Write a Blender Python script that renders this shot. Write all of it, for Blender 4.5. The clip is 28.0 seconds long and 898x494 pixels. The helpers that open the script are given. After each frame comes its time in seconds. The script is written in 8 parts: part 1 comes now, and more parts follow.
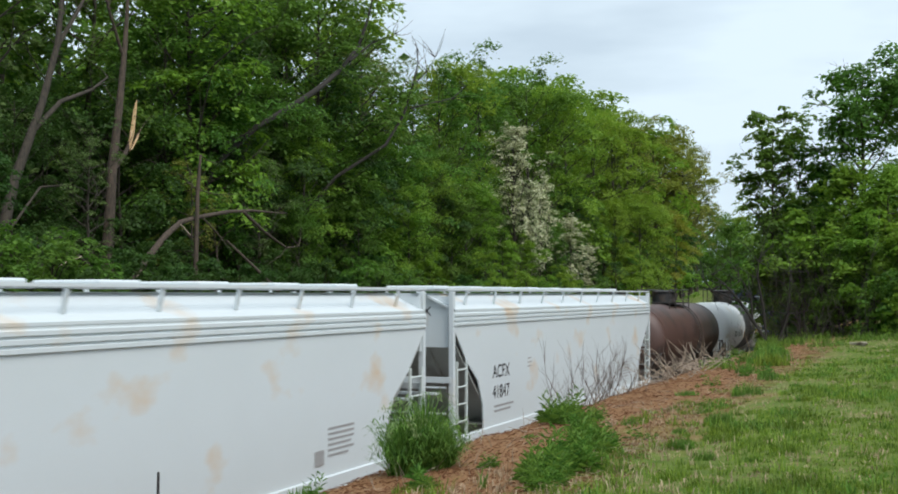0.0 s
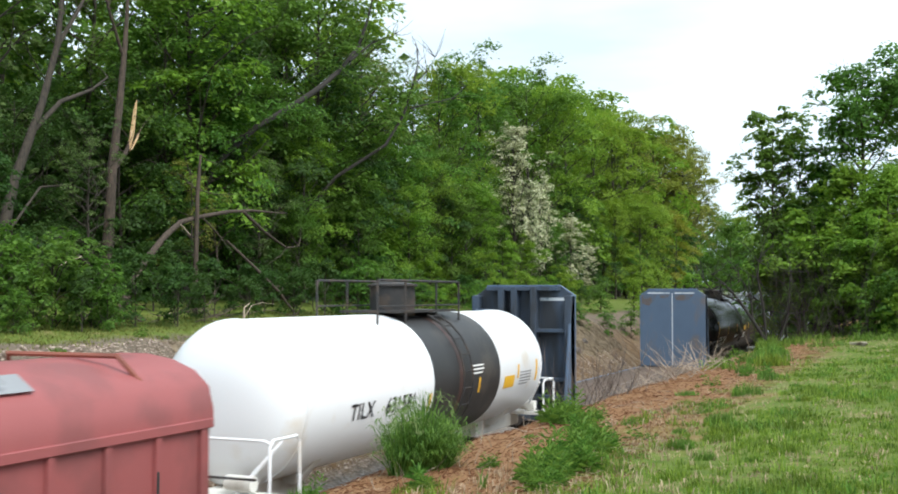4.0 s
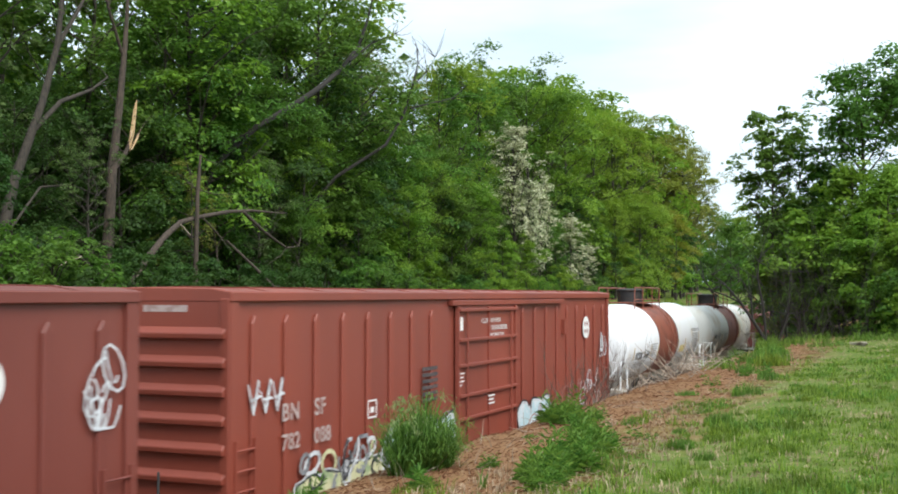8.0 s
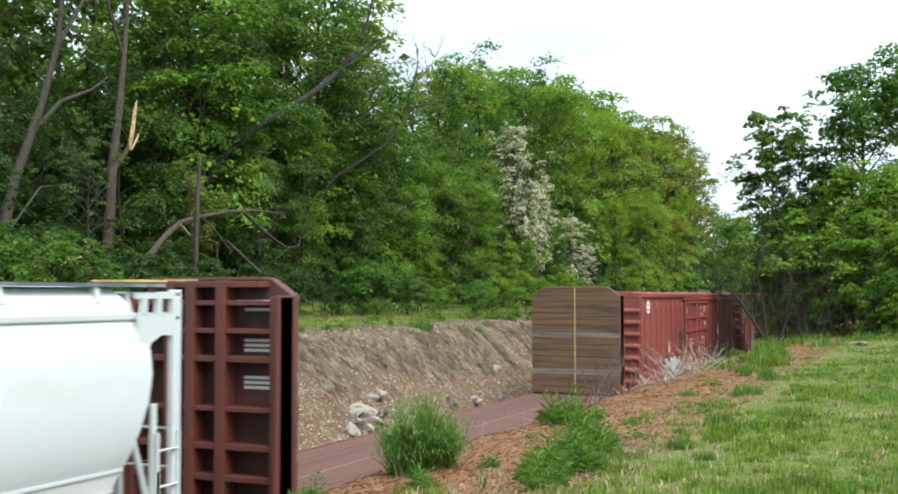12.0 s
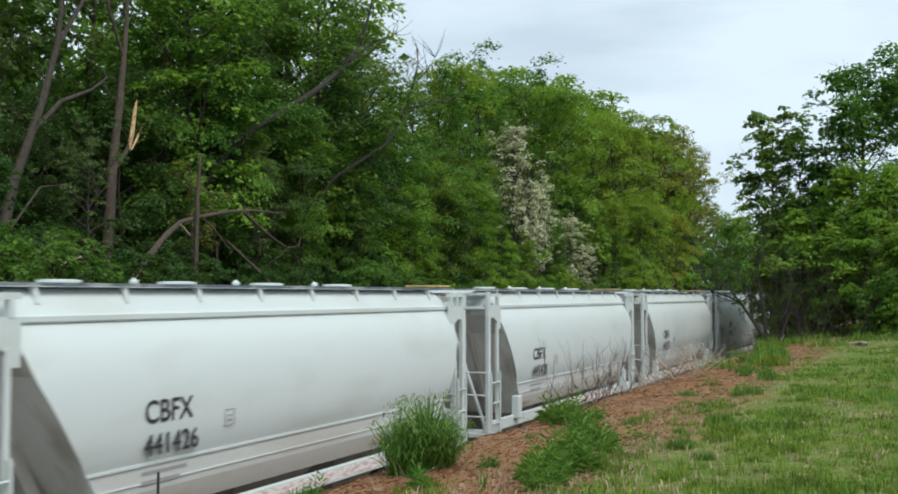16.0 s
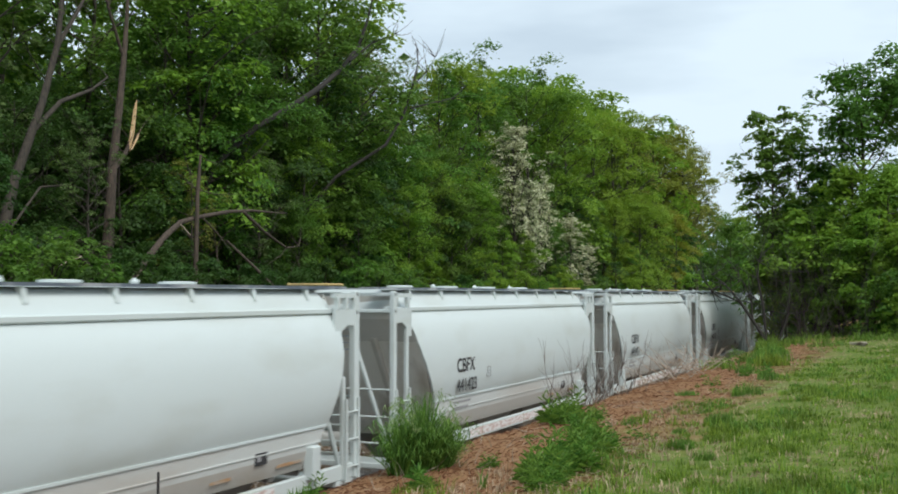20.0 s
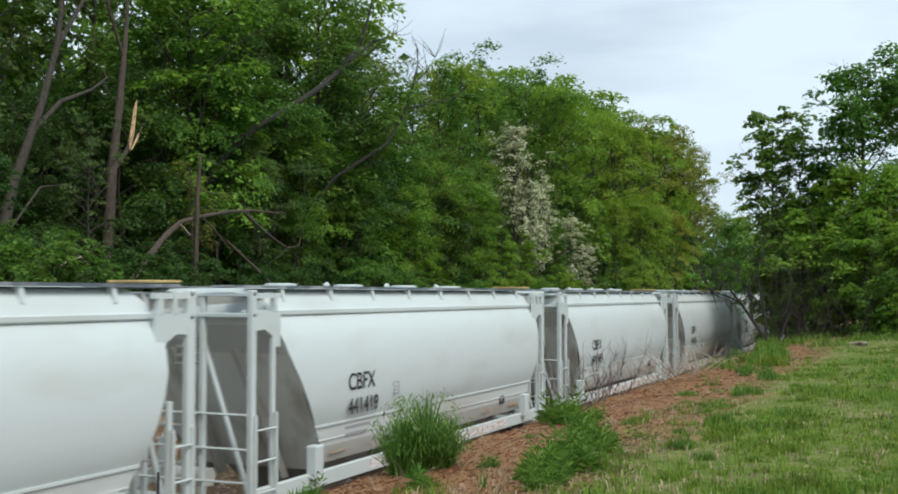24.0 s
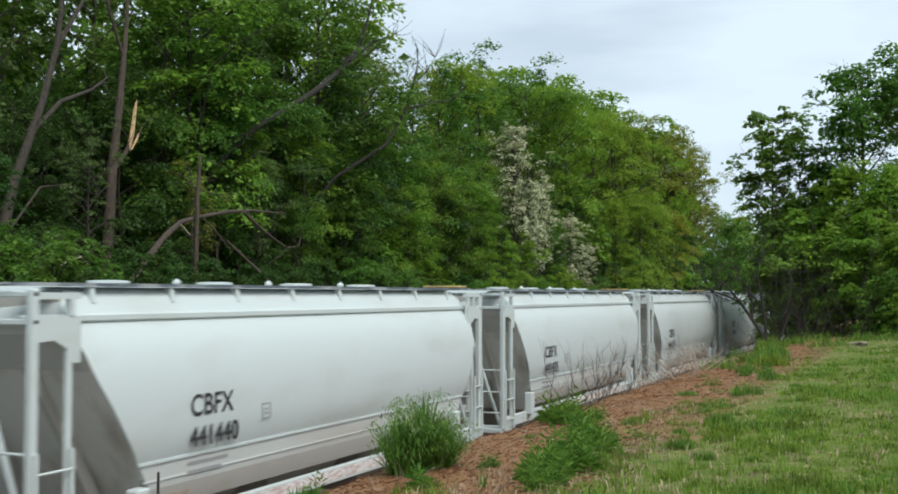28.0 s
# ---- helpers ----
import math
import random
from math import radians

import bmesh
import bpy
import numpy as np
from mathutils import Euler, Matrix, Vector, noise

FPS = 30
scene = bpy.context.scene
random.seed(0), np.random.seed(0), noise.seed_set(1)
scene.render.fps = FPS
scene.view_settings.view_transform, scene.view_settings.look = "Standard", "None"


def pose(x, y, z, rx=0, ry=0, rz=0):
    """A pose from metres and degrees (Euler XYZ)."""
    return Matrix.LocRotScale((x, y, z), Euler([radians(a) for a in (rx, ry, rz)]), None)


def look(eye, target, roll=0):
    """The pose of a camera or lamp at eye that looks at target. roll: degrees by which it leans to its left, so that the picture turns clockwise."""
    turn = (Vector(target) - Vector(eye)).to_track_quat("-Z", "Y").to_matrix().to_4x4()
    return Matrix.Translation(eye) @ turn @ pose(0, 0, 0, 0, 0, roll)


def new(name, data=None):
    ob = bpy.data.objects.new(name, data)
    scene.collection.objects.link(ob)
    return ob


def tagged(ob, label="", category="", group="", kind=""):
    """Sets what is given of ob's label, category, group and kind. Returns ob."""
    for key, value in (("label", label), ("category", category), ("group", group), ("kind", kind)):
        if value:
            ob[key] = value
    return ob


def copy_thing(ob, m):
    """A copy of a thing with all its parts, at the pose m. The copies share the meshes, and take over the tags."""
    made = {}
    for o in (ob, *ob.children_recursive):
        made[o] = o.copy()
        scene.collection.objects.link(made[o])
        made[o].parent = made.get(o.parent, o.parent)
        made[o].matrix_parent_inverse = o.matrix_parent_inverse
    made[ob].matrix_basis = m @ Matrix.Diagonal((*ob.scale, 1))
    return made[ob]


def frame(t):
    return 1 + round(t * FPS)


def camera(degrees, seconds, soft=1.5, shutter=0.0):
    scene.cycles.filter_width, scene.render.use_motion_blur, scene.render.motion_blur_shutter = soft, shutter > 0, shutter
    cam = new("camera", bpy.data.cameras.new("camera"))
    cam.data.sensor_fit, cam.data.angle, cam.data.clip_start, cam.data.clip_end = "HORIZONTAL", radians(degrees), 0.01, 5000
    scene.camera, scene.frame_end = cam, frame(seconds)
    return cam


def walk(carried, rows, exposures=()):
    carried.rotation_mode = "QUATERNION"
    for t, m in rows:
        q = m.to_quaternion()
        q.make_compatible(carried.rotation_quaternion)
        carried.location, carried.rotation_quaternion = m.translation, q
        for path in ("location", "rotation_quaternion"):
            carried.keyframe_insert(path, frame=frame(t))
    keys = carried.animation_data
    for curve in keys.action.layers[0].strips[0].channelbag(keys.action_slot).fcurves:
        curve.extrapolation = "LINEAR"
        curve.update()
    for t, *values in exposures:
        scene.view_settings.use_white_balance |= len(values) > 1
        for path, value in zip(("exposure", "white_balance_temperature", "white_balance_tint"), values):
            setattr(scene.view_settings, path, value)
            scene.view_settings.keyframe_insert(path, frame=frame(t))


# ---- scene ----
# ---------------------------------------------------------------- camera
LENS = 44.16
EYE = (10.812, 0.0, 4.433)
YAW, TILT = 0.4064, 0.0431
AIM = (EYE[0] - math.sin(YAW) * math.cos(TILT), EYE[1] + math.cos(YAW) * math.cos(TILT), EYE[2] + math.sin(TILT))
cam = camera(LENS, 28.0, soft=1.85, shutter=0.14)
EXPOSURES = [(0, -0.08), (1.0, -0.1), (1.6, 0.3), (2.2, 0.65), (3.2, 0.65), (4.4, 0.2), (5.5, -0.05), (6.2, -0.08), (6.9, -0.2), (7.4, 0.06), (8.0, 0.35), (8.8, 0.6), (9.6, 0.7), (11.5, 0.7),
             (12.0, 0.55), (12.5, 0.4), (13.4, 0.05), (14.5, -0.1), (28.0, -0.1)]
walk(cam, [(0, look(EYE, AIM)), (28.0, look(EYE, AIM))], EXPOSURES)

# ---------------------------------------------------------------- sky and sun
SUN_ELEVATION, SUN_AZIMUTH = radians(52), radians(118)   # azimuth clockwise from +y
world = bpy.data.worlds.new("sky")
scene.world = world
world.use_nodes = True
wn, wl = world.node_tree.nodes, world.node_tree.links
wn.clear()
w_out = wn.new("ShaderNodeOutputWorld")
w_bg = wn.new("ShaderNodeBackground")
w_sky = wn.new("ShaderNodeTexSky")
w_sky.sky_type, w_sky.sun_disc = "NISHITA", False
w_sky.sun_elevation, w_sky.sun_rotation = SUN_ELEVATION, SUN_AZIMUTH
w_sky.air_density, w_sky.dust_density = 1.0, 2.0
w_tc = wn.new("ShaderNodeTexCoord")
w_map = wn.new("ShaderNodeMapping")
w_map.inputs["Scale"].default_value = (1.0, 1.0, 4.2)
w_noise = wn.new("ShaderNodeTexNoise")
w_noise.inputs["Scale"].default_value, w_noise.inputs["Detail"].default_value, w_noise.inputs["Roughness"].default_value = 2.2, 5, 0.5
w_ramp = wn.new("ShaderNodeValToRGB")
w_ramp.color_ramp.elements[0].position, w_ramp.color_ramp.elements[1].position = 0.40, 0.58
w_ramp.color_ramp.elements[0].color = (0.68, 0.68, 0.68, 1)
w_mix = wn.new("ShaderNodeMix")
w_mix.data_type = "RGBA"
w_mix.inputs[7].default_value = (8.4, 10.0, 11.2, 1)      # lit cloud
wl.new(w_tc.outputs["Generated"], w_map.inputs["Vector"])
wl.new(w_map.outputs["Vector"], w_noise.inputs["Vector"])
wl.new(w_noise.outputs["Fac"], w_ramp.inputs["Fac"])
wl.new(w_ramp.outputs["Color"], w_mix.inputs[0])
wl.new(w_sky.outputs["Color"], w_mix.inputs[6])
wl.new(w_mix.outputs[2], w_bg.inputs["Color"])
wl.new(w_bg.outputs["Background"], w_out.inputs["Surface"])
w_bg.inputs["Strength"].default_value = 0.1
sun = new("sun", bpy.data.lights.new("sun", "SUN"))
sun.data.energy, sun.data.angle, sun.data.color = 2.9, radians(35), (1.0, 0.98, 0.95)
sun.matrix_world = look((math.sin(SUN_AZIMUTH) * math.cos(SUN_ELEVATION) * 100, math.cos(SUN_AZIMUTH) * math.cos(SUN_ELEVATION) * 100,
                         math.sin(SUN_ELEVATION) * 100), (0, 0, 0))


# ---------------------------------------------------------------- materials
def paint(name, base, other=None, scale=1.2, low=0.5, high=0.62, rough=0.55, metal=0.0, grain=0.08, bump=0.12, bump_scale=40.0, stretch=(1, 1, 1),
          specular=0.5, across=0.0):
    """Base colour with fine grain; patches of a second colour where a coarse noise passes low..high. stretch scales the patch pattern."""
    m = bpy.data.materials.new(name)
    m.use_nodes = True
    n, l = m.node_tree.nodes, m.node_tree.links
    b = n["Principled BSDF"]
    tc = n.new("ShaderNodeTexCoord")
    fine = n.new("ShaderNodeTexNoise")
    fine.inputs["Scale"].default_value, fine.inputs["Detail"].default_value = bump_scale, 4
    l.new(tc.outputs["Object"], fine.inputs["Vector"])
    coarse = n.new("ShaderNodeTexNoise")
    coarse.inputs["Scale"].default_value, coarse.inputs["Detail"].default_value = scale, 6
    mp = n.new("ShaderNodeMapping")
    mp.inputs["Scale"].default_value = stretch
    l.new(tc.outputs["Object"], mp.inputs["Vector"])
    l.new(mp.outputs["Vector"], coarse.inputs["Vector"])
    vary = n.new("ShaderNodeMix")
    vary.data_type = "RGBA"
    vary.inputs[6].default_value = (*[c * (1 - grain * 2) for c in base], 1)
    vary.inputs[7].default_value = (*[min(1, c * (1 + grain * 2)) for c in base], 1)
    both = n.new("ShaderNodeMath")
    both.operation = "MULTIPLY_ADD"
    both.inputs[1].default_value = 0.5
    l.new(fine.outputs["Fac"], both.inputs[0])
    half = n.new("ShaderNodeMath")
    half.operation = "MULTIPLY"
    half.inputs[1].default_value = 0.5
    l.new(coarse.outputs["Fac"], half.inputs[0])
    l.new(half.outputs[0], both.inputs[2])
    l.new(both.outputs[0], vary.inputs[0])
    colour = vary.outputs[2]
    if other:
        ramp = n.new("ShaderNodeMapRange")
        ramp.inputs["From Min"].default_value, ramp.inputs["From Max"].default_value = low, high
        l.new(coarse.outputs["Fac"], ramp.inputs["Value"])
        mix = n.new("ShaderNodeMix")
        mix.data_type = "RGBA"
        mix.inputs[7].default_value = (*other, 1)
        l.new(ramp.outputs["Result"], mix.inputs[0])
        l.new(colour, mix.inputs[6])
        colour = mix.outputs[2]
    l.new(colour, b.inputs["Base Color"])
    b.inputs["Roughness"].default_value, b.inputs["Metallic"].default_value = rough, metal
    b.inputs["Specular IOR Level"].default_value = specular
    if bump:
        bp = n.new("ShaderNodeBump")
        bp.inputs["Strength"].default_value, bp.inputs["Distance"].default_value = bump, 0.02
        l.new(fine.outputs["Fac"], bp.inputs["Height"])
        l.new(bp.outputs["Normal"], b.inputs["Normal"])
    return m


def leaf(name, dark, light, through_share=0.5, rough=0.55, clump=0.0):
    """Foliage: each leaf its own shade between two greens, part of the light passing through."""
    m = bpy.data.materials.new(name)
    m.use_nodes = True
    n, l = m.node_tree.nodes, m.node_tree.links
    n.clear()
    out = n.new("ShaderNodeOutputMaterial")
    geo = n.new("ShaderNodeNewGeometry")
    info = n.new("ShaderNodeObjectInfo")
    mix = n.new("ShaderNodeMix")
    mix.data_type = "RGBA"
    mix.inputs[6].default_value, mix.inputs[7].default_value = (*dark, 1), (*light, 1)
    l.new(geo.outputs["Random Per Island"], mix.inputs[0])
    hue = n.new("ShaderNodeHueSaturation")
    shift = n.new("ShaderNodeMapRange")
    shift.inputs["To Min"].default_value, shift.inputs["To Max"].default_value = 0.484, 0.512
    l.new(info.outputs["Random"], shift.inputs["Value"])
    l.new(shift.outputs["Result"], hue.inputs["Hue"])
    l.new(mix.outputs[2], hue.inputs["Color"])
    if clump:
        # plants of one tuft share a shade
        tc = n.new("ShaderNodeTexCoord")
        tex = n.new("ShaderNodeTexNoise")
        tex.inputs["Scale"].default_value, tex.inputs["Detail"].default_value = clump, 4
        l.new(tc.outputs["Object"], tex.inputs["Vector"])
        val = n.new("ShaderNodeMapRange")
        val.inputs["From Min"].default_value, val.inputs["From Max"].default_value = 0.3, 0.7
        val.inputs["To Min"].default_value, val.inputs["To Max"].default_value = 0.55, 1.35
        l.new(tex.outputs["Fac"], val.inputs["Value"])
        l.new(val.outputs["Result"], hue.inputs["Value"])
    d = n.new("ShaderNodeBsdfPrincipled")
    d.inputs["Roughness"].default_value = rough
    d.inputs["Specular IOR Level"].default_value = 0.3
    t = n.new("ShaderNodeBsdfTranslucent")
    l.new(hue.outputs["Color"], d.inputs["Base Color"])
    l.new(hue.outputs["Color"], t.inputs["Color"])
    s = n.new("ShaderNodeMixShader")
    s.inputs[0].default_value = through_share
    l.new(d.outputs[0], s.inputs[1])
    l.new(t.outputs[0], s.inputs[2])
    l.new(s.outputs[0], out.inputs["Surface"])
    return m


WHITE_PAINT = paint("white_car_paint", (0.55, 0.605, 0.59), (0.48, 0.515, 0.48), scale=0.7, low=0.5, high=0.75, rough=0.42, grain=0.03, bump=0.03, stretch=(1, 0.5, 1.6))
WHITE_RUSTY = paint("rust_stained_white_paint", (0.565, 0.615, 0.635), (0.56, 0.41, 0.26), scale=0.62, low=0.585, high=0.74, rough=0.5, grain=0.04, bump=0.05, stretch=(1, 1.0, 1.3))
WHITE_TANK = paint("white_tank_paint", (0.82, 0.835, 0.84), (0.66, 0.56, 0.42), scale=0.9, low=0.60, high=0.8, rough=0.35, grain=0.02, bump=0.02)
CREAM_TANK = paint("cream_stained_tank_paint", (0.75, 0.73, 0.67), (0.50, 0.34, 0.19), scale=0.6, low=0.49, high=0.72, rough=0.42, grain=0.04, bump=0.03)
BLACK_TANK = paint("black_tank_paint", (0.010, 0.0105, 0.012), (0.024, 0.021, 0.019), scale=0.8, low=0.45, high=0.7, rough=0.27, grain=0.1, bump=0.02)
BROWN_BAND = paint("red_brown_band_paint", (0.25, 0.078, 0.048), (0.17, 0.055, 0.037), scale=1.5, rough=0.55, grain=0.1)
BROWN_TANK = paint("dark_brown_tank_paint", (0.085, 0.045, 0.036), (0.05, 0.03, 0.025), scale=0.9, rough=0.5, grain=0.1)
BOX_RED = paint("boxcar_red_paint", (0.265, 0.058, 0.034), (0.205, 0.049, 0.032), scale=0.5, low=0.42, high=0.7, rough=0.5, grain=0.07, bump=0.05, stretch=(1, 1, 0.4))
BOX_RED_B = paint("faded_boxcar_red_paint", (0.17, 0.041, 0.029), (0.205, 0.054, 0.038), scale=0.5, low=0.42, high=0.7, rough=0.5, grain=0.08, bump=0.05, stretch=(1, 1, 0.4))
BOX_PINK = paint("sun_bleached_red_paint", (0.275, 0.068, 0.052), (0.22, 0.054, 0.042), scale=0.5, low=0.42, high=0.7, rough=0.55, grain=0.07, bump=0.05, stretch=(1, 1, 0.4))
BLUE_PAINT = paint("weathered_blue_paint", (0.085, 0.13, 0.20), (0.15, 0.125, 0.115), scale=1.5, low=0.54, high=0.74, rough=0.6, grain=0.12, bump=0.06, stretch=(1, 1, 0.6))
BLUE_DARK = paint("grimy_blue_paint", (0.05, 0.078, 0.122), (0.028, 0.033, 0.041), scale=2.2, low=0.38, high=0.62, rough=0.65, grain=0.12, stretch=(1, 1, 0.3))
COVER_RED = paint("dull_red_cover_paint", (0.31, 0.088, 0.085), (0.24, 0.075, 0.072), scale=1.0, rough=0.55, grain=0.08)
STEEL_DARK = paint("grimy_dark_steel", (0.028, 0.027, 0.027), (0.058, 0.042, 0.032), scale=3.0, rough=0.7, grain=0.2)
# grey with the shade under and between the white cars mixed in
SHADE_GREY = paint("under_sheet_shade_grey", (0.31, 0.32, 0.30), (0.19, 0.18, 0.165), scale=1.4, low=0.45, high=0.75, rough=0.6, grain=0.06)
BARS_BLACK = paint("black_stencil_paint", (0.03, 0.03, 0.032), rough=0.6, bump=0)
BARS_WHITE = paint("white_stencil_paint", (0.78, 0.77, 0.74), rough=0.6, bump=0)
MARK_FADED = paint("faded_white_stencil", (0.48, 0.38, 0.35), (0.36, 0.25, 0.22), scale=6, rough=0.6, bump=0)
BARS_GREY = paint("grey_stencil_paint", (0.30, 0.30, 0.30), rough=0.6, bump=0)
YELLOW = paint("yellow_reflective_paint", (0.78, 0.44, 0.03), rough=0.45, bump=0)
DECK_WOOD = paint("dark_deck_planks", (0.11, 0.074, 0.054), (0.055, 0.045, 0.038), scale=2.5, rough=0.8, grain=0.25, stretch=(0.3, 3, 1))
DECK_RED = paint("rusty_red_deck", (0.15, 0.068, 0.05), (0.09, 0.05, 0.04), scale=1.5, rough=0.75, grain=0.2)
PLANK = paint("brown_bulkhead_planks", (0.16, 0.088, 0.038), (0.062, 0.042, 0.028), scale=2.2, low=0.42, high=0.66, rough=0.6, grain=0.2, bump=0.2, stretch=(0.25, 1, 5))
PLANK_GREY = paint("bleached_grey_planks", (0.20, 0.17, 0.135), (0.13, 0.10, 0.08), scale=2.2, rough=0.8, grain=0.2, bump=0.2, stretch=(0.25, 1, 5))
GRAFFITI_WHITE = paint("white_spray_paint", (0.62, 0.64, 0.65), (0.40, 0.40, 0.41), scale=5, rough=0.6, bump=0)
GRAFFITI_GREY = paint("grey_spray_paint", (0.26, 0.27, 0.28), (0.14, 0.14, 0.15), scale=3, rough=0.6, bump=0)
GRAFFITI_TAN = paint("pale_yellow_spray_paint", (0.60, 0.58, 0.34), (0.30, 0.38, 0.2), scale=2.5, rough=0.6, bump=0)
RAIL_STEEL = paint("worn_rail_steel", (0.22, 0.17, 0.14), rough=0.45, metal=0.6)
TIE_WOOD = paint("weathered_tie_wood", (0.075, 0.052, 0.036), (0.15, 0.12, 0.09), scale=4, rough=0.85, grain=0.25, bump=0.3)
BARK = paint("grey_brown_bark", (0.06, 0.048, 0.035), (0.026, 0.022, 0.018), scale=6, low=0.4, high=0.65, rough=0.9, grain=0.2, bump=0.5, bump_scale=18, stretch=(3, 3, 0.5))
# the same bark at half brightness, for limbs that stand out dark
BARK_DARK = paint("dark_limb_bark", (0.030, 0.025, 0.020), (0.014, 0.012, 0.010), scale=6, low=0.4, high=0.65, rough=0.9, grain=0.2, bump=0.5, bump_scale=18, stretch=(3, 3, 0.5))
BARK_PALE = paint("pale_grey_bark", (0.092, 0.065, 0.047), (0.036, 0.028, 0.021), scale=7, low=0.38, high=0.62, rough=0.9, grain=0.25, bump=0.6, bump_scale=18, stretch=(3, 3, 0.4))
DRY_TWIG = paint("bleached_dry_twigs", (0.36, 0.29, 0.22), (0.22, 0.16, 0.12), scale=5, rough=0.9, grain=0.2)
BARE_TWIG = paint("bare_brown_twigs", (0.13, 0.098, 0.078), (0.075, 0.058, 0.048), scale=5, rough=0.9, grain=0.2)
THICKET = paint("dark_thicket_twigs", (0.062, 0.050, 0.042), (0.036, 0.030, 0.026), scale=5, rough=0.9, grain=0.2)
SPLIT_WOOD = paint("fresh_split_wood", (0.52, 0.34, 0.17), (0.62, 0.46, 0.28), scale=8, rough=0.8, grain=0.15, stretch=(3, 3, 0.4))
ROCK = paint("pale_bank_rock", (0.34, 0.30, 0.25), (0.11, 0.08, 0.058), scale=3, rough=0.9, grain=0.2, bump=0.5, bump_scale=12)
ROCK_DARK = paint("dark_wet_rock", (0.10, 0.082, 0.07), (0.19, 0.15, 0.12), scale=2.5, rough=0.85, grain=0.25, bump=0.5, bump_scale=12)
LEAF_MID = leaf("mid_green_leaves", (0.060, 0.140, 0.020), (0.135, 0.265, 0.036))
LEAF_BRIGHT = leaf("bright_spring_leaves", (0.115, 0.225, 0.021), (0.235, 0.39, 0.040))
# deep green, darkened further for the shade low in the wood
LEAF_DEEP_SHADE = leaf("deep_green_shade_leaves", (0.030, 0.078, 0.017), (0.070, 0.152, 0.028))
LEAF_OLIVE = leaf("olive_budding_leaves", (0.13, 0.16, 0.024), (0.27, 0.29, 0.055))
LEAF_GOLD = leaf("golden_olive_leaves", (0.155, 0.195, 0.02), (0.30, 0.34, 0.05))
LEAF_PALE = leaf("pale_grey_green_leaves", (0.085, 0.14, 0.035), (0.19, 0.265, 0.085))
BLOSSOM = leaf("white_blossom", (0.24, 0.29, 0.10), (0.76, 0.75, 0.54), 0.3)
GRASS_LEAF = leaf("lawn_grass_blades", (0.085, 0.16, 0.014), (0.24, 0.335, 0.042), 0.4, clump=2.6)
BANK_GRASS = leaf("olive_bank_grass", (0.105, 0.135, 0.026), (0.23, 0.25, 0.062), 0.4, clump=1.4)
GRASS_LUSH = leaf("lush_tall_grass_blades", (0.06, 0.155, 0.018), (0.18, 0.32, 0.05), 0.4, clump=3.2)
GRASS_DRY = leaf("dry_straw_blades", (0.30, 0.215, 0.125), (0.56, 0.45, 0.30), 0.25, clump=4.0)


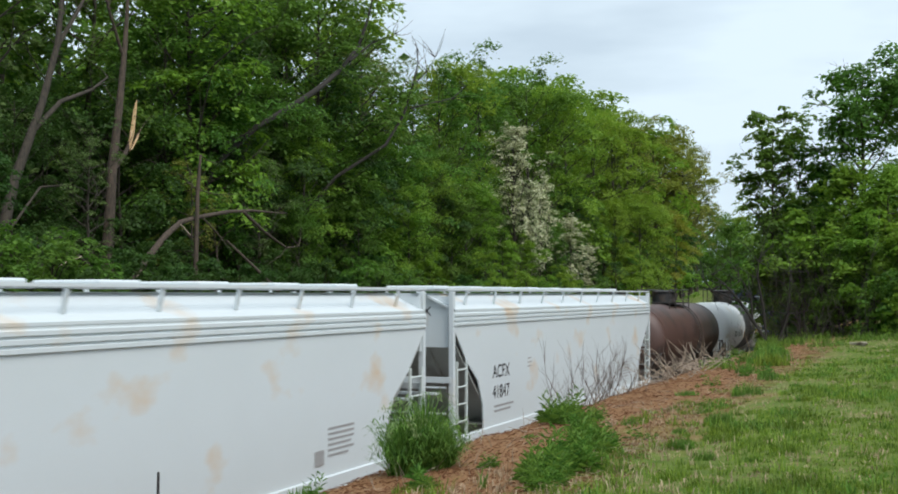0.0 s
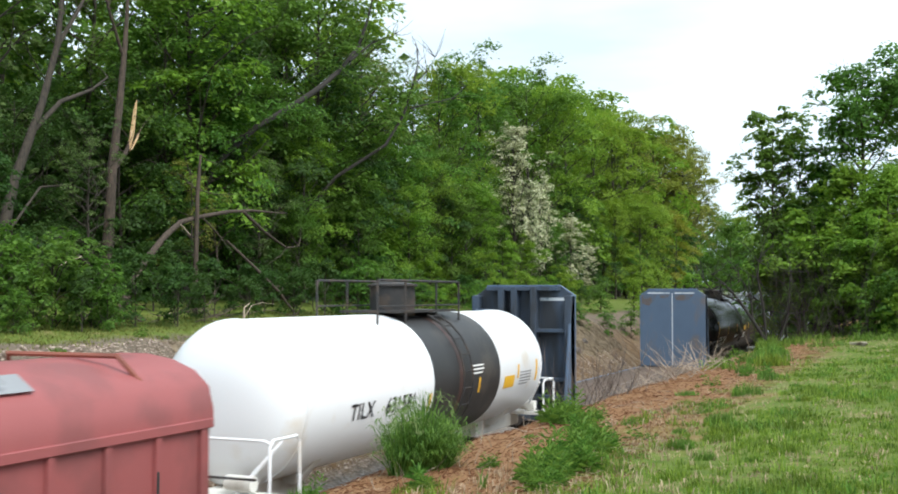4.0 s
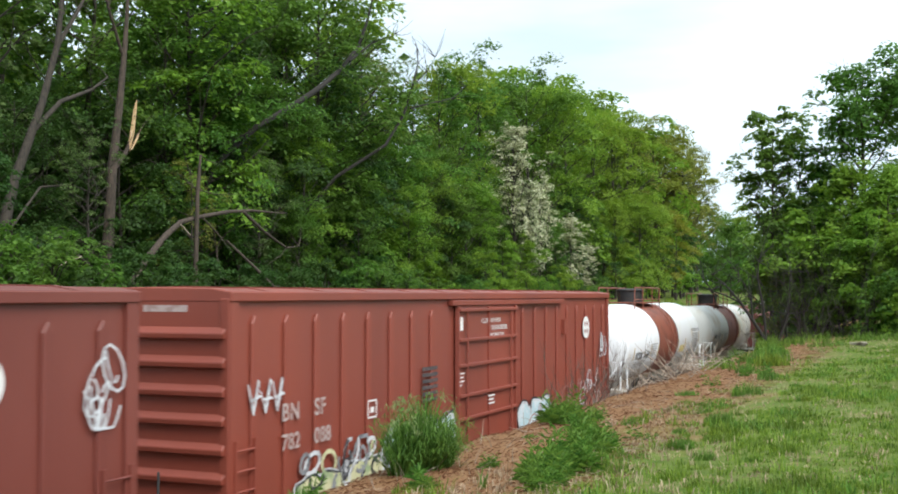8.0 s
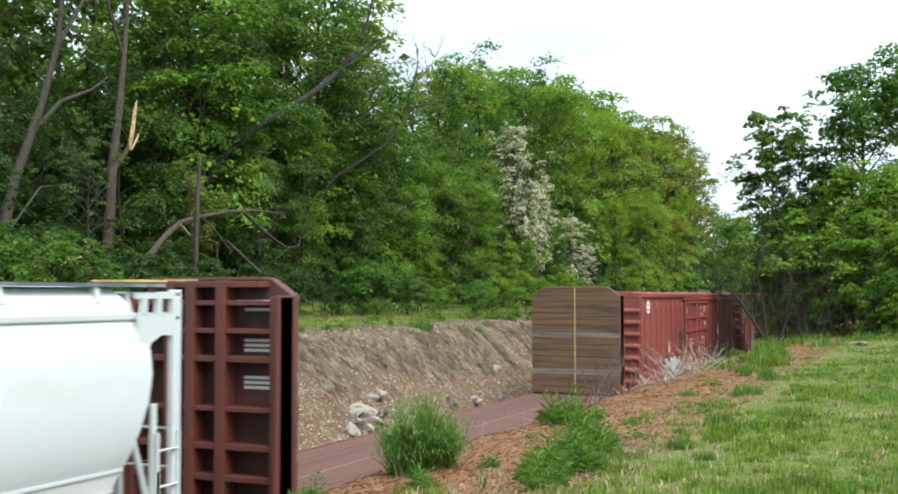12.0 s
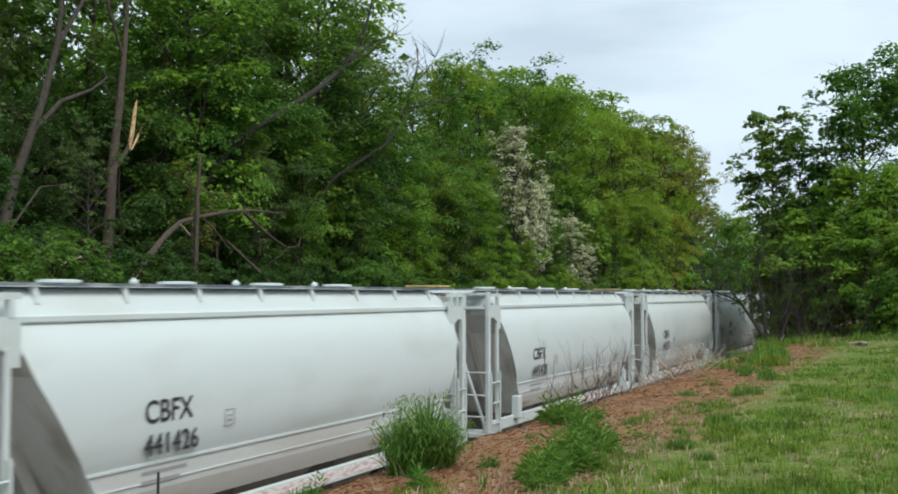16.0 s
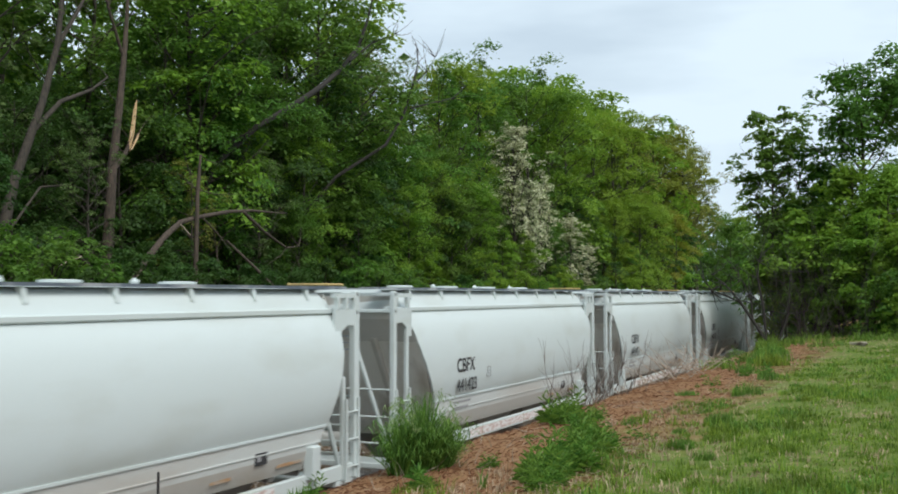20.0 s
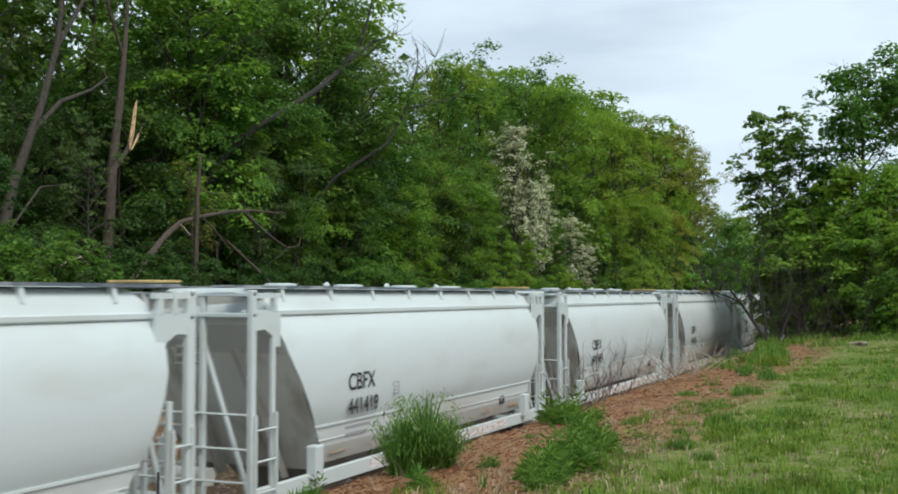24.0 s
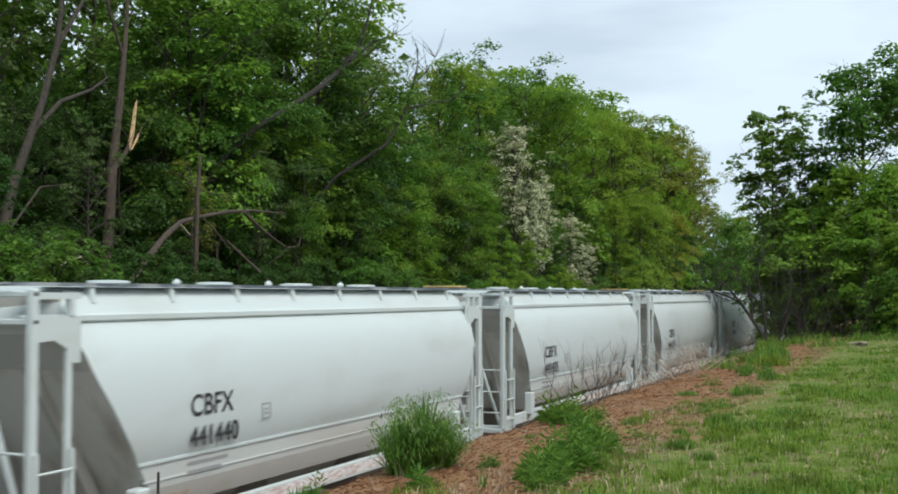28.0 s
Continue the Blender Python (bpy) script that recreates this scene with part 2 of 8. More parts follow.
# ---------------------------------------------------------------- mesh tools
class Shape:
    """Collects vertices and faces of one mesh."""

    def __init__(self):
        self.v, self.f = [], []

    def add(self, verts, faces):
        o = len(self.v)
        self.v.extend(verts)
        self.f.extend([tuple(i + o for i in q) for q in faces])
        return self

    def box(self, x0, x1, y0, y1, z0, z1):
        p = [(x, y, z) for z in (z0, z1) for y in (y0, y1) for x in (x0, x1)]
        return self.add(p, [(0, 2, 3, 1), (4, 5, 7, 6), (0, 1, 5, 4), (2, 6, 7, 3), (0, 4, 6, 2), (1, 3, 7, 5)])

    def loft(self, rings, cap=True, closed=True):
        k = len(rings[0])
        verts = [p for ring in rings for p in ring]
        faces = []
        for a in range(len(rings) - 1):
            for b in range(k if closed else k - 1):
                c = (b + 1) % k
                faces.append((a * k + b, a * k + c, (a + 1) * k + c, (a + 1) * k + b))
        if cap:
            faces.append(tuple(reversed(range(k))))
            faces.append(tuple(range((len(rings) - 1) * k, len(rings) * k)))
        return self.add(verts, faces)

    def prism_y(self, profile, y0, y1):
        return self.loft([[(x, y0, z) for x, z in profile], [(x, y1, z) for x, z in profile]])

    def prism_x(self, profile, x0, x1):
        return self.loft([[(x0, y, z) for y, z in profile], [(x1, y, z) for y, z in profile]])

    def tube(self, points, radius, sides=6):
        pts = [Vector(p) for p in points]
        rings = []
        for i, p in enumerate(pts):
            way = (pts[min(i + 1, len(pts) - 1)] - pts[max(i - 1, 0)]).normalized()
            side = way.orthogonal().normalized() if abs(way.z) > 0.9 else way.cross(Vector((0, 0, 1))).normalized()
            up = side.cross(way)
            r = radius[i] if isinstance(radius, (list, tuple)) else radius
            rings.append([tuple(p + (side * math.cos(a) + up * math.sin(a)) * r) for a in (2 * math.pi * s / sides for s in range(sides))])
        return self.loft(rings)

    def lathe_y(self, rows, sides=48, cz=0.0, cx=0.0):
        """Rows (y, radius) turned about an axis along y."""
        return self.loft([[(cx + r * math.sin(a), y, cz + r * math.cos(a)) for a in (2 * math.pi * s / sides for s in range(sides))] for y, r in rows])

    def data(self, name, smooth=None, bevel=0.0):
        me = bpy.data.meshes.new(name)
        me.from_pydata(self.v, [], self.f)
        bm = bmesh.new()
        bm.from_mesh(me)
        bmesh.ops.recalc_face_normals(bm, faces=bm.faces)
        if bevel:
            edges = [e for e in bm.edges if len(e.link_faces) == 2 and e.calc_face_angle(0) > 0.6]
            bmesh.ops.bevel(bm, geom=edges, offset=bevel, segments=1, affect="EDGES", clamp_overlap=True)
        bm.to_mesh(me)
        bm.free()
        if smooth:
            me.shade_smooth()
            me.set_sharp_from_angle(angle=radians(smooth))
        return me


def part(name, shape, material, parent, label="", smooth=None, bevel=0.0, at=None):
    me = shape.data(name, smooth, bevel) if isinstance(shape, Shape) else shape
    if not me.materials:
        me.materials.append(material)
    ob = new(name, me)
    ob.parent = parent
    if at:
        ob.location = at
    if label:
        tagged(ob, label)
    return ob


def lone(name, shape, material, label, category, group="", kind="", smooth=None, bevel=0.0):
    ob = part(name, shape, material, None, "", smooth, bevel)
    return tagged(ob, label, category, group, kind)


def leaves_mesh(name, centres, normals, size, aspect=0.55, rng=None, fold=0.15):
    """One mesh of rhombic leaves: centres and normals are arrays, size an array of lengths."""
    n = len(centres)
    rng = rng or np.random.default_rng(1)
    nrm = normals / np.linalg.norm(normals, axis=1, keepdims=True)
    t = rng.normal(size=(n, 3))
    t -= (t * nrm).sum(1, keepdims=True) * nrm
    t /= np.linalg.norm(t, axis=1, keepdims=True)
    s = np.cross(nrm, t)
    size = np.asarray(size)[:, None]
    a = centres - t * size * 0.5
    b = centres + s * size * aspect * 0.5 + nrm * size * fold
    c = centres + t * size * 0.5
    d = centres - s * size * aspect * 0.5 + nrm * size * fold
    verts = np.stack([a, b, c, d], 1).reshape(-1, 3)
    me = bpy.data.meshes.new(name)
    me.vertices.add(4 * n)
    me.vertices.foreach_set("co", verts.ravel().astype(np.float32))
    idx = np.arange(n)[:, None] * 4
    tri = np.concatenate([idx + [0, 1, 2], idx + [0, 2, 3]], 1).reshape(-1)
    me.loops.add(len(tri))
    me.loops.foreach_set("vertex_index", tri.astype(np.int32))
    me.polygons.add(2 * n)
    me.polygons.foreach_set("loop_start", np.arange(0, 6 * n, 3, dtype=np.int32))
    me.update(calc_edges=True)
    return me


def blades_mesh(name, roots, heights, widths, lean, rng):
    """One mesh of bent grass blades: a quad and a tip triangle each."""
    n = len(roots)
    ang = rng.uniform(0, 2 * np.pi, n)
    side = np.stack([np.cos(ang), np.sin(ang), np.zeros(n)], 1)
    la = rng.uniform(0, 2 * np.pi, n)
    tip = np.stack([np.cos(la), np.sin(la), np.zeros(n)], 1) * (lean * heights)[:, None]
    up = np.array([0, 0, 1.0])
    h, w = heights[:, None], widths[:, None]
    v = np.stack([roots - side * w / 2, roots + side * w / 2, roots + tip * 0.3 + up * h * 0.6 + side * w * 0.4,
                  roots + tip * 0.3 + up * h * 0.6 - side * w * 0.4, roots + tip + up * h * np.clip(1.0 - 0.4 * lean, 0.35, 1)[:, None]], 1).reshape(-1, 3)
    me = bpy.data.meshes.new(name)
    me.vertices.add(5 * n)
    me.vertices.foreach_set("co", v.ravel().astype(np.float32))
    idx = np.arange(n)[:, None] * 5
    tri = np.concatenate([idx + [0, 1, 2], idx + [0, 2, 3], idx + [3, 2, 4]], 1).reshape(-1)
    me.loops.add(len(tri))
    me.loops.foreach_set("vertex_index", tri.astype(np.int32))
    me.polygons.add(3 * n)
    me.polygons.foreach_set("loop_start", np.arange(0, 9 * n, 3, dtype=np.int32))
    me.update(calc_edges=True)
    return me


# ---------------------------------------------------------------- ground
PROFILE_X = [-900, -120, -60, -30, -16, -12, -8.6, -7.8, -7.3, -6.8, -3.6, -2.9, -2.3, -1.7, 1.7, 2.4, 2.9, 3.2, 4.75, 5.2, 6.5, 9, 12, 20, 60, 900]
PROFILE_Z = [12, 9, 7, 5.0, 4.0, 3.62, 3.34, 3.24, 3.1, 2.8, 0.05, -0.35, -0.42, -0.24, -0.24, -0.42, -0.42, -0.2, 2.15, 2.46, 2.62, 2.8, 2.95, 3.2, 3.8, 8]


def rough_at(x, y):
    on_slope = math.exp(-((x + 5.4) / 2.2) ** 2)
    gully = noise.noise((x * 0.3, y * 1.5, 8.8))
    out = 0.16 * on_slope * gully * min(1.0, max(0.0, (y - 17) / 12)) + 0.22 * on_slope * noise.noise((x * 0.6, y * 0.45, 3.1)) + 0.13 * on_slope * noise.noise((x * 2.2, y * 2.0, 7.7))
    if abs(x) > 3.0:
        out += 0.05 * noise.noise((x * 0.9, y * 0.7, 0.4)) + 0.02 * noise.noise((x * 3, y * 3, 5.4))
    return out


def ground_z(x, y):
    return float(np.interp(x, PROFILE_X, PROFILE_Z)) + rough_at(x, y)


def ground_sheet():
    xs = np.concatenate([np.linspace(-900, -60, 12), np.linspace(-50, -18, 14), np.linspace(-17, -2.2, 95), np.linspace(-2.0, 2.2, 8),
                         np.linspace(2.4, 13, 72), np.linspace(14, 40, 10), np.linspace(60, 900, 8)])
    ys = np.concatenate([np.linspace(-900, -60, 8), np.linspace(-45, 4, 12), np.linspace(5, 60, 230), np.linspace(61, 130, 60), np.linspace(150, 1500, 12)])
    verts = [(x, y, ground_z(x, y)) for y in ys for x in xs]
    k = len(xs)
    faces = [(j * k + i, j * k + i + 1, (j + 1) * k + i + 1, (j + 1) * k + i) for j in range(len(ys) - 1) for i in range(k - 1)]
    me = bpy.data.meshes.new("ground")
    me.from_pydata(verts, [], faces)
    me.shade_smooth()
    return me


def ground_material():
    """Grass, red-brown litter, gravelly bank and ballast, by the place's own cross-section, broken up by noise."""
    m = bpy.data.materials.new("railway_cutting_ground")
    m.use_nodes = True
    n, l = m.node_tree.nodes, m.node_tree.links
    b = n["Principled BSDF"]
    b.inputs["Roughness"].default_value, b.inputs["Specular IOR Level"].default_value = 0.95, 0.15
    tc = n.new("ShaderNodeTexCoord")
    sep = n.new("ShaderNodeSeparateXYZ")
    l.new(tc.outputs["Object"], sep.inputs[0])

    def noisy(scale, detail=5, rough=0.6):
        t = n.new("ShaderNodeTexNoise")
        t.inputs["Scale"].default_value, t.inputs["Detail"].default_value, t.inputs["Roughness"].default_value = scale, detail, rough
        l.new(tc.outputs["Object"], t.inputs["Vector"])
        return t.outputs["Fac"]

    def ramp(value, lo, hi):
        r = n.new("ShaderNodeMapRange")
        r.inputs["From Min"].default_value, r.inputs["From Max"].default_value = lo, hi
        l.new(value, r.inputs["Value"])
        return r.outputs["Result"]

    def blend(fac, a, c):
        x = n.new("ShaderNodeMix")
        x.data_type = "RGBA"
        l.new(fac, x.inputs[0])
        for s, i in ((a, 6), (c, 7)):
            if isinstance(s, tuple):
                x.inputs[i].default_value = (*s, 1)
            else:
                l.new(s, x.inputs[i])
        return x.outputs[2]

    def sway(amount, scale):
        x = n.new("ShaderNodeMath")
        x.operation = "MULTIPLY_ADD"
        x.inputs[1].default_value = amount
        l.new(noisy(scale, 4), x.inputs[0])
        l.new(sep.outputs["X"], x.inputs[2])
        return x.outputs[0]

    fine, mid, broad = noisy(55, 6, 0.7), noisy(7, 5), noisy(0.8, 4)
    vor = n.new("ShaderNodeTexVoronoi")
    vor.inputs["Scale"].default_value = 11
    l.new(tc.outputs["Object"], vor.inputs["Vector"])
    stone = n.new("ShaderNodeSeparateColor")
    l.new(vor.outputs["Color"], stone.inputs[0])
    grass = blend(ramp(mid, 0.35, 0.65), (0.075, 0.12, 0.018), (0.15, 0.185, 0.04))
    grass = blend(ramp(broad, 0.58, 0.72), grass, (0.24, 0.19, 0.095))
    litter = blend(ramp(fine, 0.3, 0.7), (0.15, 0.072, 0.03), (0.30, 0.165, 0.08))
    litter = blend(ramp(mid, 0.56, 0.72), litter, (0.36, 0.27, 0.175))
    soil = blend(ramp(mid, 0.35, 0.65), (0.125, 0.074, 0.035), (0.19, 0.118, 0.06))
    gravel = blend(stone.outputs[0], (0.085, 0.06, 0.038), (0.235, 0.18, 0.122))
    bank = blend(ramp(mid, 0.4, 0.6), soil, gravel)
    bank = blend(ramp(broad, 0.58, 0.75), bank, (0.13, 0.085, 0.05))
    bank = blend(ramp(sway(2.2, 0.8), -4.3, -5.6), bank, blend(ramp(fine, 0.35, 0.65), (0.075, 0.06, 0.043), (0.215, 0.175, 0.13)))
    # rain channels washed straight down the slope
    run_map = n.new("ShaderNodeMapping")
    run_map.inputs["Scale"].default_value = (0.28, 2.6, 0.28)
    l.new(tc.outputs["Object"], run_map.inputs["Vector"])
    run = n.new("ShaderNodeTexNoise")
    run.inputs["Scale"].default_value, run.inputs["Detail"].default_value, run.inputs["Roughness"].default_value = 1.0, 5, 0.62
    l.new(run_map.outputs["Vector"], run.inputs["Vector"])
    bank = blend(ramp(run.outputs["Fac"], 0.54, 0.66), bank, (0.082, 0.052, 0.03))
    bank = blend(ramp(run.outputs["Fac"], 0.42, 0.34), bank, (0.235, 0.185, 0.125))
    ballast = blend(stone.outputs[0], (0.12, 0.105, 0.09), (0.30, 0.27, 0.24))
    c = blend(ramp(sway(1.2, 1.3), -8.0, -7.5), grass, bank)
    c = blend(ramp(sway(0.6, 2.0), -3.2, -2.6), c, ballast)
    c = blend(ramp(sway(0.5, 2.0), 3.0, 3.4), c, litter)
    c = blend(ramp(sway(3.4, 0.9), 8.9, 10.1), c, grass)
    l.new(c, b.inputs["Base Color"])
    bp = n.new("ShaderNodeBump")
    bp.inputs["Strength"].default_value, bp.inputs["Distance"].default_value = 0.5, 0.018
    l.new(fine, bp.inputs["Height"])
    l.new(bp.outputs["Normal"], b.inputs["Normal"])
    return m


ground_me = ground_sheet()
ground_me.materials.append(ground_material())
tagged(new("ground", ground_me), "grassy railway cutting with gravel bank and bare earth", "ground", "", "structure")

# track
track = tagged(new("railway_track"), "single railway track on stone ballast with wooden ties", "track", "", "structure")
RAIL_PROFILE = [(-0.07, -0.17), (0.07, -0.17), (0.07, -0.155), (0.012, -0.14), (0.012, -0.04), (0.036, -0.03), (0.036, 0.0), (-0.036, 0.0), (-0.036, -0.03),
                (-0.012, -0.04), (-0.012, -0.14), (-0.07, -0.155)]
for gx in (-0.755, 0.755):
    part("rail", Shape().prism_y([(x + gx, z) for x, z in RAIL_PROFILE], -60, 400), RAIL_STEEL, track, "worn steel rail")
tie_me = Shape().box(-1.3, 1.3, -0.115, 0.115, -0.33, -0.172).data("tie", None, 0.01)
for i in range(170):
    part("tie", tie_me, TIE_WOOD, track, at=(0, 6 + 0.55 * i, 0))
# ---------------------------------------------------------------- lettering and marks
def letters(text, height, spread=1.0, bold=0.0):
    """Mesh of upright letters in the yz plane, to be read from +x with y growing to the right; origin at lower left."""
    cu = bpy.data.curves.new("letters", "FONT")
    cu.body, cu.size, cu.space_character = text, height / 0.7, spread
    ob = bpy.data.objects.new("letters", cu)
    me = bpy.data.meshes.new_from_object(ob)
    bpy.data.objects.remove(ob)
    me.transform(Matrix(((0, 0, 1, 0), (1, 0, 0, 0), (0, 1, 0, 0), (0, 0, 0, 1))))
    if bold:
        # heavier strokes: the same letters laid over one another, slightly shifted
        bm = bmesh.new()
        for k, (dy, dz) in enumerate(((0, 0), (1, 0.4), (-1, -0.4), (0.4, -0.8), (-0.4, 0.8))):
            shifted = me.copy()
            shifted.transform(Matrix.Translation((0.0006 * k, dy * bold, dz * bold)))
            bm.from_mesh(shifted)
            bpy.data.meshes.remove(shifted)
        bm.to_mesh(me)
        bm.free()
    return me


def letters_end(text, height):
    """Letters to be read from behind the car (from -y), x growing to the right."""
    me = letters(text, height)
    me.transform(Matrix(((0, 1, 0, 0), (-1, 0, 0, 0), (0, 0, 1, 0), (0, 0, 0, 1))))
    return me


def bars(y, z, widths, height=0.055, pitch=0.1, x=0.0, depth=0.004):
    """Unreadable stencil lines: one bar a line."""
    s = Shape()
    for i, w in enumerate(widths):
        s.box(x, x + depth, y, y + w, z - pitch * i - height, z - pitch * i)
    return s


def bar_parts(name, car, material, y, z, widths, height, pitch, x, label=""):
    for i, w in enumerate(widths):
        part(name, bars(y, z - pitch * i, [w], height, pitch, x), material, car, label)


def tank_patch(s, y0, y1, a0, a1, radius, cz, steps=3):
    """A thin curved plate on the near flank of a tank, from angle a0 to a1 (degrees up from the horizontal)."""
    r0, r1 = radius + 0.004, radius + 0.010
    angles = [radians(a0 + (a1 - a0) * i / steps) for i in range(steps + 1)]
    s.loft([[(r * math.cos(a), y, cz + r * math.sin(a)) for a, r in [(q, r0) for q in angles] + [(q, r1) for q in reversed(angles)]] for y in (y0, y1)])
    return s


def on_tank(me, radius, cz):
    """Wraps flat lettering (yz plane, z measured along the arc from the axis height) onto the near flank."""
    for v in me.vertices:
        a = v.co.z / radius
        r = radius + 0.012 + v.co.x
        v.co.x, v.co.z = r * math.cos(a), cz + r * math.sin(a)
    return me


def scrawl(rng, y0, y1, z0, z1, x, count, width):
    """Loops of sprayed line on a flat side."""
    s = Shape()
    for k in range(count):
        cy, cz = rng.uniform(y0, y1), rng.uniform(z0, z1)
        ry, rz = rng.uniform(0.3, 1.0) * min(0.34, (y1 - y0) / 3), rng.uniform(0.35, 1.0) * min(0.36, (z1 - z0) / 1.6)
        a0, span = rng.uniform(0, 6.28), rng.uniform(2.5, 6.5)
        slant = rng.uniform(-0.3, 0.5)
        pts = []
        for i in range(11):
            a = a0 + span * i / 10
            pts.append((cy + ry * math.cos(a) + slant * rz * math.sin(a), min(z1 + 0.2, max(z0 - 0.1, cz + rz * math.sin(a)))))
        rings = []
        for i, (py, pz) in enumerate(pts):
            (ya, za), (yb, zb) = pts[max(0, i - 1)], pts[min(10, i + 1)]
            d = max(0.004, math.hypot(yb - ya, zb - za))
            ny, nz = -(zb - za) / d * width / 2, (yb - ya) / d * width / 2
            rings.append([(x, py - ny, pz - nz), (x, py + ny, pz + nz), (x + 0.003, py + ny, pz + nz), (x + 0.003, py - ny, pz - nz)])
        s.loft(rings)
    return s


def blobs(rng, y0, y1, z0, z1, x, count):
    """Rounded filled shapes of a sprayed piece."""
    s = Shape()
    for k in range(count):
        cy = y0 + (y1 - y0) * (k + 0.5) / count
        h = (z1 - z0) * rng.uniform(0.75, 1.0)
        w = (y1 - y0) / count * rng.uniform(0.8, 1.15)
        ring = []
        for i in range(14):
            a = 2 * math.pi * i / 14
            q = 1 + 0.18 * math.sin(3 * a + rng.uniform(0, 6))
            ring.append((cy + 0.5 * w * q * math.cos(a), z0 + h / 2 + h / 2 * q * math.sin(a)))
        d = 0.002 * (k % 3)
        s.loft([[(x + d, y, z) for y, z in ring], [(x + d + 0.003, y, z) for y, z in ring]])
    return s


def blob_ring(rng, y0, y1, z0, z1):
    """Uneven rounded outline of one sprayed letter."""
    ph, cy, cz, w, h = rng.uniform(0, 6), (y0 + y1) / 2, (z0 + z1) / 2, (y1 - y0) / 2, (z1 - z0) / 2
    out = []
    for i in range(22):
        a = 2 * math.pi * i / 22
        q = 1 + 0.10 * math.sin(2 * a + ph) + 0.09 * math.sin(5 * a + 2 * ph)
        c, e = math.cos(a), math.sin(a)
        out.append((cy + w * q * math.copysign(abs(c) ** 0.7, c) + 0.12 * h * e, cz + h * q * math.copysign(abs(e) ** 0.7, e)))
    return out


# ---------------------------------------------------------------- running gear
WHEEL_ME = Shape().loft([[(x, r * math.sin(a), r * math.cos(a)) for a in (2 * math.pi * i / 28 for i in range(18))]
                         for x, r in ((-0.07, 0.30), (-0.07, 0.42), (0.03, 0.43), (0.035, 0.46), (0.065, 0.46), (0.07, 0.36))]).data("wheel", 35)
FRAME_ME = Shape().prism_x([(-1.15, 0.35), (-1.15, 0.58), (-0.75, 0.68), (-0.45, 0.74), (0.45, 0.74), (0.75, 0.68), (1.15, 0.58), (1.15, 0.35), (0.7, 0.34),
                            (0.5, 0.18), (-0.5, 0.18), (-0.7, 0.34)], -0.07, 0.07).data("side_frame", None, 0.015)
SPRING = Shape()
for _dy in (-0.16, 0.0, 0.16):
    SPRING.tube([(0, _dy, 0.24), (0, _dy, 0.5)], 0.07, 10)
SPRING_ME = SPRING.data("spring_nest", 40)


def truck(car, y):
    t = part("truck", Shape().box(-0.95, 0.95, -0.18, 0.18, 0.42, 0.72), STEEL_DARK, car, "grimy cast-steel truck", bevel=0.02, at=(0, y, 0))
    for sx in (-1, 1):
        part("side_frame", FRAME_ME, STEEL_DARK, t, at=(sx * 1.0, 0, 0))
        part("spring_nest", SPRING_ME, STEEL_DARK, t, at=(sx * 1.09, 0, 0))
        for sy in (-0.88, 0.88):
            part("wheel", WHEEL_ME, RAIL_STEEL, t, "worn steel wheel", at=(sx * 0.755, sy, 0.46))
    for sy in (-0.88, 0.88):
        part("axle", Shape().tube([(-0.7, sy, 0.46), (0.7, sy, 0.46)], 0.08, 10), STEEL_DARK, t)


def coupler(car, y, side):
    s = Shape().box(-0.08, 0.08, y, y + side * 0.55, 0.78, 0.94)
    s.box(-0.15, 0.11, y + side * 0.47, y + side * 0.75, 0.72, 1.0)
    part("coupler", s, STEEL_DARK, car, "dark cast knuckle coupler", bevel=0.02)
    part("brake_hose", Shape().tube([(0.25, y + side * 0.1, 0.8), (0.28, y + side * 0.3, 0.5), (0.2, y + side * 0.5, 0.42), (0.1, y + side * 0.62, 0.5)], 0.03, 6), STEEL_DARK, car)


def gear(car, half, pitch_half, truck_at):
    truck(car, -truck_at)
    truck(car, truck_at)
    coupler(car, half, 1)
    coupler(car, -half, -1)


def ladder(car, x, y0, y1, z0, z1, rungs, material, r=0.02):
    """A side ladder: two stiles and their rungs, as one part with the rungs under it."""
    s = Shape().box(x, x + 0.045, y0 - 0.03, y0 + 0.03, z0, z1).box(x, x + 0.045, y1 - 0.03, y1 + 0.03, z0, z1)
    l = part("ladder", s, material, car, "steel side ladder")
    rung = Shape().tube([(x + 0.03, y0, 0), (x + 0.03, y1, 0)], r, 6).data("rung")
    for i in range(rungs):
        part("rung", rung, material, l, at=(0, 0, z0 + (z1 - z0) * (i + 0.5) / rungs))
    return l


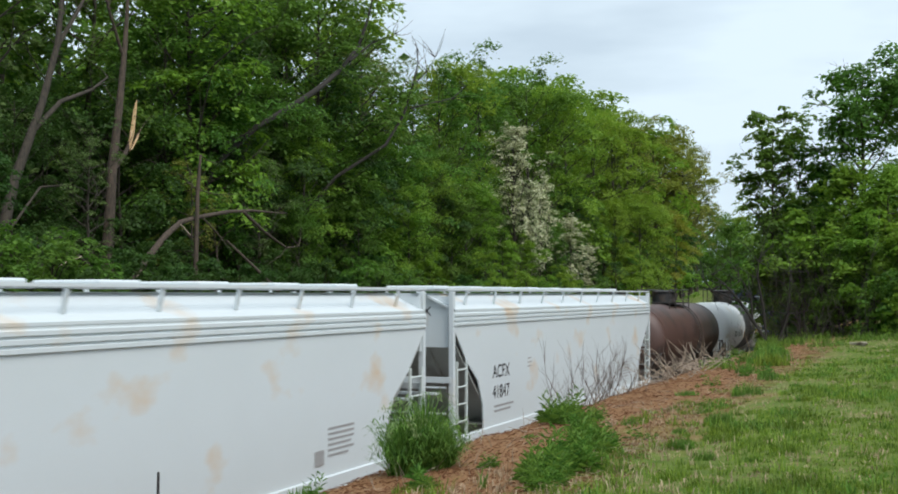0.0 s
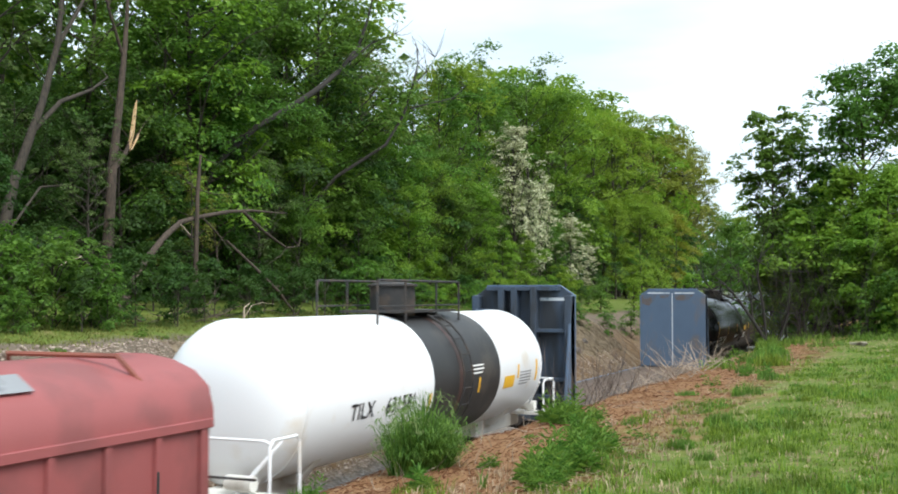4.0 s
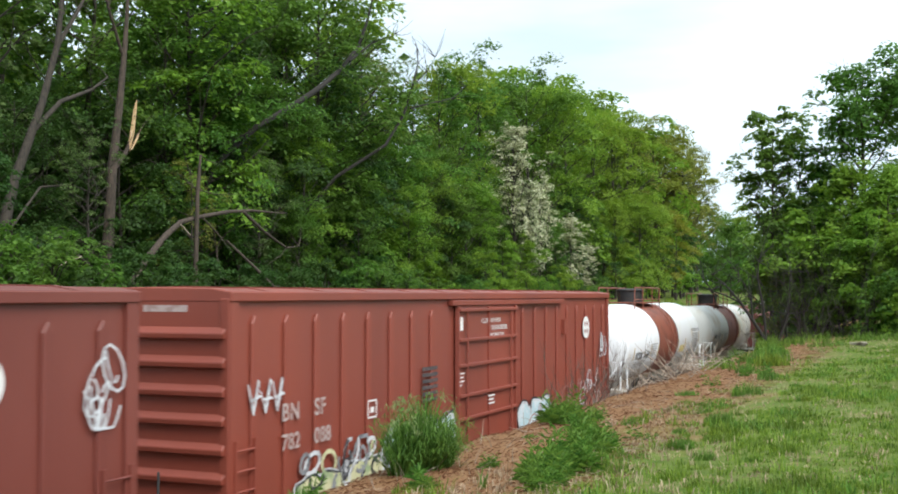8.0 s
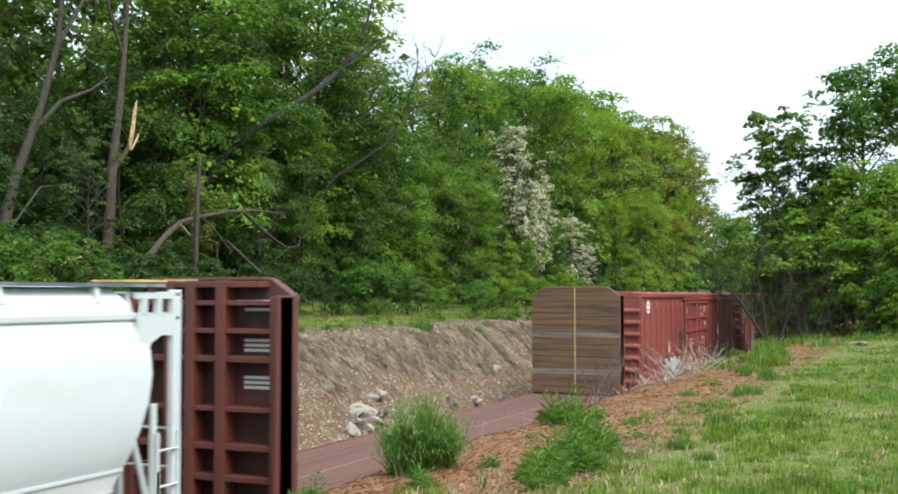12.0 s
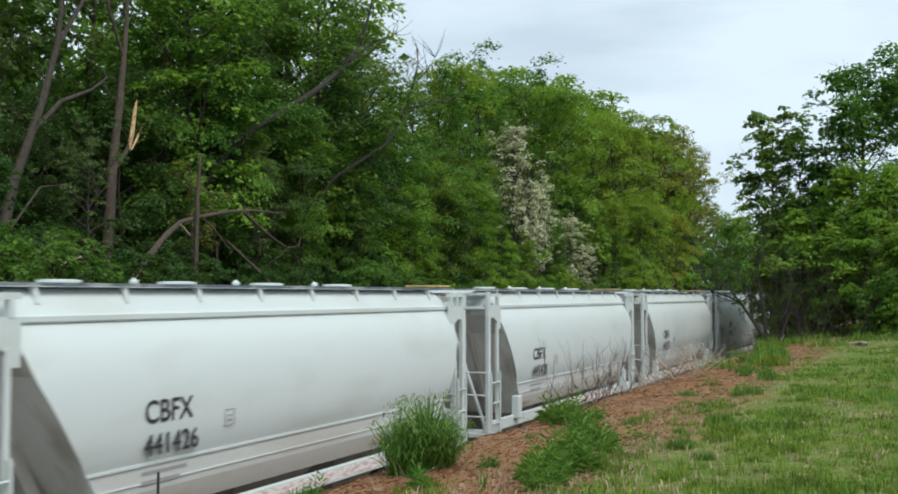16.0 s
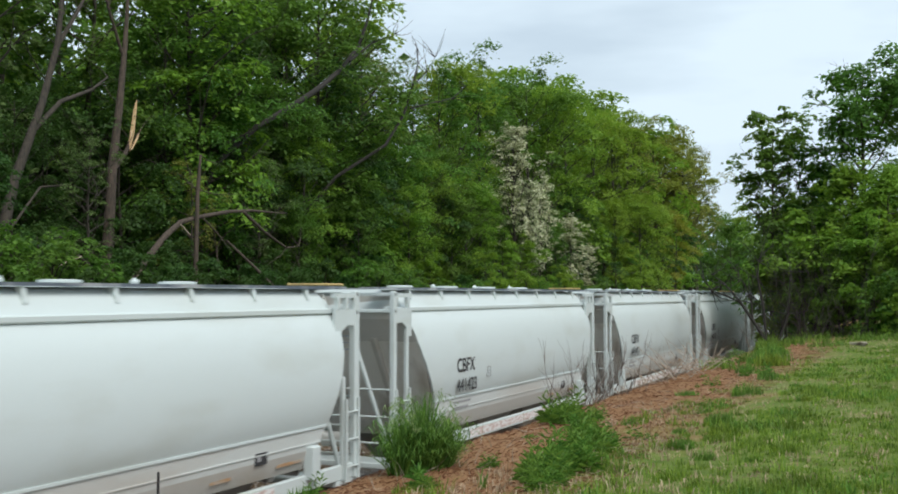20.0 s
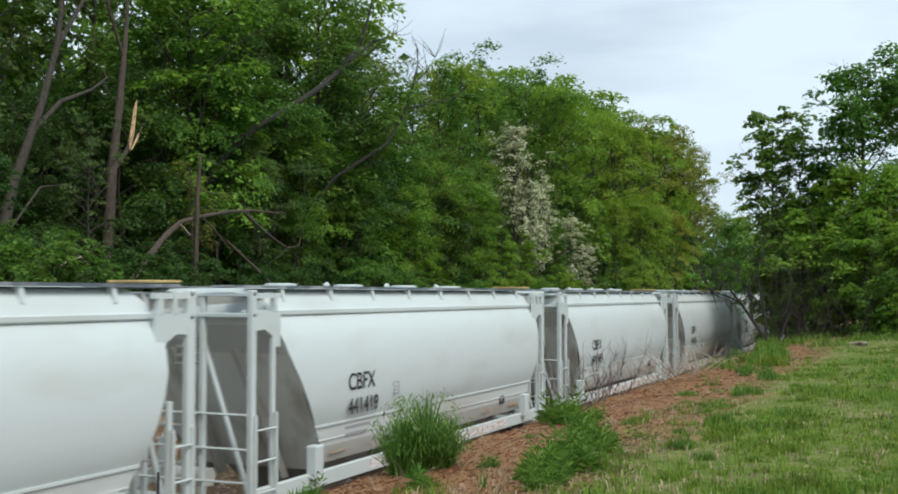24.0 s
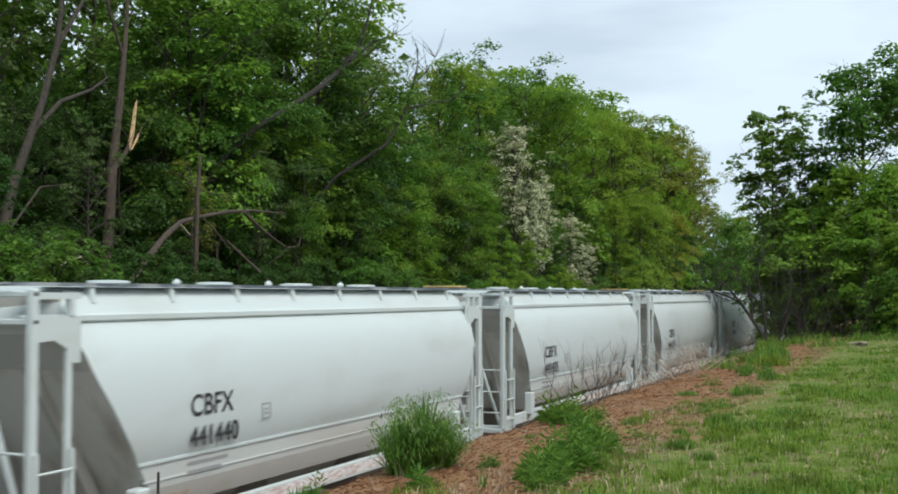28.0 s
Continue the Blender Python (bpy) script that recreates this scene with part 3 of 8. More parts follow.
# ---------------------------------------------------------------- covered hoppers
def hopper_round():
    """Covered hopper with barrel-curved sides, end cages and round roof hatches. The two ends differ: the near bay slopes in further."""
    car = tagged(new("covered_hopper_car"), "pale grey covered hopper car with curved sides on the track", "railcar", "hopper cars of the train")
    side = [(1.30, 4.12), (1.42, 3.95), (1.52, 3.70), (1.58, 3.40), (1.605, 3.05), (1.60, 2.70), (1.56, 2.42), (1.50, 2.24)]
    under = [(1.50, 2.24), (1.485, 2.05), (1.46, 1.88)]
    grime = [(1.46, 1.88), (1.43, 1.74), (1.36, 1.58)]

    def end_at(z, sy):
        if sy < 0:
            return -float(np.interp(z, [1.5, 2.2, 2.7, 3.1, 3.45, 3.8, 4.2], [4.55, 5.02, 5.42, 5.70, 5.95, 6.10, 6.20]))
        return float(np.interp(z, [1.5, 2.2, 2.7, 3.1, 3.5, 3.8, 4.2], [5.30, 5.74, 5.98, 6.16, 6.27, 6.27, 6.24]))

    def sheet(rows, sx, thick, inset):
        return Shape().loft([[(sx * x, end_at(z, -1) + inset, z), (sx * x, end_at(z, 1) - inset, z), (sx * (x - thick), end_at(z, 1) - inset, z), (sx * (x - thick), end_at(z, -1) + inset, z)] for x, z in rows])

    for sx in (1, -1):
        part("side_sheet", sheet(side, sx, 0.03, 0.0), WHITE_PAINT, car, "curved pale grey side sheet", smooth=40)
        part("lower_sheet", sheet(under, sx, 0.04, 0.02), HOPPER_LOWER, car, "dusty lower side sheet", smooth=40)
        part("grime_band", sheet(grime, sx, 0.04, 0.02), HOPPER_DIRTY, car, "road-grimed foot of the side sheet", smooth=40)
        part("seam_rib", Shape().box(sx * 1.5 - 0.025, sx * 1.5 + 0.022, -5.05, 5.75, 2.22, 2.258), WHITE_PAINT, car)
        part("lower_weld", Shape().box(sx * 1.475 - 0.02, sx * 1.475 + 0.014, -4.9, 5.6, 1.98, 2.0), HOPPER_LOWER, car)
        part("eave_rail", Shape().box(min(sx * 1.26, sx * 1.36), max(sx * 1.26, sx * 1.36), -6.9, 6.9, 4.10, 4.20), WHITE_PAINT, car, "projecting eave rail", bevel=0.02)
        part("side_sill", Shape().box(min(sx * 1.36, sx * 1.46), max(sx * 1.36, sx * 1.46), -6.9, 6.9, 1.22, 1.48), WHITE_PAINT, car, "pale side sill with stencilled marks", bevel=0.015)
        for y in (-5.04, 5.3):
            part("jacking_pad", Shape().box(min(sx * 1.40, sx * 1.60), max(sx * 1.40, sx * 1.60), y - 0.125, y + 0.125, 1.40, 1.95), WHITE_PAINT, car, bevel=0.02)
        part("sill_stain", bars(-3.0, 1.44, [7.2], 0.17, 0.2, sx * 1.46 if sx > 0 else -1.464), SILL_STAIN, car, "faded red stencil band")
    roof = [(1.30, 4.18), (1.245, 4.30), (1.17, 4.41), (1.08, 4.50), (0.8, 4.53), (0.3, 4.545), (0, 4.55)]
    roof = roof + [(-x, z) for x, z in reversed(roof[:-1])] + [(-1.25, 4.1), (1.25, 4.1)]
    part("roof", Shape().loft([[(x, y + (0.0 if z < 4.3 else -0.25 * (z - 4.3) / 0.25) * (1 if y > 0 else -1), z) for x, z in roof] for y in (-6.2, 6.2)]), WHITE_PAINT, car, "rounded roof", smooth=50)
    # filler body inside the sheets, in the shade-toned grey
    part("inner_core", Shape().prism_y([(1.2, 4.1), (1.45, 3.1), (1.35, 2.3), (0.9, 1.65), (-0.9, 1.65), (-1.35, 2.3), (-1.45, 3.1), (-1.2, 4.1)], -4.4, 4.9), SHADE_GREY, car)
    for sy in (-1, 1):
        # header plate, sloping bay sheet with its stiffeners, and the open cage
        hy = end_at(4.0, sy)
        # header colour is lowered for the shade between two cars
        part("end_header", Shape().loft([[(-w, e, z), (w, e, z), (w, e - sy * 0.04, z), (-w, e - sy * 0.04, z)] for w, z, e in ((1.545, 3.5, end_at(3.5, sy)), (1.51, 3.72, end_at(3.72, sy)), (1.41, 3.95, hy), (1.28, 4.13, hy), (1.15, 4.45, hy))]), END_PALE, car, "upright end plate, dulled for shade")
        rings = []
        for z in (3.56, 3.1, 2.7, 2.2, 1.8, 1.45):
            wx = float(np.interp(z, [1.5, 2.2, 3.1, 3.7], [1.24, 1.47, 1.585, 1.53]))
            e = end_at(z, sy) - sy * 0.012
            rings.append([(-wx, e, z), (wx, e, z), (wx, e - sy * 0.05, z), (-wx, e - sy * 0.05, z)])
        part("end_sheet", Shape().loft(rings), END_DUSTY, car, "dust-stained sloping end sheet")
        for x in (-0.62, 0.62):
            part("slope_stiffener", Shape().loft([[(x - 0.05, end_at(z, sy) + sy * 0.16, z), (x + 0.05, end_at(z, sy) + sy * 0.16, z), (x + 0.05, end_at(z, sy) - sy * 0.05, z), (x - 0.05, end_at(z, sy) - sy * 0.05, z)] for z in (3.56, 2.6, 1.3)]), END_PALE, car)
        part("brake_cylinder", Shape().tube([(-0.35, sy * 6.35, 1.55), (0.35, sy * 6.35, 1.55)], 0.15, 12), END_PALE, car, "brake cylinder on the end platform", smooth=40)
        cp = 0.09 if sy > 0 else 0.06
        for x in (-1.45, 1.45):
            part("corner_post", Shape().box(x - 0.05, x + 0.05, sy * 6.86 - cp, sy * 6.86 + cp, 1.22, 4.5), WHITE_PAINT, car, bevel=0.012)
            part("corner_gusset", Shape().prism_x([(sy * 6.84, 4.18), (sy * 6.1, 4.18), (sy * 6.1, 3.62), (sy * 6.22, 3.62), (sy * 6.34, 3.80), (sy * 6.55, 3.90), (sy * 6.84, 3.88)], x - 0.03, x + 0.03), WHITE_PAINT, car)
            iy, it = (6.28, 3.85) if sy < 0 else (6.42, 3.0)
            part("inner_post", Shape().box(x - 0.035, x + 0.035, sy * iy - 0.045, sy * iy + 0.045, 1.22, it), WHITE_PAINT, car, bevel=0.01)
            ladder(car, x + (0.05 if x > 0 else -0.095), sy * 6.86, sy * iy, 1.2, 2.62, 3, WHITE_PAINT, 0.018)
            for y in ((6.2, 6.5) if sy > 0 else (6.25,)):
                part("roof_upright", Shape().box(x - 0.04, x + 0.04, sy * y - 0.04, sy * y + 0.04, 4.18, 4.46), WHITE_PAINT, car)
        for x in (-0.55, 0.55):
            part("end_post", Shape().box(x - 0.045, x + 0.045, sy * 6.84 - 0.05, sy * 6.84 + 0.05, 1.1, 4.45), WHITE_PAINT, car, bevel=0.012)
        for z in (4.44, 4.12):
            part("end_beam", Shape().box(-1.5, 1.5, sy * 6.86 - 0.045, sy * 6.86 + 0.045, z - 0.035, z + 0.035), WHITE_PAINT, car, bevel=0.012)
        for z in (2.62, 2.1, 1.6):
            part("end_rung", Shape().tube([(-1.4, sy * 6.92, z), (1.4, sy * 6.92, z)], 0.02), WHITE_PAINT, car)
        for x in (-1, 1):
            part("diagonal_brace", Shape().tube([(x * 0.35, sy * 6.75, 4.1), (x * 1.3, sy * 6.65, 1.3)], 0.045, 6), WHITE_PAINT, car)
            part("top_side_rail", Shape().box(min(x * 1.38, x * 1.48), max(x * 1.38, x * 1.48), min(sy * 6.1, sy * 6.88), max(sy * 6.1, sy * 6.88), 4.38, 4.46), WHITE_PAINT, car)
        for i in range(6 if sy < 0 else 0):
            part("tread_slat", Shape().box(-0.05, 0.42, sy * 6.72 - 0.04, sy * 6.72 + 0.04, 3.35 + 0.13 * i, 3.38 + 0.13 * i), RUNBOARD, car)
        part("end_platform", Shape().box(-1.45, 1.45, min(sy * 6.2, sy * 6.95), max(sy * 6.2, sy * 6.95), 1.12, 1.22), WHITE_PAINT, car, "end platform", bevel=0.01)
    part("crossover_board", Shape().box(0.1, 0.95, 6.75, 7.35, 4.60, 4.64), STRIPE_OCHRE, car, "ochre crossover board", bevel=0.01)
    part("crossover_board", Shape().box(-0.9, 0.9, -6.9, -6.5, 4.54, 4.56), BOARD_EDGE, car, "galvanised crossover board")
    for sx in (-1, 1):
        part("running_board", Shape().box(min(sx * 0.75, sx * 1.2), max(sx * 0.75, sx * 1.2), -6.95, 6.95, 4.552, 4.578), RUNBOARD, car, "galvanised grating walkway")
        part("board_edge", Shape().box(min(sx * 1.2, sx * 1.225), max(sx * 1.2, sx * 1.225), -6.95, 6.95, 4.535, 4.58), BOARD_EDGE, car, "dark blue-grey walkway edge")
        for i in range(8):
            y = -5.6 + 1.6 * i
            part("board_bracket", Shape().prism_y([(sx * 1.2, 4.53), (sx * 1.245, 4.33), (sx * 1.21, 4.33), (sx * 1.1, 4.47), (sx * 1.1, 4.53)], y - 0.035, y + 0.035), WHITE_PAINT, car)
    hatch = Shape().loft([[(r * math.cos(a), r * math.sin(a), z) for a in (2 * math.pi * i / 20 for i in range(20))] for r, z in ((0.24, 4.54), (0.24, 4.59), (0.29, 4.595), (0.29, 4.625), (0.2, 4.635))]).data("hatch", 35)
    for i in range(4):
        part("hatch", hatch, WHITE_PAINT, car, "round roof hatch", at=(0.35, -4.3 + 2.5 * i, 0))
    for y in (-3.1, -0.6, 1.9):
        part("vent_cap", Shape().tube([(0.6, y, 4.53), (0.6, y, 4.62), (0.6, y, 4.67)], [0.04, 0.065, 0.015], 8), WHITE_PAINT, car)
    for y in (-3.0, 0.2, 3.4):
        # bays coloured as they look in the shade below the body
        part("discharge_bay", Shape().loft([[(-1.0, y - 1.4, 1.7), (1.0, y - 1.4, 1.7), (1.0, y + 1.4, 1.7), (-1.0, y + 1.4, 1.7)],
                                            [(-0.4, y - 0.5, 0.55), (0.4, y - 0.5, 0.55), (0.4, y + 0.5, 0.55), (-0.4, y + 0.5, 0.55)]]), SHADE_GREY, car, "discharge bay greyed for shade")
    bar_parts("small_stencil", car, BARS_GREY, -4.0, 2.14, [0.95, 0.8], 0.05, 0.12, 1.489)
    part("stencil_frame", Shape().box(1.603, 1.609, -2.32, -2.305, 2.57, 2.8).box(1.603, 1.609, -2.10, -2.085, 2.57, 2.8).box(1.603, 1.609, -2.3, -2.1, 2.785, 2.8)
         .box(1.603, 1.609, -2.3, -2.1, 2.57, 2.585).box(1.603, 1.609, -2.25, -2.15, 2.64, 2.66).box(1.603, 1.609, -2.25, -2.15, 2.70, 2.72), BARS_GREY, car)
    placard = part("placard", Shape().box(1.46, 1.482, 3.65, 3.97, 1.84, 2.04), BARS_BLACK, car, "black placard")
    part("placard_bar", Shape().box(1.482, 1.485, 3.70, 3.80, 1.90, 1.99), BARS_GREY, placard)
    for y0, w in ((-4.45, 0.55), (2.55, 0.5), (4.3, 0.75)):
        part("rust_strip", bars(y0, 1.77, [w], 0.05, 0.1, 1.444), RUST_ORANGE, car, "orange rust-stained strip")
    gear(car, 6.95, 7.63, 5.75)
    return car


def hopper_flat(mark, number):
    """Older covered hopper with flat sides, corrugated eave band and sloped ends."""
    car = tagged(new("covered_hopper_car"), "rust-stained white covered hopper car with flat sides", "railcar", "hopper cars of the train")
    H = 9.1
    prof = [(-H, 4.1), (H, 4.1), (H, 3.72), (H - 0.75, 2.95), (H - 1.4, 2.5), (H - 1.7, 1.9), (H - 1.75, 1.40), (-H + 1.75, 1.40), (-H + 1.7, 1.9), (-H + 1.4, 2.5), (-H + 0.75, 2.95), (-H, 3.72)]
    for sx in (-1, 1):
        part("side_sheet", Shape().prism_x(prof, min(sx * 1.52, sx * 1.55), max(sx * 1.52, sx * 1.55)), WHITE_RUSTY, car, "flat white side sheet with rust streaks")
        for z in (3.80, 3.90, 4.0):
            part("eave_corrugation", Shape().prism_y([(sx * 1.55, z - 0.04), (sx * 1.585, z - 0.025), (sx * 1.585, z + 0.025), (sx * 1.55, z + 0.04)], -H, H), WHITE_RUSTY, car)
        part("roof_slope", Shape().prism_y([(sx * 1.56, 4.08), (sx * 1.56, 4.12), (sx * 0.85, 4.46), (sx * 0.85, 4.40)], -H, H), WHITE_RUSTY, car, "sloping roof sheet")
        part("running_board", Shape().box(min(sx * 0.62, sx * 1.02), max(sx * 0.62, sx * 1.02), -H - 0.2, H + 0.2, 4.52, 4.55), RUNBOARD, car, "galvanised roof walkway")
        part("roof_edge_angle", Shape().box(min(sx * 1.46, sx * 1.5), max(sx * 1.46, sx * 1.5), -H - 0.2, H + 0.2, 4.53, 4.57), WHITE_RUSTY, car)
        for i in range(10):
            y = -8.1 + 1.8 * i
            part("board_bracket", Shape().prism_y([(sx * 1.47, 4.52), (sx * 1.43, 4.52), (sx * 1.36, 4.22), (sx * 1.40, 4.20)], y - 0.035, y + 0.035), WHITE_RUSTY, car)
        part("side_sill", Shape().box(min(sx * 1.50, sx * 1.60), max(sx * 1.50, sx * 1.60), -H, H, 1.12, 1.40), WHITE_RUSTY, car, "white side sill", bevel=0.015)
    part("roof_deck", Shape().box(-0.86, 0.86, -H, H, 4.40, 4.47), WHITE_RUSTY, car, "flat roof deck")
    for sy in (-1, 1):
        part("end_sheet", Shape().box(-1.52, 1.52, min(sy * 8.95, sy * 9.0), max(sy * 8.95, sy * 9.0), 3.3, 4.4), WHITE_RUSTY, car, "upper end sheet")
        # slope and ribs get the end cage's shade as their colour
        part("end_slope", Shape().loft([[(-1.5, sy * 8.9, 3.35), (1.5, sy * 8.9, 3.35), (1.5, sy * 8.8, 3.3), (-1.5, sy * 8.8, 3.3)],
                                        [(-1.5, sy * 6.6, 1.3), (1.5, sy * 6.6, 1.3), (1.5, sy * 6.5, 1.3), (-1.5, sy * 6.5, 1.3)]]), SHADE_GREY, car, "sloping end sheet greyed for shade")
        for x in (-1.5, 1.5):
            part("corner_post", Shape().box(x - 0.06, x + 0.06, sy * 9.08 - 0.05, sy * 9.08 + 0.05, 1.1, 4.5), WHITE_RUSTY, car, bevel=0.012)
            ladder(car, x + (0.03 if x > 0 else -0.075), sy * 8.95, sy * 8.4, 1.15, 3.0, 5, WHITE_PAINT, 0.02)
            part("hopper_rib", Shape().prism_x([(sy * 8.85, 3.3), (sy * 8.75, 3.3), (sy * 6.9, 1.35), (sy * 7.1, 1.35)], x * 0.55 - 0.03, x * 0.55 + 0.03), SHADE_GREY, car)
        part("end_beam", Shape().box(-1.5, 1.5, sy * 9.1 - 0.05, sy * 9.1 + 0.05, 2.55, 2.67), WHITE_RUSTY, car)
        part("end_platform", Shape().box(-1.5, 1.5, min(sy * 8.3, sy * 9.15), max(sy * 8.3, sy * 9.15), 1.0, 1.12), WHITE_RUSTY, car, bevel=0.01)
        part("end_grab_iron", Shape().tube([(-1.4, sy * 9.16, 2.45), (1.4, sy * 9.16, 2.45)], 0.02), WHITE_RUSTY, car)
        part("end_grab_iron", Shape().tube([(-1.4, sy * 9.16, 1.9), (1.4, sy * 9.16, 1.9)], 0.02), WHITE_RUSTY, car)
        part("brake_platform", Shape().box(0.2, 1.2, min(sy * 9.0, sy * 9.3), max(sy * 9.0, sy * 9.3), 2.3, 2.34), WHITE_RUSTY, car)
    for i in range(8):
        y = -7.6 + 2.17 * i
        part("hatch_cover", Shape().box(-0.62, 0.62, y - 0.42, y + 0.42, 4.54, 4.64), WHITE_RUSTY, car, "long trough hatch cover", bevel=0.03)
    for y in (-5, 0, 5):
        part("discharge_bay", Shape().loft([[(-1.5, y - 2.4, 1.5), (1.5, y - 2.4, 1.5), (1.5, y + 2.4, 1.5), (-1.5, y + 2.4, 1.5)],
                                            [(-0.4, y - 0.5, 0.5), (0.4, y - 0.5, 0.5), (0.4, y + 0.5, 0.5), (-0.4, y + 0.5, 0.5)]]), SHADE_GREY, car, "discharge bay greyed for shade")
    part("reporting_mark", letters(mark, 0.30, 1.05, 0.007), BARS_BLACK, car, "black stencilled letters", at=(1.553, -6.8, 2.50))
    part("car_number", letters(number, 0.30, 1.05, 0.007), BARS_BLACK, car, "black stencilled numerals", at=(1.553, -6.8, 2.02))
    part("end_mark", letters_end(mark, 0.2), BARS_BLACK, car, at=(0.25, -9.006, 3.98))
    part("end_number", letters_end(number, 0.2), BARS_BLACK, car, at=(0.15, -9.006, 3.70))
    bar_parts("small_stencil", car, BARS_GREY, -6.7, 1.86, [1.3, 1.1], 0.05, 0.11, 1.552)
    bar_parts("small_stencil", car, BARS_GREY, 5.2, 2.2, [0.9, 0.9, 0.9, 0.8, 0.9, 0.7], 0.04, 0.09, 1.552)
    part("placard", Shape().box(1.552, 1.56, 4.75, 5.05, 1.6, 1.85), BARS_GREY, car)
    bar_parts("stencil_frame", car, BARS_GREY, -4.35, 2.85, [0.3, 0.3, 0.3], 0.03, 0.1, 1.552)
    gear(car, 8.9, 9.6, 7.2)
    return car


# ---------------------------------------------------------------- tank cars
def tank_car(label, half, radius, cz, material, bands, band_material, top_rail, fitting_material, rail_material, end_rail=None, top_at=0.0, ladder_at=0.7):
    """Tank car: shell with domed heads, colour bands, top platform with dome and railing, end rails and running gear. bands: (y0, y1)."""
    car = tagged(new("tank_car"), label, "railcar", "tank cars of the train")
    frame_paint = END_DUSTY if end_rail else STEEL_DARK
    end_rail = end_rail or rail_material
    head = [(half - 0.55 + 0.55 * math.sin(a), radius * math.cos(a) ** 0.75) for a in (radians(d) for d in (0, 20, 40, 55, 68, 78, 86))]
    rows = [(-y, r) for y, r in reversed(head)] + head
    part("tank_shell", Shape().lathe_y(rows, 64, cz), material, car, smooth=35)
    for y0, y1 in bands:
        part("colour_band", Shape().lathe_y([(y0, radius), (y0, radius + 0.008), (y1, radius + 0.008), (y1, radius)], 64, cz), band_material, car, "painted band round the shell", smooth=35)
    for sy in (-1, 1):
        part("head_weld", Shape().lathe_y([(sy * (half - 0.56) - 0.02, radius), (sy * (half - 0.56) - 0.02, radius + 0.012), (sy * (half - 0.56) + 0.02, radius + 0.012), (sy * (half - 0.56) + 0.02, radius)], 64, cz), material, car, smooth=35)
        part("stub_sill", Shape().box(-0.3, 0.3, min(sy * (half - 2.4), sy * (half + 0.75)), max(sy * (half - 2.4), sy * (half + 0.75)), 0.85, 1.2), frame_paint, car, bevel=0.02)
        part("saddle", Shape().prism_y([(-1.1, cz - radius * 0.62), (1.1, cz - radius * 0.62), (0.55, 1.1), (-0.55, 1.1)], min(sy * (half - 1.9), sy * (half - 1.6)), max(sy * (half - 1.9), sy * (half - 1.6))), frame_paint, car)
        part("end_platform", Shape().box(-1.45, 1.45, min(sy * (half + 0.05), sy * (half + 0.7)), max(sy * (half + 0.05), sy * (half + 0.7)), 1.18, 1.25), frame_paint, car, "end platform")
        for x in (-1.4, 1.4):
            part("end_handrail", Shape().tube([(x, sy * (half - 0.35), 1.2), (x, sy * (half - 0.35), 2.05), (x, sy * (half - 0.25), 2.15), (x, sy * (half + 0.45), 2.15), (x, sy * (half + 0.55), 2.05), (x, sy * (half + 0.55), 1.2)], 0.028, 8), end_rail, car, "bent pipe handrail", smooth=50)
            part("corner_step", Shape().tube([(x, sy * (half - 0.2), 1.2), (x, sy * (half - 0.2), 0.55), (x, sy * (half + 0.3), 0.55), (x, sy * (half + 0.3), 1.2)], 0.02, 6), end_rail, car)
        for x in (-1.3, 1.3):
            part("end_brace", Shape().tube([(x * 0.95, sy * (half - 0.15), 2.1), (x * 0.5, sy * (half + 0.35), 1.25)], 0.035, 6), end_rail, car)
        part("brake_cylinder", Shape().tube([(0.45, sy * (half + 0.3), 1.42), (0.95, sy * (half + 0.3), 1.42)], 0.13, 10), frame_paint, car, smooth=40)
        part("end_crossrail", Shape().tube([(-1.38, sy * (half + 0.5), 2.1), (-1.3, sy * (half + 0.55), 2.15), (1.3, sy * (half + 0.55), 2.15), (1.38, sy * (half + 0.5), 2.1)], 0.026, 6), end_rail, car, smooth=50)
        part("end_grab_iron", Shape().tube([(-1.2, sy * (half + 0.62), 1.55), (1.2, sy * (half + 0.62), 1.55)], 0.022, 6), rail_material, car)
    top = cz + radius
    zr = top_rail
    y0, y1 = top_at - 2.1, top_at + 2.1
    part("top_platform", Shape().box(-0.72, 0.72, y0 + 1.0, y1 - 0.2, top + 0.03, top + 0.08), rail_material, car, "grating platform")
    part("dome", Shape().loft([[(r * math.cos(a), top_at + r * math.sin(a), z) for a in (2 * math.pi * i / 28 for i in range(28))] for r, z in ((0.5, top - 0.05), (0.5, zr - 0.12), (0.56, zr - 0.11), (0.56, zr - 0.07), (0.3, zr - 0.02))]), fitting_material, car, "black fitting housing", smooth=35)
    for x in (-0.7, 0.7):
        part("top_handrail", Shape().tube([(x, y0, zr - 0.12), (x, y0 + 0.08, zr), (x, y1 - 0.08, zr), (x, y1, zr - 0.12)], 0.026, 8), rail_material, car, smooth=50)
        for y in (y0, top_at - 0.8, top_at + 0.8, y1):
            part("rail_post", Shape().tube([(x, y, top - 0.2), (x, y, zr)], 0.026, 6), rail_material, car)
        part("toe_rail", Shape().tube([(x, y0, top + 0.18), (x, y1, top + 0.18)], 0.02, 6), rail_material, car)
    part("side_ladder", ladder_arc(radius, cz, ladder_at), rail_material, car, "curved ladder up the shell")
    gear(car, half + 0.5, half + 1.1, half - 1.75)
    return car


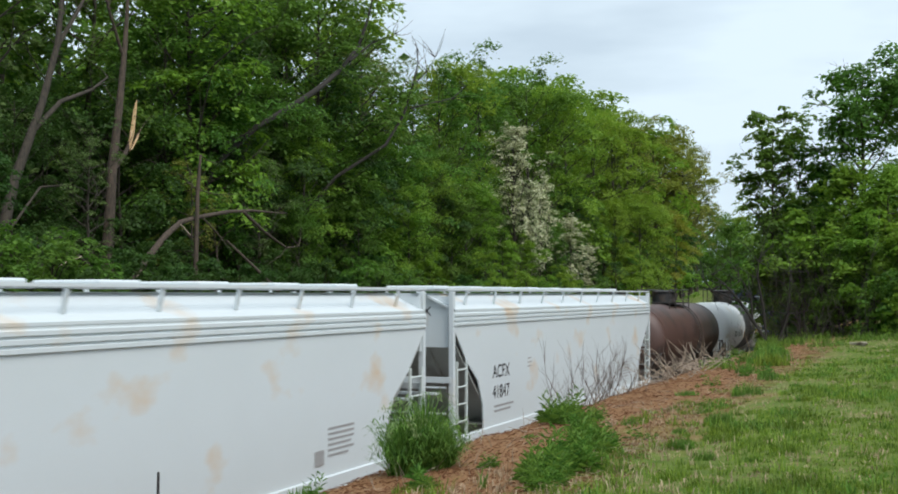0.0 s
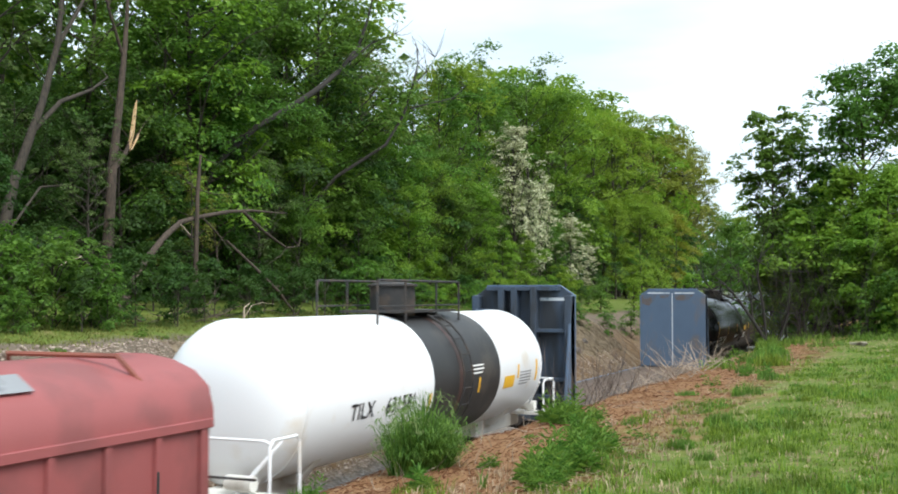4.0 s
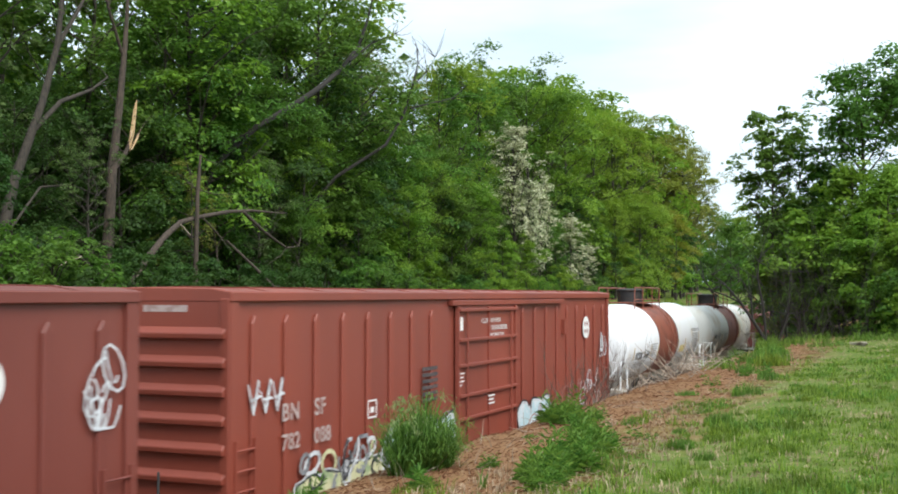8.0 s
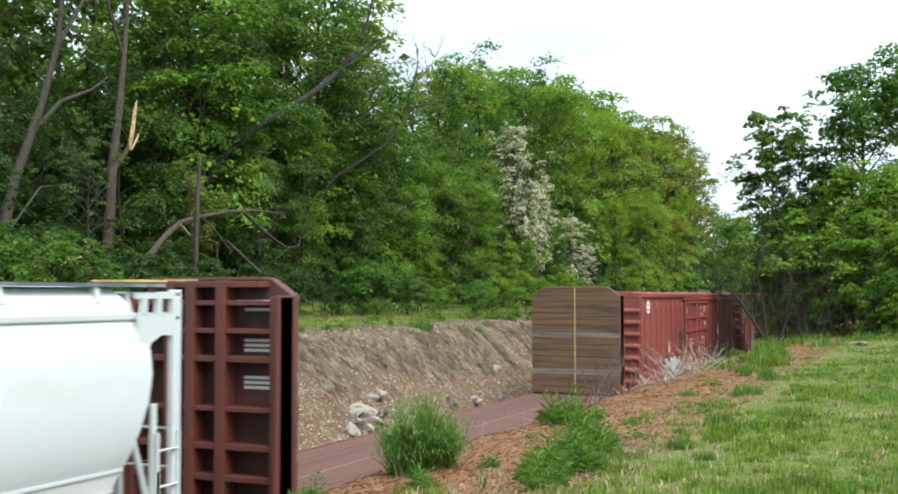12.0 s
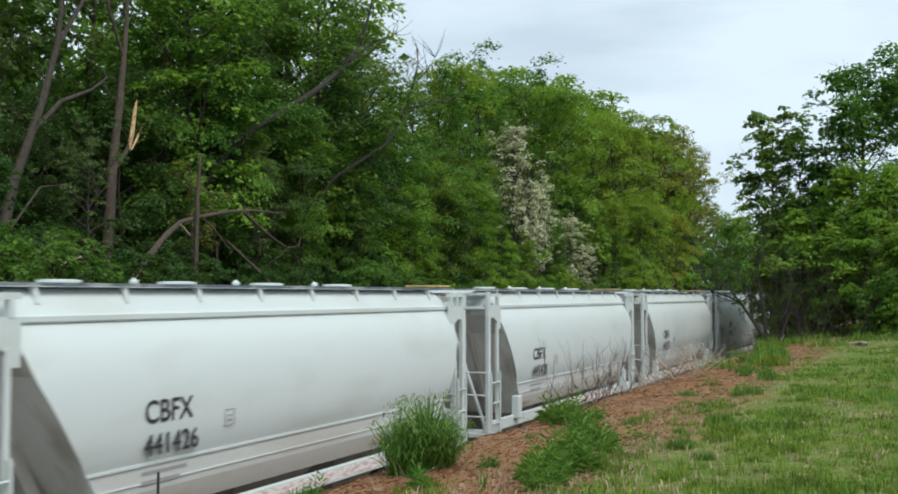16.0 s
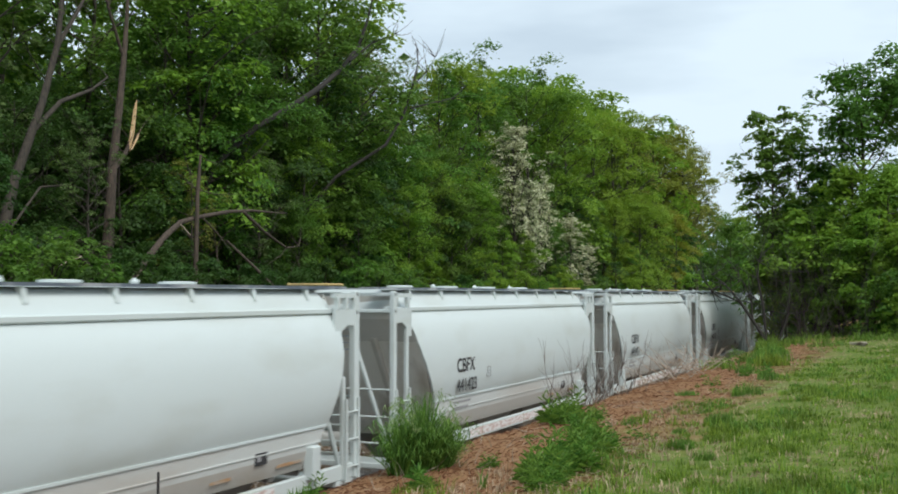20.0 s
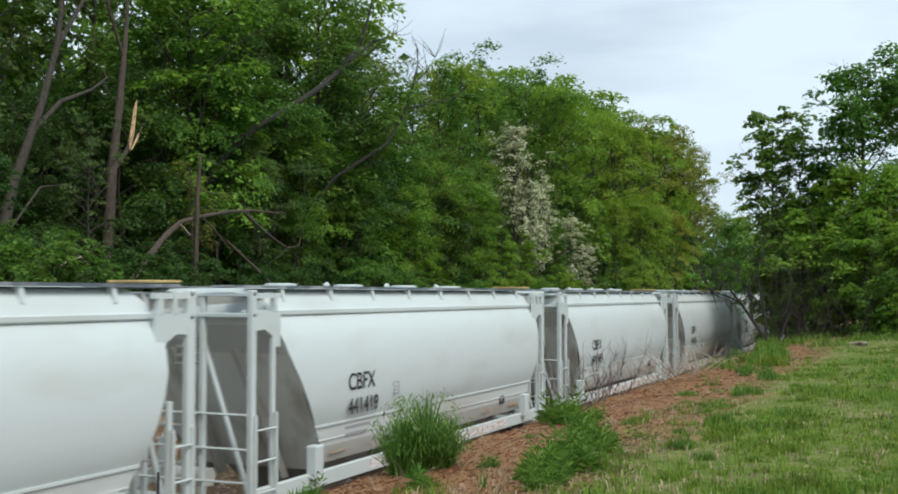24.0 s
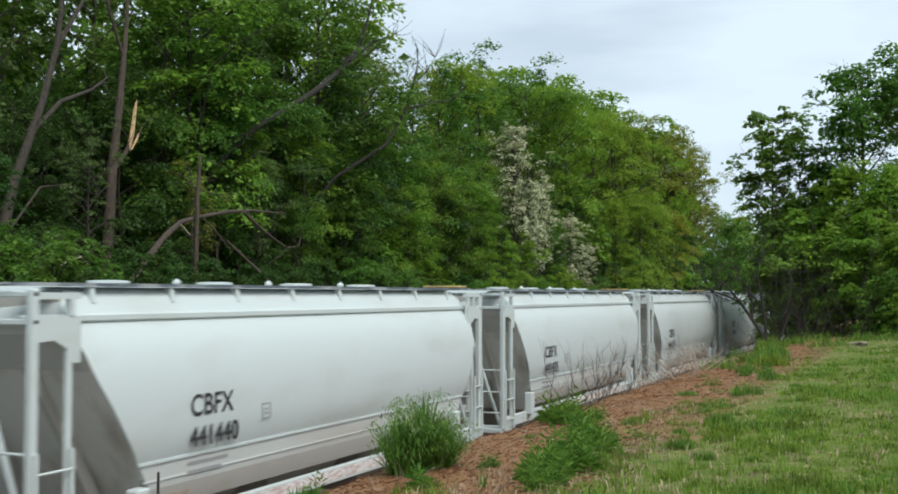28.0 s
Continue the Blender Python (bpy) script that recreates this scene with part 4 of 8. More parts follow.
def ladder_arc(radius, cz, at):
    s = Shape()
    for y in (at - 0.25, at + 0.25):
        s.tube([((radius + 0.12) * math.cos(a), y, cz + (radius + 0.12) * math.sin(a)) for a in (radians(d) for d in range(-40, 66, 15))], 0.025, 6)
    for d in range(-36, 66, 14):
        a = radians(d)
        s.tube([((radius + 0.12) * math.cos(a), at - 0.25, cz + (radius + 0.12) * math.sin(a)), ((radius + 0.12) * math.cos(a), at + 0.25, cz + (radius + 0.12) * math.sin(a))], 0.016, 5)
    return s


def tank_marks(car, radius, cz, mark, y, rise, material, size=0.34):
    word, number = mark.split(" ")
    part("reporting_mark", on_tank_at(letters(word, size, 1.05, 0.01), radius, cz, rise), material, car, "stencilled reporting mark", at=(0, y, 0))
    part("car_number", on_tank_at(letters(number, size, 1.05, 0.01), radius, cz, rise), material, car, "stencilled number", at=(0, y + size * 4.7, 0))


def on_tank_at(me, radius, cz, rise):
    for v in me.vertices:
        v.co.z += rise
    return on_tank(me, radius, cz)


def tank_lines(car, radius, cz, y, angle, widths, material, pitch=4.0):
    for i, w in enumerate(widths):
        part("stencil_line", tank_patch(Shape(), y, y + w, angle - pitch * i - pitch * 0.42, angle - pitch * i, radius, cz, 2), material, car)


# ---------------------------------------------------------------- boxcars
def boxcar(label, material, mark_a, number, double_door, seed, pieces, emblem_at=(7.85, 3.47, 0.33), mark_at=(-9.0, 2.36), patches=()):
    """Boxcar: ribbed sides, corrugated ends, sliding door on a track, roof, sill, ladders, marks and sprayed pieces."""
    car = tagged(new("boxcar"), label, "railcar", "boxcars of the train")
    H = 10.4
    prof = [(-1.5, 1.0), (1.5, 1.0), (1.5, 4.36), (-1.5, 4.36)]
    part("body", Shape().prism_y(prof, -H, H), material, car)
    part("roof", Shape().prism_y([(-1.58, 4.33), (-1.58, 4.48), (-1.2, 4.53), (0, 4.55), (1.2, 4.53), (1.58, 4.48), (1.58, 4.33)], -H - 0.03, H + 0.03), material, car, "flat ribbed roof", bevel=0.015)
    seam = Shape().prism_y([(-1.56, 4.49), (-1.2, 4.55), (0, 4.57), (1.2, 4.55), (1.56, 4.49), (1.2, 4.52), (0, 4.54), (-1.2, 4.52)], -0.04, 0.04).data("roof_seam")
    for i in range(12):
        part("roof_seam", seam, material, car, at=(0, -9.4 + 1.7 * i, 0))
    rib = Shape().prism_x([(-0.09, 1.12), (0.09, 1.12), (0.09, 4.0), (0.0, 4.14), (-0.09, 4.0)], 1.498, 1.55).data("side_rib", None, 0.02)
    rib_fresh = rib.copy()
    for y0, y1, z0, z1 in patches:
        part("repainted_panel", Shape().box(1.499, 1.504, y0, y1, z0, z1), BOX_PATCH, car, "lighter repainted panel")
    d0, d1 = (-2.05, 1.65) if not double_door else (-2.84, 2.25)
    y = -9.75
    while y < 10:
        if not (d0 - 0.3 < y < d1 + 0.3):
            for sx, rz in ((1, 0), (-1, math.pi)):
                fresh = sx > 0 and any(p0 < y < p1 and q1 > 3.9 for p0, p1, q0, q1 in patches)
                o = part("side_rib", rib_fresh if fresh else rib, BOX_PATCH if fresh else material, car)
                o.matrix_basis = pose(0, y if sx > 0 else y, 0, 0, 0, 0 if sx > 0 else 180)
        y += 0.93
    for sx in (-1, 1):
        a, b = min(sx * 1.5, sx * 1.56), max(sx * 1.5, sx * 1.56)
        part("side_sill", Shape().prism_x([(-H, 1.0), (-6.5, 1.0), (-5.2, 0.72), (5.2, 0.72), (6.5, 1.0), (H, 1.0), (H, 1.14), (-H, 1.14)], a, b), material, car, "deep side sill", bevel=0.008)
        part("door_track", Shape().box(a, max(sx * 1.5, sx * 1.63) if sx > 0 else -1.5, d0 - 0.3, 5.5, 4.20, 4.31) if sx > 0 else Shape().box(-1.63, -1.5, d0 - 0.3, 5.5, 4.20, 4.31), material, car, "sliding door track", bevel=0.01)
        part("corner_post", Shape().box(a, b, -H, -H + 0.2, 1.0, 4.36), material, car, bevel=0.01)
        part("corner_post", Shape().box(a, b, H - 0.2, H, 1.0, 4.36), material, car, bevel=0.01)
    leaves = [(d0, d1)] if not double_door else [(d0, -0.36), (-0.31, d1)]
    for a, b in leaves:
        door = part("door", Shape().box(1.53, 1.585, a, b, 1.05, 4.2), material, car, "closed sliding steel door", bevel=0.012)
        for z in (1.15, 1.75, 2.25, 2.9, 3.45, 4.1):
            part("door_stiffener", Shape().box(1.585, 1.665, a + 0.04, b - 0.04, z - 0.035, z + 0.035), material, door, bevel=0.01)
        for y in (a + 0.06, (a + b) / 2, b - 0.06):
            part("door_post", Shape().box(1.58, 1.625, y - 0.045, y + 0.045, 1.05, 4.18), material, door, bevel=0.01)
        part("lock_bar", Shape().tube([(1.65, b - 0.5, 1.1), (1.65, b - 0.5, 4.05)], 0.025, 6), material, door)
        part("lock_bar", Shape().tube([(1.65, a + 0.45, 1.1), (1.65, a + 0.45, 4.05)], 0.025, 6), material, door)
    rows = (1.3, 1.72, 2.14, 2.56, 2.98, 3.40, 3.82)
    for sy in (-1, 1):
        e = part("end_panel", Shape().box(-1.5, 1.5, min(sy * (H - 0.02), sy * (H + 0.02)), max(sy * (H - 0.02), sy * (H + 0.02)), 1.0, 4.36), material, car, "corrugated end wall")
        for z in rows:
            part("end_corrugation", Shape().prism_x([(sy * (H + 0.02), z - 0.05), (sy * (H + 0.10), z - 0.03), (sy * (H + 0.11), z + 0.05), (sy * (H + 0.02), z + 0.15)], -1.49, 1.49), material, e, bevel=0.012)
        for x in (-1.47, 1.47):
            part("end_post", Shape().box(x - 0.08, x + 0.08, min(sy * H, sy * (H + 0.045)), max(sy * H, sy * (H + 0.045)), 1.0, 4.38), material, car, bevel=0.012)
        for x in (-1, 1):
            ladder(car, 1.55 if x > 0 else -1.6, sy * (H - 0.12), sy * (H - 0.62), 1.1, 2.3, 4, material, 0.018)
        part("end_sill", Shape().box(-1.5, 1.5, min(sy * H, sy * (H + 0.16)), max(sy * H, sy * (H + 0.16)), 0.85, 1.05), material, car, bevel=0.012)
        part("end_mark", Shape().box(-0.75, -0.15, min(sy * (H + 0.02), sy * (H + 0.024)), max(sy * (H + 0.02), sy * (H + 0.024)), 4.18, 4.28)
             .box(0.0, 0.8, min(sy * (H + 0.02), sy * (H + 0.024)), max(sy * (H + 0.02), sy * (H + 0.024)), 4.18, 4.28), MARK_FADED, car)
    # round emblem: white disc with a dark cross, no lettering
    ey, ez, er = emblem_at
    disc = [(er * math.cos(a), er * math.sin(a)) for a in (2 * math.pi * i / 36 for i in range(36))]
    emblem = part("emblem", Shape().loft([[(1.553, ey + u, ez + v * 0.98) for u, v in disc], [(1.559, ey + u, ez + v * 0.98) for u, v in disc]]), BARS_WHITE, car, "white round emblem")
    ring = Shape()
    for k in range(4):
        u, v = ((-0.2, -0.2), (0.2, -0.2), (-0.2, 0.2), (0.2, 0.2))[k]
        k2 = er / 0.6
        ring.box(1.559, 1.563, ey + (u - 0.1) * k2, ey + (u + 0.1) * k2, ez + (v - 0.1) * k2, ez + (v + 0.1) * k2)
    part("emblem_cross", ring, material, emblem)
    for k, (word, digits) in enumerate(zip(mark_a.split(" "), number.split(" "))):
        part("reporting_mark", letters(word, 0.27, 1.1, 0.009), MARK_FADED, car, "faded white stencilled letters", at=(1.556, mark_at[0] + 1.0 * k, mark_at[1] + 0.1))
        part("car_number", letters(digits, 0.25, 1.05, 0.009), MARK_FADED, car, "faded white stencilled numerals", at=(1.556, mark_at[0] + 1.0 * k, mark_at[1] - 0.36))
    bar_parts("stencil_panel", car, PANEL_MARKS, -3.75, 2.98, [0.75] * 6, 0.075, 0.125, 1.556, "black consolidated stencil panel")
    words = (("CLOSE AND LOCK", -0.62, 3.80), ("DOORS BEFORE", 0.0, 3.63), ("MOVING CAR", -0.08, 3.46)) if not double_door else (("CLOSE AND LOCK DOORS", 0.25, 3.82), ("BEFORE", 1.15, 3.67), ("MOVING CAR", 0.25, 3.52))
    for word, y, z in words:
        part("door_stencil", letters(word, 0.10, 1.0, 0.003), BARS_WHITE, car, "white stencilled warning", at=(1.592, y, z))
    part("door_plate", Shape().box(1.59, 1.596, d0 + 0.1, d0 + 0.32, 3.66, 3.95), BARS_WHITE, car)
    bar_parts("small_stencil", car, BARS_WHITE, d0 + 0.15, 2.75, [0.26, 0.2, 0.24, 0.12], 0.032, 0.085, 1.59)
    bar_parts("small_stencil", car, BARS_WHITE, -0.3, 2.15, [0.4, 0.3, 0.36], 0.036, 0.085, 1.63)
    part("load_box", Shape().box(1.5, 1.60, 5.6, 5.75, 3.35, 3.75), material, car)
    part("stencil_frame", Shape().box(1.552, 1.557, -6.1, -5.75, 2.5, 2.53).box(1.552, 1.557, -6.1, -5.75, 2.2, 2.23).box(1.552, 1.557, -6.1, -6.07, 2.2, 2.5)
         .box(1.552, 1.557, -5.78, -5.75, 2.2, 2.5).box(1.552, 1.557, -6.0, -5.86, 2.3, 2.4), BARS_WHITE, car)
    rng = random.Random(seed)
    for kind, y0, y1, z0, z1, mt, count in pieces:
        step = (y1 - y0) / count
        for k in range(count):
            if kind == "line":
                part("sprayed_line", scrawl(rng, y0, y1, z0, z1, 1.5645 + 0.0004 * k, 1, 0.034), mt, car, "sprayed graffiti line")
            elif kind == "tag":
                # broad slanted strokes of a sprayed tag
                q, hook = y0 + step * k, 0.12 * (k % 2)
                for n, (a, c, b, d) in enumerate(((0.0, z1 - hook, 0.4, z0), (0.4, z0, 0.85, z1), (0.2, z0 + 0.45 * (z1 - z0), 1.0, z0 + (0.5 - hook) * (z1 - z0)))):
                    u, v = q + a * step, q + b * step
                    x = 1.5605 + 0.0006 * n
                    part("sprayed_stroke", Shape().prism_x([(u - 0.025, c), (u + 0.028, c - 0.04), (v + 0.028, d), (v - 0.025, d + 0.04)], x, x + 0.003), mt, car, "broad sprayed tag stroke")
            elif kind == "tangle":
                # strokes of several colours laid thickly over one another
                q = y0 + (y1 - y0) * (k % 6) / 6.6
                part("sprayed_stroke", scrawl(rng, q, q + (y1 - y0) / 4.5, z0 + 0.06, z1 - 0.08, 1.5606 + 0.0004 * k, 1, 0.075), (GRAFFITI_WHITE, GRAFFITI_DARK, GRAFFITI_GREY, GRAFFITI_TAN, GRAFFITI_GREY)[k % 5], car, "thick sprayed graffiti strokes")
            elif kind == "blob":
                part("sprayed_shape", blobs(rng, y0 + step * k, y0 + step * (k + 1), z0, z1, 1.556 + 0.001 * (k % 3), 1), mt, car, "sprayed graffiti shape")
            else:
                # plump letter: dark or white rim, fill and a highlight stroke
                base, up = blob_ring(rng, y0 + step * k, y0 + step * (k + 1.12), z0, z1), 0.0012 * (k % 2)
                for depth, mat in enumerate((GRAFFITI_WHITE if kind == "throw" else GRAFFITI_DARK, GRAFFITI_DARK if kind == "throw" else GRAFFITI_WHITE, mt)):
                    cy, cz = sum(p[0] for p in base) / len(base), sum(p[1] for p in base) / len(base)
                    q = (1.12, 1.0, 0.84)[depth]
                    x = 1.5535 + 0.003 * depth + up
                    ring_pts = [(cy + (u - cy) * q, max(0.75, cz + (v - cz) * q)) for u, v in base]
                    part("sprayed_letter", Shape().loft([[(x, u, v) for u, v in ring_pts], [(x + 0.002, u, v) for u, v in ring_pts]]), mat, car, "sprayed graffiti letter")
    gear(car, 10.3, 11.3, 7.6)
    return car


# ---------------------------------------------------------------- bulkhead flats and the covered gondola
def bulkhead_flat(label, frame_material, deck_material, planked, post_material):
    car = tagged(new("bulkhead_flatcar"), label, "railcar", "flatcars of the train")
    H = 10.35
    outline = [(-1.52, 1.12), (1.52, 1.12), (1.52, 4.42), (1.1, 4.70), (-1.1, 4.70), (-1.52, 4.42)]
    for sy in (-1, 1):
        y0, y1 = sy * H, sy * (H - 0.14)
        bulk = part("bulkhead", Shape().prism_y(outline, min(y0, y1), max(y0, y1)), frame_material, car, "upright end bulkhead", bevel=0.015)
        inner = y1 - sy * 0.004
        if planked:
            rng = random.Random(5 + sy)
            z, i = 1.14, 0
            while z < 4.65:
                h = min(0.205, 4.698 - z)
                wa, wb = (1.515 - 1.5 * max(0.0, q - 4.42) for q in (z, z + h))
                d = 0.05 + rng.uniform(0, 0.012)
                part("plank", Shape().prism_y([(-wa, z + 0.006), (wa, z + 0.006), (wb, z + h - 0.006), (-wb, z + h - 0.006)], min(y1, y1 - sy * d), max(y1, y1 - sy * d)), PLANK_GREY if i in (3, 9) else PLANK, bulk, bevel=0.006)
                z += h
                i += 1
            part("centre_stripe", Shape().box(-0.018, 0.018, min(y1 - sy * 0.06, y1 - sy * 0.068), max(y1 - sy * 0.06, y1 - sy * 0.068), 1.15, 4.66), STRIPE_OCHRE, bulk, "ochre centre stripe")
        else:
            for x0, x1, h, w in ((-1.45, -0.75, 0.5, 0.1), (0.1, 1.0, 0.28, 0.2), (-0.6, -0.1, 0.16, 0.1)):
                part("rust_patch", Shape().loft([[(x0, y, 4.42), (x1, y, 4.43), (x1 - w, y, 4.42 - h * 0.6), ((x0 + x1) / 2, y, 4.42 - h), (x0 + w * 0.4, y, 4.42 - h * 0.8)] for y in (y1, inner)]), RUST_DARK, bulk, "rusted worn paint")
            part("centre_stripe", Shape().box(-0.022, 0.022, min(y1, inner), max(y1, inner), 1.15, 4.5), BARS_FADED, bulk, "white centre stripe")
            part("top_stencil", Shape().box(-1.15, -0.12, min(y1, inner), max(y1, inner), 4.48, 4.54).box(0.12, 1.02, min(y1, inner), max(y1, inner), 4.48, 4.54), BARS_FADED, bulk)
        # outside framing
        o = sy * H
        for x in (-1.42, -0.62, -0.22, 0.38, 1.42):
            w = 0.1 if abs(x) > 1 else 0.09
            top = 4.4 if abs(x) > 1.2 else 4.66
            part("bulkhead_post", Shape().box(x - w, x + w, min(o, o + sy * 0.38), max(o, o + sy * 0.38), 0.85, top), post_material, bulk, bevel=0.012)
        for z in (1.5, 2.0, 3.4, 4.6):
            part("bulkhead_beam", Shape().box(-1.1 if z > 4.5 else -1.5, 1.1 if z > 4.5 else 1.5, min(o, o + sy * 0.34), max(o, o + sy * 0.34), z - 0.05, z + 0.05), post_material if not planked else frame_material, bulk, bevel=0.01)
        for x in (-1.52, 1.44):
            part("side_gusset", Shape().prism_x([(o, 0.9), (o + sy * (0.5 if planked else 0.95), 0.9), (o + sy * 0.45, 3.3), (o + sy * (0.42 if planked else 0.2), 4.42), (o, 4.42)], x, x + 0.08), frame_material, bulk, "tapering side plate", bevel=0.012)
        # the planked car's red sheet takes the recess shade into its colour
        part("back_sheet", Shape().prism_y([(x * 0.985, z) for x, z in outline], min(o, o + sy * 0.012), max(o, o + sy * 0.012)), RECESS_RED if planked else post_material, bulk, "outer sheet, grimy blue or red toned for recess shade")
        if planked:
            for z in (4.22, 3.72, 3.64, 3.56, 3.12, 3.04, 2.96):
                part("outside_stencil", Shape().box(0.62, 1.22 if z > 4 else 1.1, min(o, o + sy * 0.018), max(o, o + sy * 0.018), z - 0.05, z), BARS_WHITE, bulk)
            for z in (2.6, 3.85, 4.3):
                part("bulkhead_beam", Shape().box(-1.44, 1.44, min(o, o + sy * 0.34), max(o, o + sy * 0.34), z - 0.04, z + 0.04), frame_material, bulk, bevel=0.01)
            part("top_plate", Shape().box(-0.8, -0.15, min(o + sy * 0.2, o + sy * 0.246), max(o + sy * 0.2, o + sy * 0.246), 4.6, 4.69), STRIPE_OCHRE, bulk, "ochre plate")
        part("top_rail", Shape().box(-1.1, 1.1, min(y1 + sy * 0.05, o + sy * 0.24), max(y1 + sy * 0.05, o + sy * 0.24), 4.66, 4.715), frame_material, bulk, bevel=0.01)
        part("outside_stencil", Shape().box(0.45, 1.25, min(o, o + sy * 0.018), max(o, o + sy * 0.018), 4.26, 4.35), BARS_WHITE if planked else BARS_FADED, bulk)
        for z in (1.7, 2.3, 2.9, 3.5, 4.0):
            part("grab_iron", Shape().tube([(-1.4, o + sy * 0.41, z), (-0.9, o + sy * 0.41, z)], 0.016, 5), frame_material, bulk)
    part("deck", Shape().box(-1.5, 1.5, -H, H, 0.98, 1.06), deck_material, car, "worn flat deck")
    plank = Shape().box(-1.48, 1.48, -0.112, 0.112, 1.06, 1.085).data("deck_board", None, 0.004)
    for i in range(86):
        part("deck_board", plank, deck_material, car, at=(0, -10.05 + 0.2365 * i, 0))
    for x in (-0.85, 0.25, 1.1):
        part("chain_channel", Shape().box(x - 0.018, x + 0.018, -H + 0.2, H - 0.2, 1.086, 1.094), CHAIN_PALE if x == 0.25 else deck_material, car, "tie-down channel along the deck")
    part("cross_channel", Shape().box(-1.45, 1.45, 9.2, 9.25, 1.086, 1.095), CHAIN_PALE, car)
    for sx in (-1, 1):
        part("side_sill", Shape().prism_x([(-H, 0.85), (-6.5, 0.85), (-5.0, 0.55), (5.0, 0.55), (6.5, 0.85), (H, 0.85), (H, 1.10), (-H, 1.10)], min(sx * 1.48, sx * 1.56), max(sx * 1.48, sx * 1.56)), frame_material, car, "fish-belly side sill", bevel=0.01)
        for i in range(14):
            y = -9.3 + 1.43 * i
            part("stake_pocket", Shape().box(min(sx * 1.56, sx * 1.64), max(sx * 1.56, sx * 1.64), y - 0.08, y + 0.08, 0.82, 1.08), frame_material, car, bevel=0.01)
    for sy in (-1, 1):
        part("end_sill", Shape().box(-1.5, 1.5, min(sy * H, sy * (H + 0.25)), max(sy * H, sy * (H + 0.25)), 0.8, 1.1), frame_material, car, bevel=0.012)
    gear(car, 10.5, 11.2, 7.6)
    return car


def covered_gondola():
    car = tagged(new("covered_gondola"), "dull red gondola car with a removable arched cover", "railcar")
    H = 7.1
    part("body", Shape().prism_y([(-1.4, 1.25), (1.4, 1.25), (1.4, 2.66), (-1.4, 2.66)], -H, H), COVER_RED, car, bevel=0.015)
    arch = [(-1.43, 2.62), (-1.43, 2.80)] + [(-1.43 * math.cos(a), 2.80 + 0.78 * math.sin(a) ** 0.8) for a in (radians(d) for d in range(20, 161, 20))] + [(1.43, 2.80), (1.43, 2.62)]
    for y0, y1 in ((-H - 0.05, 0.0), (0.02, H + 0.05)):
        hood = part("cover_hood", Shape().prism_y(arch, y0, y1), COVER_RED, car, "arched steel cover", smooth=35)
        for y in (y0 + 1.5, y1 - 1.5):
            part("lifting_bracket", Shape().tube([(1.15, y + 0.25, 3.25), (0.95, y, 3.62), (-0.95, y, 3.62), (-1.15, y + 0.25, 3.25)], 0.04, 6), BROWN_BAND, hood, "lifting bracket")
    for i in range(15):
        for x in (1.4, -1.46):
            part("side_stake", Shape().box(x, x + 0.06, -6.9 + 0.985 * i - 0.06, -6.9 + 0.985 * i + 0.06, 1.3, 2.6), COVER_RED, car, bevel=0.01)
    for sx in (-1, 1):
        part("side_sill", Shape().box(min(sx * 1.36, sx * 1.5), max(sx * 1.36, sx * 1.5), -H, H, 1.05, 1.3), COVER_RED, car, bevel=0.01)
        part("top_chord", Shape().box(min(sx * 1.4, sx * 1.48), max(sx * 1.4, sx * 1.48), -H, H, 2.55, 2.68), COVER_RED, car, bevel=0.01)
    part("lifting_eye", Shape().tube([(0.1, 0.4, 3.5), (0.1, 0.4, 4.1), (0.1, 0.5, 4.22), (0.1, 0.8, 4.22), (0.1, 0.9, 4.1), (0.1, 0.9, 3.5)], 0.05, 8), STRIPE_OCHRE, car, "pale lifting eye", smooth=50)
    for x0, x1, z in ((-0.9, -0.1, 3.06), (0.05, 0.85, 3.06), (-0.8, -0.1, 2.93), (0.05, 0.7, 2.93)):
        part("end_stencil", Shape().box(x0, x1, -H - 0.062, -H - 0.056, z, z + 0.06), MARK_FADED, car)
    part("reporting_mark", letters("CAGY", 0.24, 1.05, 0.012), BARS_WHITE, car, "white stencilled letters", at=(1.505, -6.0, 1.06))
    part("number_bar", bars(-4.6, 1.27, [1.3], 0.2, 0.2, 1.502), BARS_WHITE, car)
    end_mark = letters_end("CAGY", 0.17)
    part("end_mark", end_mark, BARS_WHITE, car, "white stencilled letters", at=(-0.4, -H - 0.02, 1.42))
    bar_parts("cover_stencil", car, BARS_WHITE, -2.4, 3.1, [0.7, 0.6, 0.6], 0.05, 0.1, 1.40)
    part("cover_placard", Shape().prism_y([(1.20, 3.30), (1.215, 3.31), (0.93, 3.50), (0.92, 3.49)], 3.0, 3.9), GRAFFITI_GREY, car)
    for sy in (-1, 1):
        part("end_platform", Shape().box(-1.4, 1.4, min(sy * H, sy * (H + 0.6)), max(sy * H, sy * (H + 0.6)), 1.0, 1.1), STEEL_DARK, car)
    gear(car, 7.5, 8.2, 5.4)
    return car


